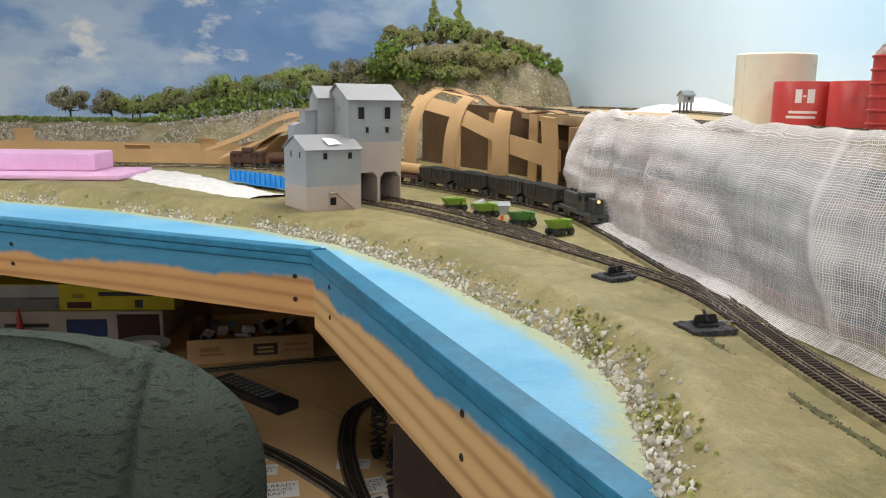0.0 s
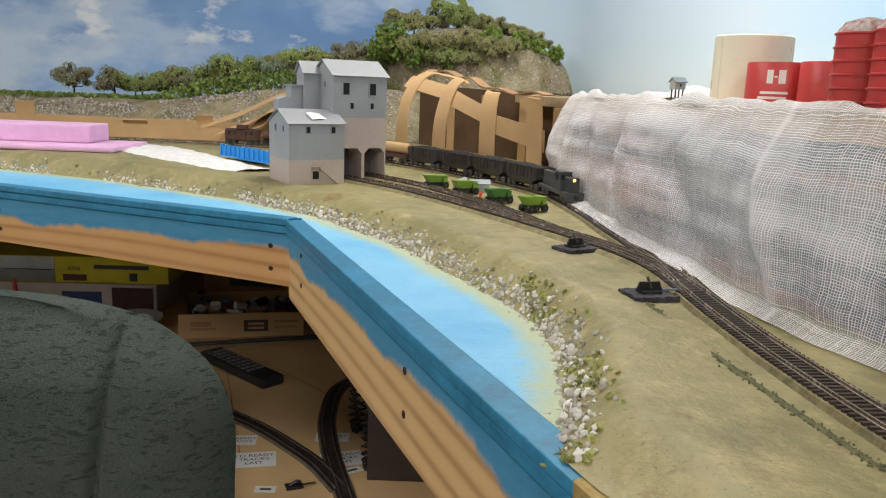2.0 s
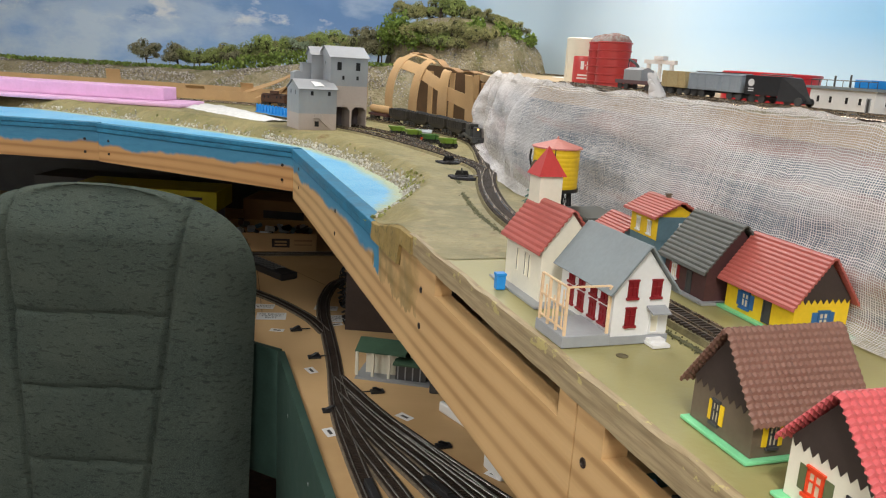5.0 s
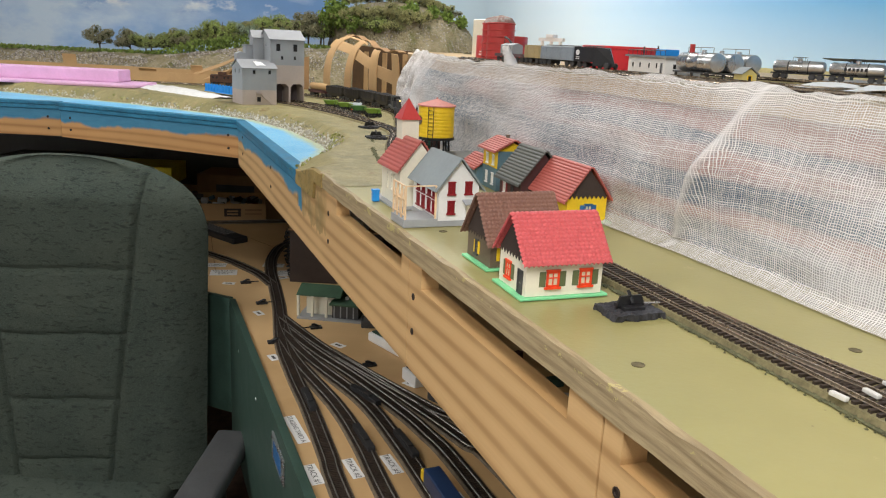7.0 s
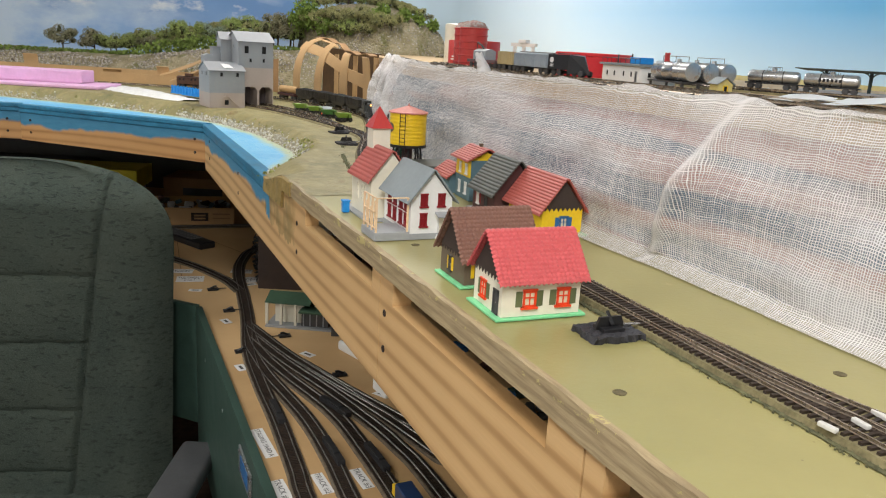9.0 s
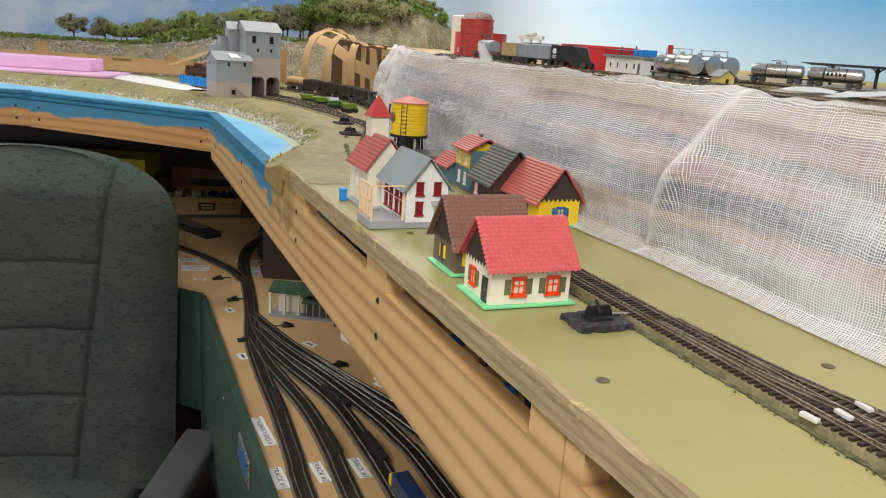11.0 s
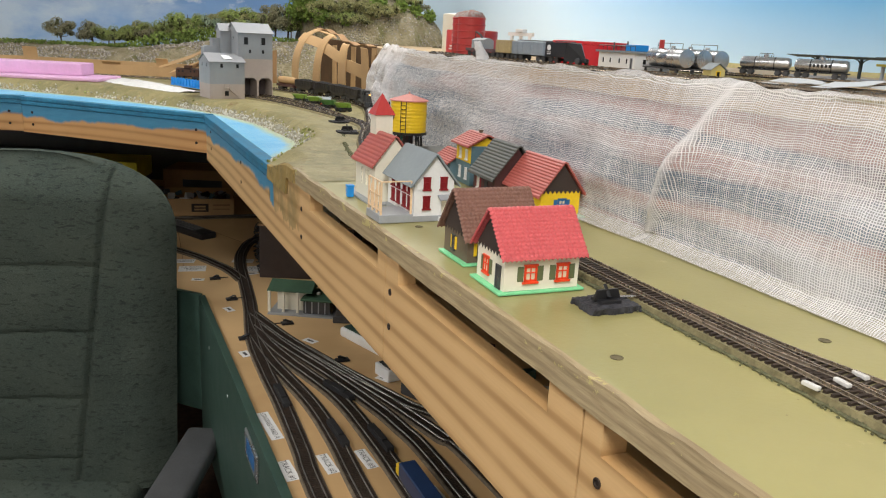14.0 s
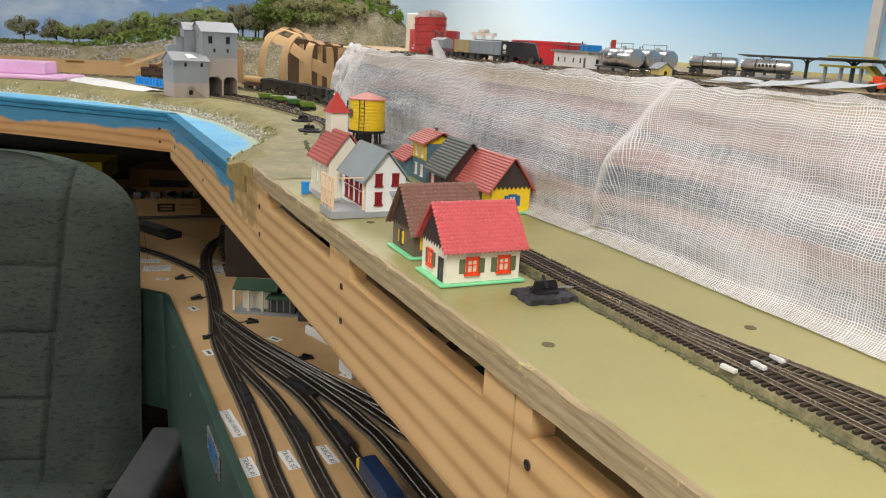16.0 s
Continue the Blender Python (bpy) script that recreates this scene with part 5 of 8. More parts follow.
rock, tuft = Geo(), Geo()
for (s0, d0), (s1, d1) in zip(SHORE[1:], SHORE[2:-1]):
    a, b = W(s0, d0), W(s1, d1)
    length = (b - a).length
    nrm = Vector((-(b - a).y, (b - a).x, 0)).normalized()
    dens = 2300 if s0 > -0.25 else 1300
    for k in range(int(length * dens)):
        t = random.random()
        lateral = random.gauss(0.008, 0.0075) * (1.2 if s0 > 0.1 else 1.0)
        q = a.lerp(b, t) + nrm * lateral
        if noise.noise(Vector((q.x * 14, q.y * 14, 3))) < -0.28 and s0 < -0.25:
            continue
        r = random.choice((0.0010, 0.0014, 0.0014, 0.002, 0.002, 0.0027, 0.0036)) * random.uniform(0.7, 1.15)
        q.z = ground_z(q.x, q.y) + r * 0.35
        if (q.xy - Vector((OX, OY))).dot(Vector((NX, NY))) > 0.008 or s0 < 0:
            pebble(rock, q, r)
    for k in range(int(length * (1700 if s0 > 0.3 else 160))):
        q = a.lerp(b, random.random()) + nrm * random.gauss(0.016, 0.009)
        if noise.noise(Vector((q.x * 22, q.y * 22, 8))) > 0.02:
            q.z = ground_z(q.x, q.y) + 0.001
            flake(tuft, q, random.uniform(0.0012, 0.0030))
solid("shore_rocks", rock, M_STONE, "band of small white and grey stones along the shore", "stones", kind="stuff")
solid("shore_grass", tuft, M_TUFT, "olive green grass tufts between the stones", "grass", kind="stuff")

# ---- far bank, hill and trees ----
def rock_bank_material():
    n = Nodes("rock_bank")
    v = n.t.nodes.new("ShaderNodeTexVoronoi")
    v.inputs["Scale"].default_value = 110
    n.link(n.c.outputs["Object"], v.inputs["Vector"])
    a = n.noise(16, 5, 0.65)
    col = n.mix(n.ramp(a, 0.38, 0.62), (0.25, 0.21, 0.115), (0.40, 0.34, 0.22))
    spot = n.math("LESS_THAN", v.outputs["Distance"], n.math("MULTIPLY_ADD", n.noise(60, 3), 0.6, 0.05))
    stone = n.mix(n.ramp(v.outputs["Color"], 0.2, 0.9), (0.26, 0.23, 0.20), (0.58, 0.53, 0.47))
    col = n.mix(n.math("MULTIPLY", spot, n.ramp(n.noise(13, 4), 0.44, 0.56)), col, stone)
    col = n.mix(n.ramp(n.noise(20, 6, 0.7, n.scaled(1, 1, 0.35)), 0.55, 0.70), col, (0.15, 0.16, 0.05))
    n.bump(n.math("ADD", n.math("MULTIPLY", a, 1.5), n.math("ADD", n.noise(130, 4), v.outputs["Distance"])), 1.0, 0.006)
    return n.done(col, 0.9)


M_BANK = rock_bank_material()
M_BANKSTONE = Nodes("bank_stone")
sp = M_BANKSTONE.t.nodes.new("ShaderNodeNewGeometry")
sc = M_BANKSTONE.mix(sp.outputs["Random Per Island"], (0.17, 0.145, 0.12), (0.62, 0.57, 0.51))
M_BANKSTONE.bump(M_BANKSTONE.noise(400, 4), 0.6, 0.0008)
M_BANKSTONE = M_BANKSTONE.done(sc, 0.9)


def leaves_material(name, c0, c1):
    n = Nodes(name)
    sp = n.t.nodes.new("ShaderNodeNewGeometry")
    oi = n.t.nodes.new("ShaderNodeObjectInfo")
    col = n.mix(sp.outputs["Random Per Island"], c0, c1)
    col = n.mix(n.math("MULTIPLY", oi.outputs["Random"], 0.35), col, (0.20, 0.19, 0.10))
    return n.done(col, 0.8, 0, 0.15)


M_LEAF = [leaves_material("leaves_olive", (0.20, 0.20, 0.075), (0.58, 0.56, 0.26)), leaves_material("leaves_green", (0.19, 0.26, 0.06), (0.56, 0.64, 0.23)), leaves_material("leaves_grey", (0.22, 0.30, 0.21), (0.52, 0.62, 0.44)), leaves_material("leaves_dark", (0.15, 0.145, 0.085), (0.46, 0.43, 0.27))]
# dark olive of the core blobs, standing in for shade within a crown
M_CROWNSHADE = paint("crown_shade", (0.065, 0.068, 0.03), 0.95, 0.4, 80, 400, 1.0)
M_BUSH = leaves_material("bush_green", (0.09, 0.15, 0.03), (0.32, 0.45, 0.09))
M_BARK = paint("bark", (0.075, 0.055, 0.04), 0.9, 0.3, 60, 400, 0.6)


def make_tree(m, kind, h, wide, label, seed, pineish=False):
    random.seed(seed)
    t = thing("tree", m, label, "tree", "backdrop trees")
    tr = Geo().tube([(0, 0, -0.006), (0.02 * h, 0.01 * h, 0.25 * h), (-0.01 * h, 0, 0.5 * h), (0.01 * h, 0, 0.8 * h)], 0.035 * h, 6, 0.008 * h)
    blobs = []
    for k in range(15):
        a, r = random.random() * 6.28, wide * 0.46 * math.sqrt(random.random())
        z = h * (0.38 + 0.50 * random.random() * (1 - 0.5 * (r / (0.46 * wide)) ** 2))
        blobs.append((Vector((r * math.cos(a), r * math.sin(a), z)), wide * random.uniform(0.11, 0.19)))
        if k % 2 == 0:
            tr.tube([(0, 0, h * random.uniform(0.24, 0.42)), (r * 0.6 * math.cos(a), r * 0.6 * math.sin(a), z - 0.10 * h), (r * math.cos(a), r * math.sin(a), z)], 0.018 * h, 5, 0.006 * h)
    if pineish:
        blobs = [(Vector((random.gauss(0, 0.10), random.gauss(0, 0.10), 0)) * wide + Vector((0, 0, h * (0.40 + 0.07 * k))), wide * random.uniform(0.16, 0.26) * (1.2 - 0.07 * k)) for k in range(9)]
    part("trunk", tr, M_BARK, t)
    cr, core = Geo(), Geo()
    for c, r in blobs:
        # a dark blob inside each leaf clump paints its inner shade
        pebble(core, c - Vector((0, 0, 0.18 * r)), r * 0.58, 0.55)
        for k in range(200):
            v = Vector((random.gauss(0, 1), random.gauss(0, 1), random.gauss(0.15, 0.8))).normalized() * r * random.uniform(0.72, 1.12)
            v.z *= 0.8
            flake(cr, c + v, h * 0.0165)
    crown = part("crown", cr, kind, t)
    tagged(part("crown_shade_core", core, M_CROWNSHADE, crown, "dark blobs standing in for shade inside the crown"), "dark blobs standing in for shade inside the crown", kind="stuff")
    return t


def bank_top(x):
    return 1.236 + 0.06 * smooth(-1.0, -0.35, x)


def bank_pt(u, v):
    x = -2.6 + 2.55 * u
    k = v
    y = 2.33 + 0.06 * math.sin(x * 3) + 0.27 * k + (0.35 * (k - 0.85) / 0.15 if k > 0.85 else 0)
    z = 1.152 + (bank_top(x) - 1.152) * smooth(0.0, 0.8, k)
    z += noise.noise(Vector((x * 14, k * 6, 2))) * 0.010 * k + noise.noise(Vector((x * 45, k * 18, 6))) * 0.004 * k
    return (x, y + noise.noise(Vector((x * 20, k * 9, 11))) * 0.012, z)
solid("rock_bank", Geo().sheet(bank_pt, 170, 26), M_BANK, "brown and white stony bank in front of the backdrop", "bank", kind="structure", smooth=True)

random.seed(21)
g = Geo()
for k in range(9000):
    u, v = random.uniform(0.25, 1.0), random.uniform(0.02, 0.75)
    p = Vector(bank_pt(u, v))
    if noise.noise(Vector((p.x * 9, v * 3, 4))) > 0.02:
        pebble(g, p + Vector((0, -0.002, 0.001)), random.uniform(0.0014, 0.0042))
solid("bank_stones", g, M_BANKSTONE, "white and grey stones scattered over the bank", "stones", kind="stuff")

HILL = Vector((0.09, 2.80, 1.15))


def hill_pt(u, v):
    a = 2 * math.pi * u
    prof = [(1.0, 0.0), (0.96, 0.25), (0.91, 0.48), (0.84, 0.68), (0.74, 0.84), (0.50, 0.92), (0.25, 0.96), (0.0, 0.97)]
    t = v * (len(prof) - 1)
    i = min(int(t), len(prof) - 2)
    k = t - i
    r, z = prof[i][0] + (prof[i + 1][0] - prof[i][0]) * k, prof[i][1] + (prof[i + 1][1] - prof[i][1]) * k
    rx, ry = (0.385 if math.cos(a) > 0 else 0.36), 0.34
    x, y = HILL.x + rx * r * math.cos(a), HILL.y + ry * r * math.sin(a)
    top = 0.375 - 0.045 * smooth(0.0, 0.30, x - HILL.x)
    q = 1 + noise.noise(Vector((math.cos(a) * 2.5, math.sin(a) * 2.5, v * 3))) * 0.10
    return (HILL.x + (x - HILL.x) * q, min(HILL.y + (y - HILL.y) * q, 2.98), HILL.z + z * top + noise.noise(Vector((x * 18, y * 18, z * 6))) * 0.012 * r + noise.noise(Vector((x * 50, y * 50, z * 14))) * 0.005 * r)
solid("rocky_hill", Geo().sheet(hill_pt, 120, 40), M_BANK, "stony wooded model hill in the backdrop corner", "hill", kind="structure", smooth=True)

g = Geo()
for k in range(1500):
    u, v = random.uniform(0.60, 1.0), random.uniform(0.10, 0.55)
    p = Vector(hill_pt(u, v))
    if noise.noise(Vector((p.x * 12, p.z * 12, 4))) > -0.05:
        pebble(g, p, random.uniform(0.0014, 0.004))
solid("hill_stones", g, M_BANKSTONE, "white and grey stones on the hill face", "stones", kind="stuff")
random.seed(5)
bush = Geo()
for k in range(9500):
    x = random.uniform(-2.4, -0.12)
    thick = smooth(-1.0, -0.75, x) * smooth(-0.3, -0.42, x)
    if random.random() > 0.25 + 0.75 * thick:
        continue
    y = 2.585 + random.gauss(0, 0.022)
    z = bank_top(x) + random.random() * (0.014 + 0.052 * thick) - 0.022 * thick * random.random()
    flake(bush, Vector((x, y - 0.02 * thick, z)), random.uniform(0.003, 0.006))
solid("bank_bushes", bush, M_BUSH, "low green bushes along the top of the bank", "bushes", kind="stuff")
bush = Geo()
for cx, cy, cz, r, cnt in ((-0.17, 2.56, 1.46, 0.055, 260), (-0.10, 2.52, 1.42, 0.05, 240), (-0.20, 2.60, 1.42, 0.05, 200), (0.02, 2.52, 1.40, 0.03, 90), (0.24, 2.60, 1.47, 0.028, 90), (0.30, 2.62, 1.455, 0.028, 90), (0.36, 2.66, 1.435, 0.028, 90), (0.15, 2.57, 1.475, 0.035, 120), (0.10, 2.54, 1.455, 0.03, 80)):
    for k in range(int(cnt * 2.6)):
        v = Vector((random.gauss(0, 1), random.gauss(0, 1), random.gauss(0, 0.7))).normalized() * r * random.uniform(0.4, 1.1)
        flake(bush, Vector((cx, cy, cz)) + v * (1 + 0.35 * noise.noise(v * 40)), 0.0045)
solid("hill_bushes", bush, M_BUSH, "dark green bushes on the slopes of the hill", "bushes", kind="stuff")
hillside = [(-0.165, 1.455, 0.115, 0, 0.11), (-0.11, 1.47, 0.10, 0, 0.11), (-0.06, 1.47, 0.115, 0, 0.12), (-0.01, 1.48, 0.12, 1, 0.11), (0.035, 1.485, 0.115, 1, 0.12), (0.075, 1.48, 0.105, 1, 0.11), (0.115, 1.47, 0.09, 0, 0.10), (0.165, 1.475, 0.085, 0, 0.085), (0.205, 1.465, 0.085, 0, 0.09), (0.245, 1.455, 0.08, 0, 0.085), (0.285, 1.445, 0.075, 0, 0.08), (0.32, 1.435, 0.06, 3, 0.07), (-0.02, 1.39, 0.105, 0, 0.15), (0.05, 1.39, 0.11, 0, 0.15), (0.10, 1.40, 0.09, 0, 0.11), (-0.07, 1.405, 0.085, 0, 0.11), (-0.13, 1.385, 0.09, 0, 0.12), (0.0, 1.365, 0.085, 1, 0.13), (0.075, 1.36, 0.085, 0, 0.13), (0.145, 1.385, 0.08, 0, 0.11), (0.19, 1.405, 0.075, 0, 0.10)]
for i, (x, z, h, kk, wd) in enumerate(hillside):
    front_row = i >= 12
    make_tree(pose(x, 2.515 if front_row else 2.70 + 0.03 * (i % 3), z, 0, 0, i * 50), M_LEAF[kk], h, wd, "bushy model tree on the wooded hill" if kk != 1 else "bright green model tree on the wooded hill", 40 + i)
for i, x in enumerate((-0.04, 0.05)):
    make_tree(pose(x, 2.74, 1.52), M_LEAF[1], 0.125, 0.05, "tall thin tree above the hill crown", 70 + i, True)
row = [(-1.245, .105, 3), (-1.12, .10, 3), (-1.06, .085, 1), (-1.01, .10, 1), (-0.945, .095, 1), (-0.90, .11, 0), (-0.85, .09, 3), (-0.80, .125, 1), (-0.75, .10, 0), (-0.69, .12, 1), (-0.645, .10, 2), (-0.60, .105, 2), (-0.565, .095, 2), (-0.53, .11, 0), (-0.49, .115, 1), (-0.44, .12, 1), (-0.40, .11, 0), (-0.36, .12, 3), (-0.31, .125, 3), (-0.26, .12, 3), (-0.21, .105, 3), (-0.67, .085, 0), (-0.46, .09, 2), (-0.34, .095, 1), (-0.24, .08, 1)]
words = {0: "olive green model tree along the bank", 1: "bright green model tree along the bank", 2: "grey-green model tree along the bank", 3: "dark brown-green model tree along the bank"}
for i, (x, h, kk) in enumerate(row):
    make_tree(pose(x, 2.66 + 0.03 * (i % 3), bank_top(x) - 0.004 + (0.02 if x > -0.75 else 0), 0, 0, i * 40), M_LEAF[kk], h * 1.12, h * random.uniform(1.25, 1.5), words[kk], 100 + i)

# ---- pink foam, plaster river, far cardboard ----
def slab(x0, x1, y0, y1, z0, z1, turn, label, cx, cy):
    g = Geo().box(x0, x1, y0, y1, 0, z1 - z0)
    return solid("foam_slab", g, M_PINK, label, "foam board", pose(cx, cy, z0, 0, 0, turn), "pink foam slabs", bevel=0.004, seg=2)
slab(-1.6, 0, 0, 0.20, TOP + 0.001, TOP + 0.012, 1, "thin lower pink insulation foam slab", -0.675, 1.665)
slab(-1.5, 0, 0, 0.11, TOP + 0.0125, TOP + 0.052, 3, "thick pink insulation foam block on a slab", -0.760, 1.745)
riv = [(-0.80, 1.86), (-0.66, 1.80), (-0.52, 1.66), (-0.40, 1.53), (-0.30, 1.43)]
rl = spline([(x, y, 0) for x, y in riv], 0.02)
def river(u, v):
    i = min(int(u * (len(rl) - 1)), len(rl) - 2)
    p = rl[i].lerp(rl[i + 1], u * (len(rl) - 1) - i)
    wd = 0.10 - 0.055 * u
    e = abs(v - 0.5) * 2
    return (p.x + (v - 0.5) * 2 * wd * 0.75, p.y + (v - 0.5) * 2 * wd * 0.6, ground_z(p.x, p.y) + 0.006 * (1 - e ** 4) - 0.001 + noise.noise(Vector((u * 14, v * 5, 1))) * 0.003 + noise.noise(Vector((u * 55, v * 16, 4))) * 0.0016)
solid("plaster_riverbed", Geo().sheet(river, 120, 30), M_PLASTER, "white plaster riverbed strip across the scenery", "plaster", smooth=True)
for k, (x, y, a, n) in enumerate(((-0.385, 1.615, -40, 9), (-0.33, 1.555, -40, 9))):
    tray = thing("blue_bridge_piece", pose(x, y, TOP + 0.006, 0, 0, a), "bright blue plastic bridge girder lying on the riverbed", "bridge piece", "blue girders")
    part("web", Geo().box(-0.07, 0.07, -0.002, 0.002, 0, 0.022), M_BLUE, tray)
    part("flange", Geo().box(-0.07, 0.07, -0.006, 0.020, 0, 0.003), M_BLUE, tray)
    for q in range(n):
        part("stiffener", Geo().box(-0.068 + q * 0.0165, -0.065 + q * 0.0165, -0.0045, 0.0, 0, 0.025), M_BLUE, tray)
def strip(name, pts, width, label, up=Vector((0, 0, 1)), mat=None, thick=0.0025, cat="cardboard"):
    """A cardboard strip bent along points; its width lies along the second direction given."""
    line = spline(pts, 0.012)
    n = len(line) - 1
    def f(u, v):
        i = min(int(u * n), n - 1)
        p = line[i].lerp(line[i + 1], u * n - i)
        return p + up * (v - 0.5) * width
    return solid(name, Geo().sheet(f, n, 1, thick), mat or M_CARD, label, cat, None, "cardboard strips")
strip("cardboard_strip", [(-1.6, 2.07, 1.170), (-1.0, 2.08, 1.170), (-0.6, 2.075, 1.170), (-0.28, 2.0, 1.172)], 0.034, "long brown cardboard strip standing behind the track")
strip("cardboard_strip", [(-1.6, 2.21, 1.182), (-1.0, 2.22, 1.182), (-0.55, 2.20, 1.182)], 0.030, "brown cardboard strip standing along the bank")
strip("cardboard_strip", [(-0.63, 2.10, 1.187), (-0.52, 2.11, 1.228), (-0.43, 2.12, 1.272), (-0.34, 2.12, 1.290), (-0.26, 2.10, 1.282)], 0.05, "curved cardboard strip rising toward the hill", Vector((0.1, 0.85, 0.3)).normalized())
strip("cardboard_strip", [(-0.56, 2.04, 1.178), (-0.47, 2.03, 1.212), (-0.39, 2.0, 1.252), (-0.28, 1.97, 1.266)], 0.06, "curved cardboard strip rising toward the hill", Vector((0.25, 0.8, 0.25)).normalized())
strip("cardboard_strip", [(-0.46, 2.00, 1.19), (-0.42, 2.06, 1.24), (-0.37, 2.12, 1.275), (-0.30, 2.18, 1.285)], 0.045, "crossing cardboard strip of the terrain web", Vector((0.8, -0.2, 0.3)).normalized())
for x, y, z, w_, h_, a in ((-1.10, 2.1, 1.187, 0.05, 0.05, 5), (-0.80, 2.09, 1.187, 0.065, 0.012, 3), (-0.62, 2.11, 1.187, 0.045, 0.03, 0)):
    solid("cardboard_flap", Geo().sheet(lambda u, v: ((u - 0.5) * w_, -0.01 * v * v, v * h_), 4, 6, 0.0025), M_CARD, "folded brown cardboard flap above the track", "cardboard", pose(x, y, z, 0, 0, a), "cardboard flaps")
solid("cardboard_wall", Geo().sheet(lambda u, v: (-0.55 + 0.36 * u, 2.20 - 0.12 * u, 1.15 + v * (0.05 + 0.07 * u)), 8, 4, 0.003), M_CARDDARK, "brown cardboard panel behind the mill", "cardboard")

# ---- cardboard web of the tunnel hill ----
def dome(u, v):
    """u: from the cloth end to the far end; v: from the foot up to the top edge."""
    foot = [(0.215, 1.40), (0.125, 1.53), (0.035, 1.66), (-0.075, 1.80)]
    top = [(0.205, 1.395, 1.303), (0.125, 1.57, 1.308), (0.06, 1.76, 1.335), (-0.02, 1.93, 1.35)]
    t = u * 3
    i = min(int(t), 2)
    k = t - i
    f0, f1 = Vector(foot[i]).lerp(Vector(foot[i + 1]), k), None
    t0 = Vector(top[i]).lerp(Vector(top[i + 1]), k)
    a = v * math.pi / 2
    bul = 0.045 * u
    base = Vector((f0.x, f0.y, 1.152))
    p = base.lerp(t0, 1 - math.cos(a))
    p.z = base.z + (t0.z - base.z) * math.sin(a)
    return p + Vector((-0.6, -0.5, 0)) * bul * math.sin(2 * a) * 0.6
# deep brown that paints the dim inside of the tunnel hill
M_TUNNELSHADE = paint("tunnel_shade_brown", (0.11, 0.062, 0.03), 0.85, 0.25)
hub = thing("cardboard_web", pose(0, 0, 0), "woven web of brown cardboard strips forming a tunnel hill", "cardboard hill")
for u0, wd, lean in ((0.045, 0.085, 0.0), (0.33, 0.10, 0.03), (0.66, 0.085, 0.08), (0.93, 0.08, 0.05)):
    g = Geo().sheet(lambda a, v: dome(min(1, max(0, u0 + (a - 0.5) * wd + lean * (1 - v) - lean * 0.5)), v) + Vector((-0.003, -0.003, 0)), 3, 22, 0.0025)
    part("upright_strip", g, M_CARD, hub)
for v0, wd, u0, u1, tilt, off in ((0.34, 0.19, 0.0, 0.36, 0.12, 0.0), (0.50, 0.19, 0.33, 0.68, 0.10, 0.002), (0.62, 0.17, 0.64, 1.0, 0.06, 0.0), (0.90, 0.08, 0.55, 1.0, 0.06, 0.001)):
    g = Geo().sheet(lambda a, b: dome(u0 + (u1 - u0) * a, min(1, max(0, v0 + tilt * a + (b - 0.5) * wd))) + Vector((off, off, 0)), 14, 4, 0.0025)
    part("cross_strip", g, M_CARD, hub)
g = Geo().sheet(lambda a, b: dome(a, 0.98) + Vector((0.0, 0.0, 0.004 + 0.004 * math.sin(a * 25))) + Vector((0.02, 0.01, 0)) * b, 30, 2, 0.0025)
part("top_strip", g, M_CARDDARK, hub, "torn darker top strip")
# backing added behind the openings, coloured dark for the shade inside
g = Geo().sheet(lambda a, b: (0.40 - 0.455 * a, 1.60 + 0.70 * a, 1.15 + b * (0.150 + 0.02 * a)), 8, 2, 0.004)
part("inner_panel", g, M_TUNNELSHADE, hub, "dark backing panel standing in for the shaded inside")
for a in (0.1, 0.35, 0.6, 0.85):
    part("inner_post", Geo().box(-0.012, 0.012, -0.002, 0.002, 1.15, 1.30), M_CARD, hub, m=pose(0.31 - 0.32 * a, 1.53 + 0.52 * a, 0, 0, 0, -50))
solid("tunnel_beam", Geo().box(0.225, 0.262, 1.375, 1.395, 1.15, 1.287), M_CARDDARK, "pine post under the corner of the upper deck", "post", kind="structure")

# ---- train ----
main_line = spline([(x, y, TOP + 0.0081) for x, y in MAIN], 0.002)


def on_main(s_nose):
    best = min(range(len(main_line)), key=lambda i: abs((main_line[i].x - OX) * UX + (main_line[i].y - OY) * UY - s_nose) + (0 if main_line[i].x > -0.3 else 9))
    return best


def car_pose(i, length):
    k = int(length / 0.002)
    a, b = main_line[max(i - k, 0)], main_line[i]
    m = (a + b) / 2
    e = b - a
    return pose(m.x, m.y, m.z, 0, 0, math.degrees(math.atan2(e.y, e.x)))


def bogies(c, half, material=None):
    for x in (-half, half):
        bg = part("bogie", Geo().box(x - 0.013, x + 0.013, -0.009, 0.009, 0.003, 0.008), M_BLACK, c)
        for dx in (-0.008, 0.008):
            part("wheelset", Geo().lathe([(0.0055, -0.0095), (0.0055, -0.0075), (0.0015, -0.0073), (0.0015, 0.0073), (0.0055, 0.0075), (0.0055, 0.0095)], 14, pose(x + dx, 0, 0.0052, 90)), M_DARK, bg)


M_COAL = paint("coal", (0.012, 0.012, 0.013), 0.8, 0.5, 90, 300, 1.0)
M_HOPPER = paint("weathered_hopper", (0.04, 0.036, 0.032), 0.6, 0.4, 40, 300, 0.2, dirt=(0.10, 0.075, 0.05), dirt_at=0.58)


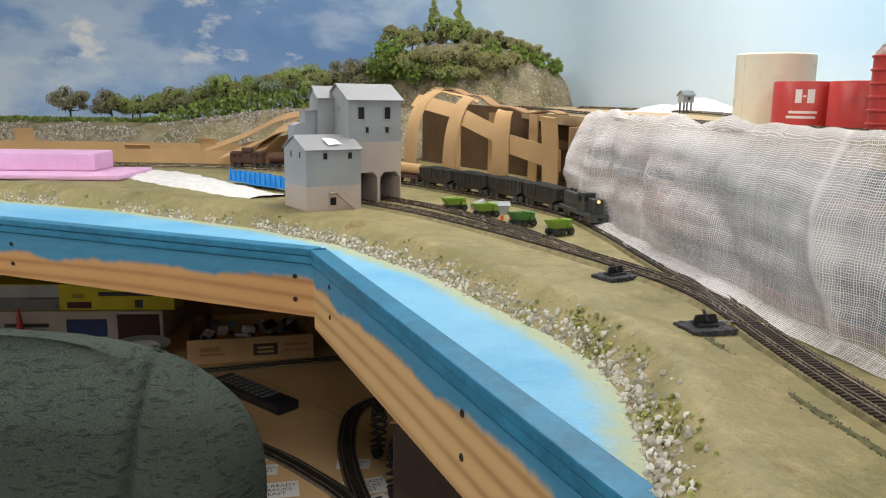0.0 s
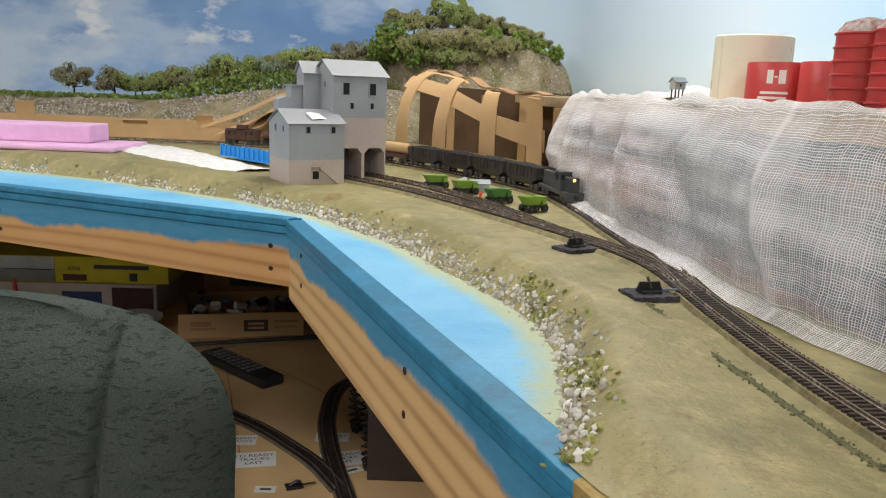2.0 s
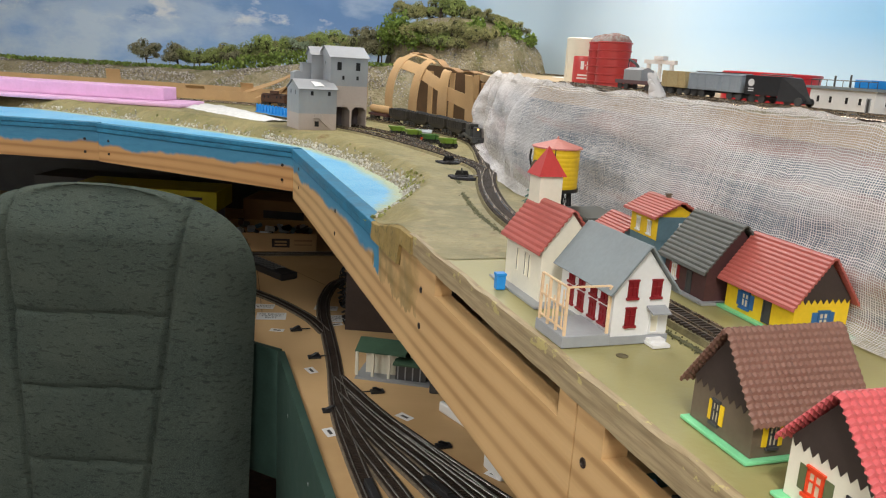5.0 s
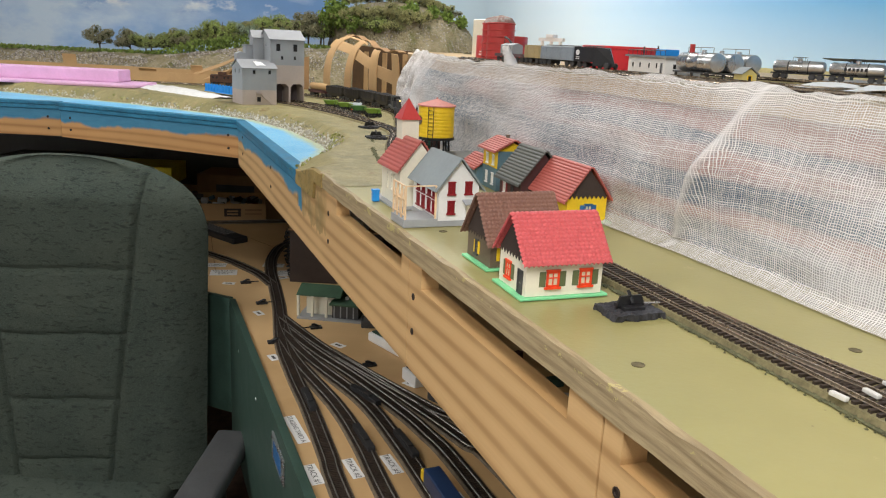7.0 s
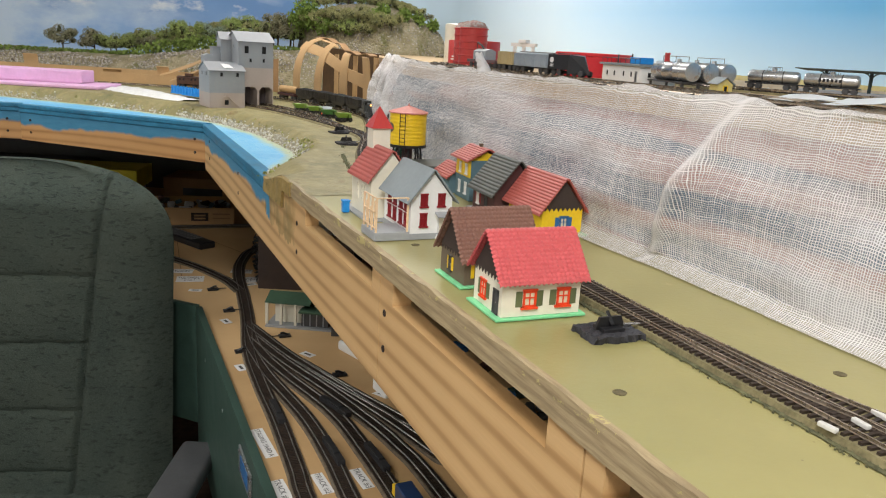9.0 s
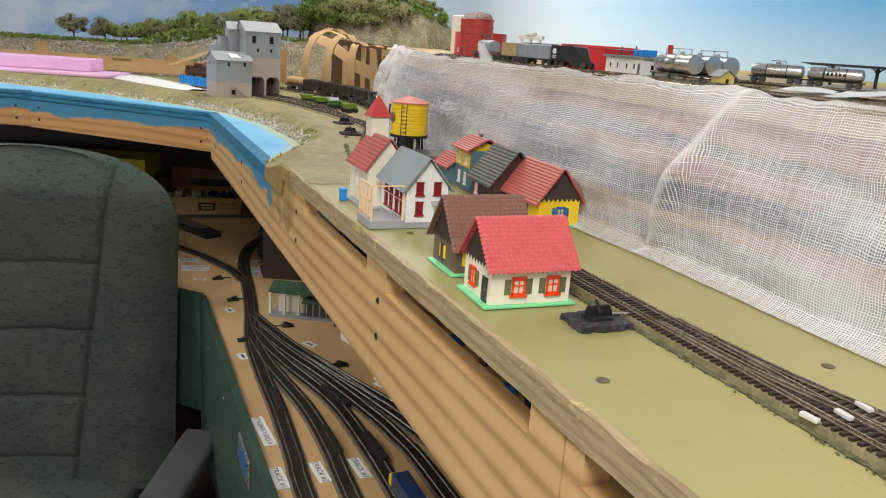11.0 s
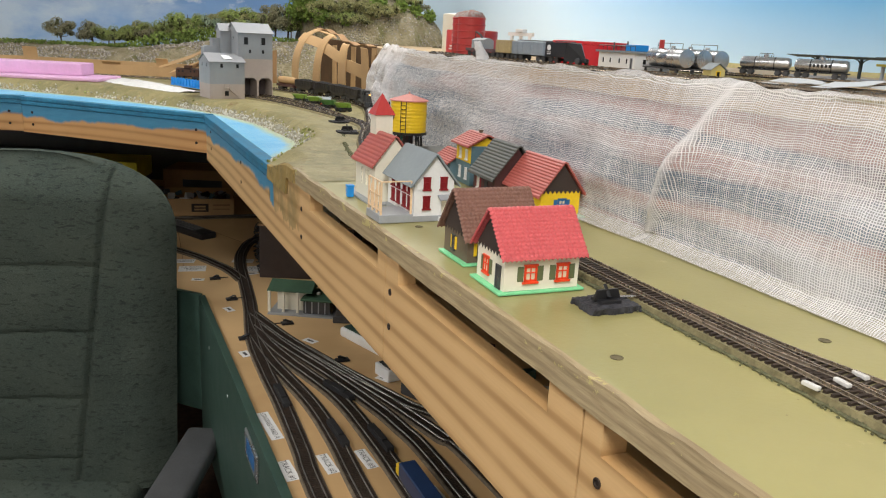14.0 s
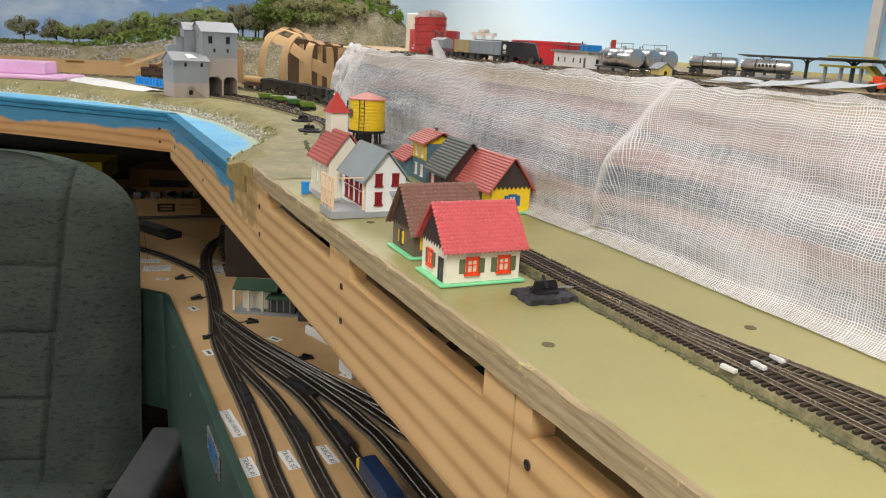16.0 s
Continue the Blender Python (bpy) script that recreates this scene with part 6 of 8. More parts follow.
def hopper(m):
    c = thing("hopper_car", m, "weathered black coal hopper car in the train", "rail car", "coal train cars")
    L = 0.050
    g = Geo().add([(-L, -0.014, 0.036), (L, -0.014, 0.036), (L, 0.014, 0.036), (-L, 0.014, 0.036), (-L * 0.99, -0.014, 0.018), (L * 0.99, -0.014, 0.018), (L * 0.99, 0.014, 0.018), (-L * 0.99, 0.014, 0.018), (-L * 0.55, -0.011, 0.008), (L * 0.55, -0.011, 0.008), (L * 0.55, 0.011, 0.008), (-L * 0.55, 0.011, 0.008)], [(0, 1, 2, 3), (0, 4, 5, 1), (1, 5, 6, 2), (2, 6, 7, 3), (3, 7, 4, 0), (4, 8, 9, 5), (5, 9, 10, 6), (6, 10, 11, 7), (7, 11, 8, 4), (8, 11, 10, 9)])
    part("body", g, M_HOPPER, c)
    for k in range(9):
        x = -L + 0.004 + k * (2 * L - 0.008) / 8
        for sg in (-1, 1):
            part("side_rib", Geo().box(x - 0.0007, x + 0.0007, sg * 0.0147 - 0.0007, sg * 0.0147 + 0.0007, 0.018, 0.0362), M_HOPPER, c)
    part("load", Geo().sheet(lambda u, v: ((u - 0.5) * 1.9 * L, (v - 0.5) * 0.026, 0.0365 + 0.004 * math.sin(3.14 * u) * math.sin(3.14 * v) + 0.0015 * noise.noise(Vector((u * 14, v * 6, 0)))), 24, 8), M_COAL, c, "black coal load")
    part("underframe", Geo().box(-L - 0.003, L + 0.003, -0.003, 0.003, 0.009, 0.013), M_BLACK, c)
    bogies(c, 0.036)
    return c


nose = on_main(0.10)
loco = thing("locomotive", car_pose(nose, 0.125), "dark grey weathered diesel switcher locomotive with lit headlight", "locomotive")
M_LOCO = paint("weathered_loco", (0.055, 0.058, 0.06), 0.5, 0.35, 50, 300, 0.2, dirt=(0.13, 0.11, 0.09), dirt_at=0.6)
part("frame", Geo().box(-0.062, 0.062, -0.0145, 0.0145, 0.009, 0.0145), M_LOCO, loco, bevel=0.0006)
part("long_hood", Geo().box(-0.055, 0.012, -0.009, 0.009, 0.0145, 0.037), M_LOCO, loco, bevel=0.0015)
part("cab", Geo().box(0.012, 0.036, -0.0145, 0.0145, 0.0145, 0.041), M_LOCO, loco, bevel=0.0012)
part("cab_roof", Geo().box(0.010, 0.038, -0.0155, 0.0155, 0.041, 0.0428), M_LOCO, loco, bevel=0.0007)
part("short_hood", Geo().box(0.036, 0.057, -0.008, 0.008, 0.0145, 0.036), M_LOCO, loco, bevel=0.0015)
for y in (-0.0095, 0.0095):
    part("cab_window", Geo().box(0.0355, 0.0366, y - 0.003, y + 0.003, 0.031, 0.038), M_GLASSBLACK, loco)
for sg in (-1, 1):
    part("side_window", Geo().box(0.018, 0.030, sg * 0.0147 - 0.0004, sg * 0.0147 + 0.0004, 0.030, 0.038), M_GLASSBLACK, loco)
    part("handrail", Geo().tube([(-0.058, sg * 0.0135, 0.0145), (-0.058, sg * 0.0135, 0.025), (0.010, sg * 0.0135, 0.025)], 0.0004, 5), M_LOCO, loco)
    part("front_rail", Geo().tube([(0.061, sg * 0.012, 0.0145), (0.061, sg * 0.012, 0.025), (0.061, sg * 0.004, 0.025)], 0.0004, 5), M_LOCO, loco)
for x in (-0.045, -0.03, -0.012):
    part("stack", Geo().lathe([(0.003, 0.036), (0.0026, 0.041)], 10, pose(x, 0, 0)), M_BLACK, loco)
part("pilot", Geo().box(0.060, 0.064, -0.013, 0.013, 0.003, 0.012), M_LOCO, loco)
part("coupler", Geo().box(0.064, 0.070, -0.002, 0.002, 0.007, 0.011), M_BLACK, loco)
glow = Nodes("headlight_glow")
glow.b.inputs["Emission Color"].default_value, glow.b.inputs["Emission Strength"].default_value = (1, 0.5, 0.12, 1), 2.2
M_HEAD = glow.done((1, 0.7, 0.3))
part("headlight", Geo().lathe([(0.0022, 0), (0.0022, 0.001)], 12), M_HEAD, loco, "glowing amber headlight", m=pose(0.0572, 0, 0.0325, 0, 90))
bogies(loco, 0.040)
i = nose - int(0.136 / 0.002)
for k in range(4):
    hopper(car_pose(i, 0.10))
    i -= int(0.109 / 0.002)


def boxy_car(m, L, h, material, label, group="coal train cars", roof=True, cat="rail car", cupola=False):
    c = thing("freight_car", m, label, cat, group)
    part("body", Geo().box(-L, L, -0.0145, 0.0145, 0.0105, h), material, c, bevel=0.0005)
    if roof:
        part("roof", Geo().prism([(-0.0155, h), (0.0155, h), (0, h + 0.003)], -L - 0.001, L + 0.001, Matrix.Rotation(radians(90), 4, "Y") @ Matrix.Rotation(radians(90), 4, "Z")), material, c)
        part("roofwalk", Geo().box(-L, L, -0.003, 0.003, h + 0.003, h + 0.004), M_DARK, c)
    for sg in (-1, 1):
        part("side_door", Geo().box(-0.011, 0.011, sg * 0.0149 - 0.0005, sg * 0.0149 + 0.0005, 0.012, h - 0.002), material, c)
        for k in range(7):
            x = -L + 0.003 + k * (2 * L - 0.006) / 6
            if abs(x) > 0.012:
                part("side_rib", Geo().box(x - 0.0005, x + 0.0005, sg * 0.0148 - 0.0004, sg * 0.0148 + 0.0004, 0.011, h - 0.001), material, c)
    part("underframe", Geo().box(-L - 0.003, L + 0.003, -0.003, 0.003, 0.0075, 0.0105), M_BLACK, c)
    bogies(c, L * 0.7)
    if cupola:
        part("cupola", Geo().box(-0.012, 0.012, -0.010, 0.010, h + 0.003, h + 0.013), material, c, bevel=0.0006)
        for x in (-0.028, -0.014, 0.014, 0.028):
            for sg in (-1, 1):
                part("window", Geo().box(x - 0.003, x + 0.003, sg * 0.0152 - 0.0003, sg * 0.0152 + 0.0003, 0.024, 0.031), M_GLASSBLACK, c)
    return c


def flat_load_car(m):
    c = thing("log_car", m, "brown flat car carrying a tan round load", "rail car", "coal train cars")
    part("deck", Geo().box(-0.05, 0.05, -0.0145, 0.0145, 0.0105, 0.018), M_MAROON, c)
    part("load", Geo().lathe([(0.011, -0.05), (0.0115, 0), (0.011, 0.05)], 16, pose(0, 0, 0.029, 0, 90)), M_CARD, c, "tan cylindrical load", smooth=True)
    bogies(c, 0.035)
flat_load_car(car_pose(i, 0.10))
M_BOXBROWN = paint("boxcar_brown", (0.075, 0.035, 0.022), 0.6, 0.3, 40, 300, dirt=(0.14, 0.09, 0.06))
boxy_car(pose(-0.475, 1.950, TOP + 0.0081, 0, 0, -5), 0.040, 0.034, M_BOXBROWN, "brown caboose standing on the far track", "far track cars", cupola=True)
tc = thing("tank_car", pose(-0.375, 1.923, TOP + 0.0081, 0, 0, -20), "dark brown tank car standing on the far track", "rail car", "far track cars")
part("tank", Geo().lathe([(0.006, -0.045), (0.0125, -0.043), (0.0125, 0.043), (0.006, 0.045)], 18, pose(0, 0, 0.024, 0, 90)), M_BOXBROWN, tc, smooth=True)
part("frame", Geo().box(-0.047, 0.047, -0.011, 0.011, 0.0085, 0.012), M_BLACK, tc)
bogies(tc, 0.033)

# ---- dump trucks and small scenery by the siding ----
def dump_truck(m, label, material):
    t = thing("dump_truck", m, label, "truck", "dump trucks")
    g = Geo().add([(-0.022, -0.010, 0.022), (0.008, -0.010, 0.021), (0.008, 0.010, 0.021), (-0.022, 0.010, 0.022), (-0.014, -0.007, 0.010), (0.006, -0.007, 0.010), (0.006, 0.007, 0.010), (-0.014, 0.007, 0.010), (-0.020, -0.0085, 0.021), (0.006, -0.0085, 0.0195), (0.006, 0.0085, 0.0195), (-0.020, 0.0085, 0.021), (-0.012, -0.006, 0.0125), (0.005, -0.006, 0.0125), (0.005, 0.006, 0.0125), (-0.012, 0.006, 0.0125)], [(0, 1, 5, 4), (1, 2, 6, 5), (2, 3, 7, 6), (3, 0, 4, 7), (4, 5, 6, 7), (0, 8, 9, 1), (1, 9, 10, 2), (2, 10, 11, 3), (3, 11, 8, 0), (8, 12, 13, 9), (9, 13, 14, 10), (10, 14, 15, 11), (11, 15, 12, 8), (12, 15, 14, 13)])
    part("dump_bed", g, material, t)
    part("bed_lip", Geo().box(0.006, 0.018, -0.008, 0.008, 0.0205, 0.0215), material, t)
    part("cab", Geo().box(0.010, 0.018, -0.007, 0.002, 0.010, 0.019), material, t, bevel=0.0008)
    part("cab_glass", Geo().box(0.0175, 0.0184, -0.006, 0.001, 0.0145, 0.018), M_GLASSBLACK, t)
    part("hood", Geo().box(0.010, 0.020, -0.008, 0.008, 0.006, 0.0125), material, t, bevel=0.0008)
    part("chassis", Geo().box(-0.016, 0.018, -0.005, 0.005, 0.005, 0.010), M_BLACK, t)
    for x in (-0.013, -0.003, 0.014):
        for y in (-0.008, 0.008):
            wh = part("wheel", Geo().lathe([(0.002, -0.0028), (0.0052, -0.0026), (0.0055, 0), (0.0052, 0.0026), (0.002, 0.0028)], 16, pose(x, y, 0.0054, 90)), M_BLACK, t, smooth=True)
            part("hub", Geo().lathe([(0.002, -0.0031), (0.002, 0.0031)], 10, pose(x, y, 0.0054, 90)), M_DARK, wh)
    return t
M_CARGREEN2 = paint("truck_dark_green", (0.07, 0.20, 0.05), 0.45, 0.15)
for (s, d), a, mm, lb in zip(((-0.140, 0.272), (-0.062, 0.292), (0.037, 0.303), (0.117, 0.318)), (-75, -72, -68, -62), (M_CARGREEN, M_CARGREEN, M_CARGREEN2, M_CARGREEN), ("lime green toy dump truck by the siding",) * 2 + ("darker green toy dump truck by the siding", "lime green toy dump truck by the siding")):
    dump_truck(at(s, d, TOP + 0.0005, a + 62 + 15), lb, mm)
sh = thing("tool_shed", at(-0.085, 0.327, TOP, -20), "small grey tool shed behind the dump trucks", "shed")
part("body", gable_block(-0.015, 0.015, -0.009, 0.009, 0, 0.014, 0.018, "x"), M_GREY, sh)
for g in roof_pair(-0.015, 0.015, -0.009, 0.009, 0.014, 0.019, 0.001, 0.002):
    part("roof", g, M_ROOFGREY, sh)
solid("storage_drum", Geo().lathe([(0.006, -0.012), (0.007, -0.011), (0.007, 0.011), (0.006, 0.012)], 16), M_GREY, "grey storage drum lying behind the trucks", "drum", at(-0.145, 0.318, TOP + 0.0075) @ pose(0, 0, 0, 0, 70), smooth=True)
M_DRUM = paint("orange_drum", (0.75, 0.09, 0.02), 0.5)
for k, (s, d) in enumerate(((-0.022, 0.300), (-0.012, 0.310), (-0.004, 0.322), (-0.016, 0.322))):
    solid("fuel_drum", Geo().lathe([(0.0024, 0), (0.0026, 0.002), (0.0024, 0.004), (0.0026, 0.006), (0.0024, 0.008)], 12), M_DRUM, "small orange drum beside the dump trucks", "drum", at(s, d, TOP + 0.0005), "orange drums", smooth=True)

pt = thing("pine_tree", at(0.776, 0.223, TOP), "small dark green plastic pine tree by the cloth", "tree")
part("trunk", Geo().tube([(0, 0, 0), (0.001, 0, 0.05)], 0.0017, 6, 0.0006), M_BARK, pt)
M_PINEG = paint("pine_plastic", (0.015, 0.10, 0.065), 0.55, 0.35, 60, 300)
for k in range(6):
    r, z = 0.0155 - 0.0022 * k, 0.005 + 0.0075 * k
    g = Geo()
    for q in range(9):
        a = 6.283 * q / 9 + k * 0.4
        c, s_ = math.cos(a), math.sin(a)
        ln = r * random.uniform(0.85, 1.1)
        g.add([(0.001 * c, 0.001 * s_, z + 0.007), (ln * c - 0.004 * s_, ln * s_ + 0.004 * c, z + 0.001), (ln * 1.15 * c, ln * 1.15 * s_, z - 0.001), (ln * c + 0.004 * s_, ln * s_ - 0.004 * c, z + 0.001)], [(0, 1, 2, 3)])
    part("branch_tier", g, M_PINEG, pt)

# ---- upper yard ----
def world_at(x, y, z=UPPER, turn=0.0):
    return pose(x, y, z, 0, 0, turn)


tank = thing("storage_tank", world_at(0.462, 1.125), "tall ivory plastic storage tank cut from pipe", "storage tank")
part("shell", Geo().lathe([(0.051, 0), (0.051, 0.0925), (0.048, 0.0945), (0.048, 0.090)], 48), M_IVORY, tank, smooth=True)
part("lid", Geo().lathe([(0.0485, 0.090), (0.0485, 0.0925), (0.01, 0.0935)], 48), M_IVORY, tank, smooth=True)
for k in range(2):
    a = radians(200 + 130 * k)
    part("seam", Geo().box(-0.0006, 0.0006, -0.0006, 0.0006, 0, 0.09), M_IVORY, tank, m=pose(0.051 * math.cos(a), 0.051 * math.sin(a), 0))


def red_tank(m, label, mark):
    t = thing("red_tank", m, label, "storage tank", "red oil tanks")
    part("shell", Geo().lathe([(0.0385, 0), (0.0385, 0.054), (0.0375, 0.0555)], 40), M_RED, t, smooth=True)
    part("top", Geo().lathe([(0.0375, 0.0552), (0.02, 0.0562), (0.001, 0.0565)], 40), M_RED, t, smooth=True)
    if mark:
        for k, (a0, a1, z0, z1) in enumerate(((-10, 1, 0.030, 0.046), (3, 8, 0.037, 0.039), (10, 22, 0.030, 0.046), (-20, 28, 0.0175, 0.0205), (-24, 26, 0.0115, 0.0145))):
            def f(u, v):
                a = radians(238 + (a0 + (a1 - a0) * u))
                return (0.0388 * math.cos(a), 0.0388 * math.sin(a), z0 + (z1 - z0) * v)
            part("marking", Geo().sheet(f, 8, 1, 0.0003), M_WHITE, t, "white painted marking")
    return t
red_tank(world_at(0.459, 1.015), "squat red oil tank with white markings", True)
red_tank(world_at(0.497, 0.948), "squat plain red oil tank", False)


def silo(x, y):
    t = thing("red_silo", world_at(x, y), "tall ribbed red silo with grey dusted dome", "silo", "red silos")
    prof = [(0.0285, 0)]
    for k in range(6):
        z = 0.013 * (k + 1) - 0.003
        prof += [(0.0275, z - 0.003), (0.0275, z), (0.0292, z + 0.0006), (0.0292, z + 0.0022), (0.0275, z + 0.0028)]
    part("shell", Geo().lathe(prof + [(0.0275, 0.076)], 40), M_RED, t, smooth=True)
    part("dome", Geo().lathe([(0.0278, 0.0755), (0.026, 0.081), (0.020, 0.087), (0.011, 0.0905), (0.001, 0.092)], 40), M_DOME, t, "grey weathered dome", smooth=True)
    for k in range(16):
        a = 6.283 * k / 16
        part("dome_rib", Geo().tube([(0.0277 * math.cos(a), 0.0277 * math.sin(a), 0.076), (0.0205 * math.cos(a), 0.0205 * math.sin(a), 0.0872), (0.003 * math.cos(a), 0.003 * math.sin(a), 0.092)], 0.0005, 4), M_DOME, t)
    return t
M_DOME = paint("dusty_red_dome", (0.30, 0.16, 0.14), 0.7, 0.25, 40, 300, dirt=(0.40, 0.37, 0.34), dirt_at=0.45)
silo(0.467, 0.748)
silo(0.458, 0.806)

hut = thing("stilt_hut", world_at(0.527, 1.745, UPPER, 20), "tiny grey watch hut standing on stilts", "hut")
for x in (-0.009, 0.009):
    for y in (-0.007, 0.007):
        part("stilt", Geo().box(x - 0.0012, x + 0.0012, y - 0.0012, y + 0.0012, 0, 0.026), M_DARK, hut)
part("cabin", gable_block(-0.013, 0.013, -0.010, 0.010, 0.024, 0.040, 0.046, "x"), M_GREY, hut)
for g in roof_pair(-0.013, 0.013, -0.010, 0.010, 0.040, 0.048, 0.001, 0.003):
    part("roof", g, M_ROOFGREY, hut)
opening(hut, 0.0, -0.010, 0.029, 0.006, 0.008, "-y", M_GREY, M_GLASSBLACK)
for x, y, r, h in ((0.60, 1.86, 0.10, 0.035), (0.70, 1.80, 0.08, 0.04), (0.53, 1.93, 0.09, 0.018)):
    solid("plaster_mound", Geo().sheet(lambda u, v: (r * (1 - v) * math.cos(6.283 * u) * 1.2, r * (1 - v) * math.sin(6.283 * u) * 0.7, h * smooth(0, 1, v) + noise.noise(Vector((u * 6, v * 6, r * 50))) * 0.006 * v * (1 - v) * 4), 32, 12), M_PLASTER, "white plaster mound on the upper deck", "plaster", world_at(x, y), "plaster mounds", smooth=True)
solid("deck_foam", Geo().box(-0.16, 0.16, -0.03, 0.03, 0, 0.01), paint("cream_foam", (0.75, 0.66, 0.42), 0.8, 0.1), "cream coloured foam strip on the upper deck", "foam board", world_at(0.70, 1.95, UPPER, -20), bevel=0.003)

wt = thing("white_gantry", world_at(0.60, 1.06, UPPER, -50), "white unpainted plastic gantry frame", "gantry")
for x in (-0.03, 0.0, 0.03):
    part("column", Geo().box(x - 0.003, x + 0.003, -0.003, 0.003, 0, 0.058), M_WHITE, wt)
part("beam", Geo().box(-0.04, 0.04, -0.004, 0.004, 0.050, 0.058), M_WHITE, wt)
part("machine", Geo().box(-0.012, 0.012, -0.008, 0.008, 0.058, 0.066), M_WHITE, wt, bevel=0.001)

ROWZ = UPPER + 0.0072
M_TANCAR = paint("tan_car", (0.42, 0.33, 0.17), 0.55, 0.15)
M_GREYCAR = paint("blue_grey_car", (0.27, 0.31, 0.35), 0.5, 0.12, dirt=(0.2, 0.18, 0.16))
M_PURPLE = paint("dull_maroon_car", (0.13, 0.075, 0.08), 0.6, 0.2)
YARD = -90 + 1.5
crane = thing("crane_car", at(0.745, 0.388, ROWZ, YARD + 4), "dull maroon crane car with grey boom and hood", "rail car", "yard cars")
part("deck", Geo().box(-0.048, 0.048, -0.014, 0.014, 0.0095, 0.016), M_PURPLE, crane)
part("cab", gable_block(-0.030, 0.012, -0.012, 0.012, 0.016, 0.034, 0.039, "x"), M_GREY, crane)
part("boom", Geo().tube([(0.0, 0, 0.030), (-0.02, 0, 0.046), (-0.035, 0, 0.052)], 0.0022, 6), M_DARK, crane, "dark lattice boom")
part("tackle", Geo().tube([(-0.035, 0, 0.052), (-0.037, 0, 0.030)], 0.0007, 5), M_BLACK, crane)
bogies(crane, 0.033)
boxy_car(at(0.850, 0.381, ROWZ, YARD), 0.026, 0.036, M_TANCAR, "short tan covered car on the yard track", "yard cars", roof=False)
boxy_car(at(0.938, 0.377, ROWZ, YARD), 0.050, 0.034, M_GREYCAR, "blue-grey box car on the yard track", "yard cars")
plow = thing("snow_plow_car", at(1.042, 0.374, ROWZ, YARD), "black snow plow car with wedge blade", "rail car", "yard cars")
part("body", Geo().box(-0.045, 0.012, -0.0145, 0.0145, 0.010, 0.036), M_BLACK, plow, bevel=0.0006)
part("blade", Geo().add([(0.012, -0.0145, 0.036), (0.012, 0.0145, 0.036), (0.012, -0.017, 0.004), (0.012, 0.017, 0.004), (0.048, 0, 0.004), (0.030, 0, 0.034)], [(0, 1, 5), (0, 5, 4, 2), (1, 3, 4, 5), (2, 4, 3), (0, 2, 3, 1)]), M_BLACK, plow)
part("roof_ladder", Geo().tube([(-0.03, 0.006, 0.0375), (0.008, 0.006, 0.0375)], 0.0008, 5).tube([(-0.03, -0.006, 0.0375), (0.008, -0.006, 0.0375)], 0.0008, 5), M_DARK, plow)
emb = part("emblem", Geo().lathe([(0.005, 0), (0.005, 0.0004)], 18), M_WHITE, plow, "round pale emblem", m=pose(-0.034, -0.0147, 0.026, 90))
for z in (0.0145, 0.0175):
    part("marking", Geo().box(-0.038, -0.029, -0.0152, -0.0146, z, z + 0.0014), M_WHITE, plow, "pale marking bar")
bogies(plow, 0.028)

for low_car in [o for o in scene.objects if o.parent is None and o.get("group") == "yard cars"]:
    low_car.scale = (0.95, 0.9, 0.80)
M_BRIGHTRED = paint("bright_red_plastic", (0.60, 0.02, 0.03), 0.35, 0.1)
tub = thing("red_round_tank", pose(0.684, 0.610, UPPER, 0, 0, -38), "wide low bright red round tank on the deck", "storage tank")
part("shell", Geo().lathe([(0.068, 0), (0.068, 0.036), (0.070, 0.0365), (0.070, 0.041), (0.067, 0.042)], 48), M_BRIGHTRED, tub, smooth=True)
part("top", Geo().lathe([(0.0665, 0.0405), (0.04, 0.041), (0.001, 0.0412)], 48), M_BRIGHTRED, tub, smooth=True)
for a0 in (196, 201, 205, 211):
    part("marking", Geo().sheet(lambda u, v: (0.0684 * math.cos(radians(a0 + 3 * u)), 0.0684 * math.sin(radians(a0 + 3 * u)), 0.022 + 0.010 * v), 3, 1, 0.0003), M_WHITE, tub, "white painted marking bar")

office = thing("yard_office", at(1.035, 0.49, UPPER, -4), "white model yard office with flat roof and blue box", "model building")
part("body", Geo().box(-0.030, 0.030, -0.055, 0.045, 0, 0.026), M_WHITE, office)
part("roof", Geo().box(-0.034, 0.034, -0.060, 0.049, 0.026, 0.029), M_ROOFGREY, office)
for y in (-0.035, -0.015, 0.01, 0.03):
    opening(office, -0.030, y, 0.010, 0.007, 0.009, "-x", M_WHITE, M_GLASSBLACK)
for x in (-0.014, 0.012):
    opening(office, x, -0.055, 0.010, 0.008, 0.009, "-y", M_WHITE, M_GLASSBLACK)
opening(office, -0.030, -0.047, 0.001, 0.006, 0.018, "-x", M_GREY, M_DARK, "door")
part("roof_box", Geo().box(-0.016, 0.008, -0.03, -0.006, 0.029, 0.038), M_BLUE, office, "bright blue roof box", bevel=0.0008)
for x, y, h in ((-0.02, 0.02, 0.012), (0.01, 0.03, 0.014), (0.02, -0.045, 0.012)):
    part("vent_pipe", Geo().tube([(x, y, 0.029), (x, y, 0.029 + h)], 0.0012, 6), M_DARK, office)
g = Geo()
for k in range(9):
    g.tube([(-0.033, -0.058 + k * 0.0125, 0.029), (-0.033, -0.058 + k * 0.0125, 0.036)], 0.0004, 4)
g.tube([(-0.033, -0.058, 0.036), (-0.033, 0.042, 0.036)], 0.0005, 4)
part("roof_railing", g, M_DARK, office)

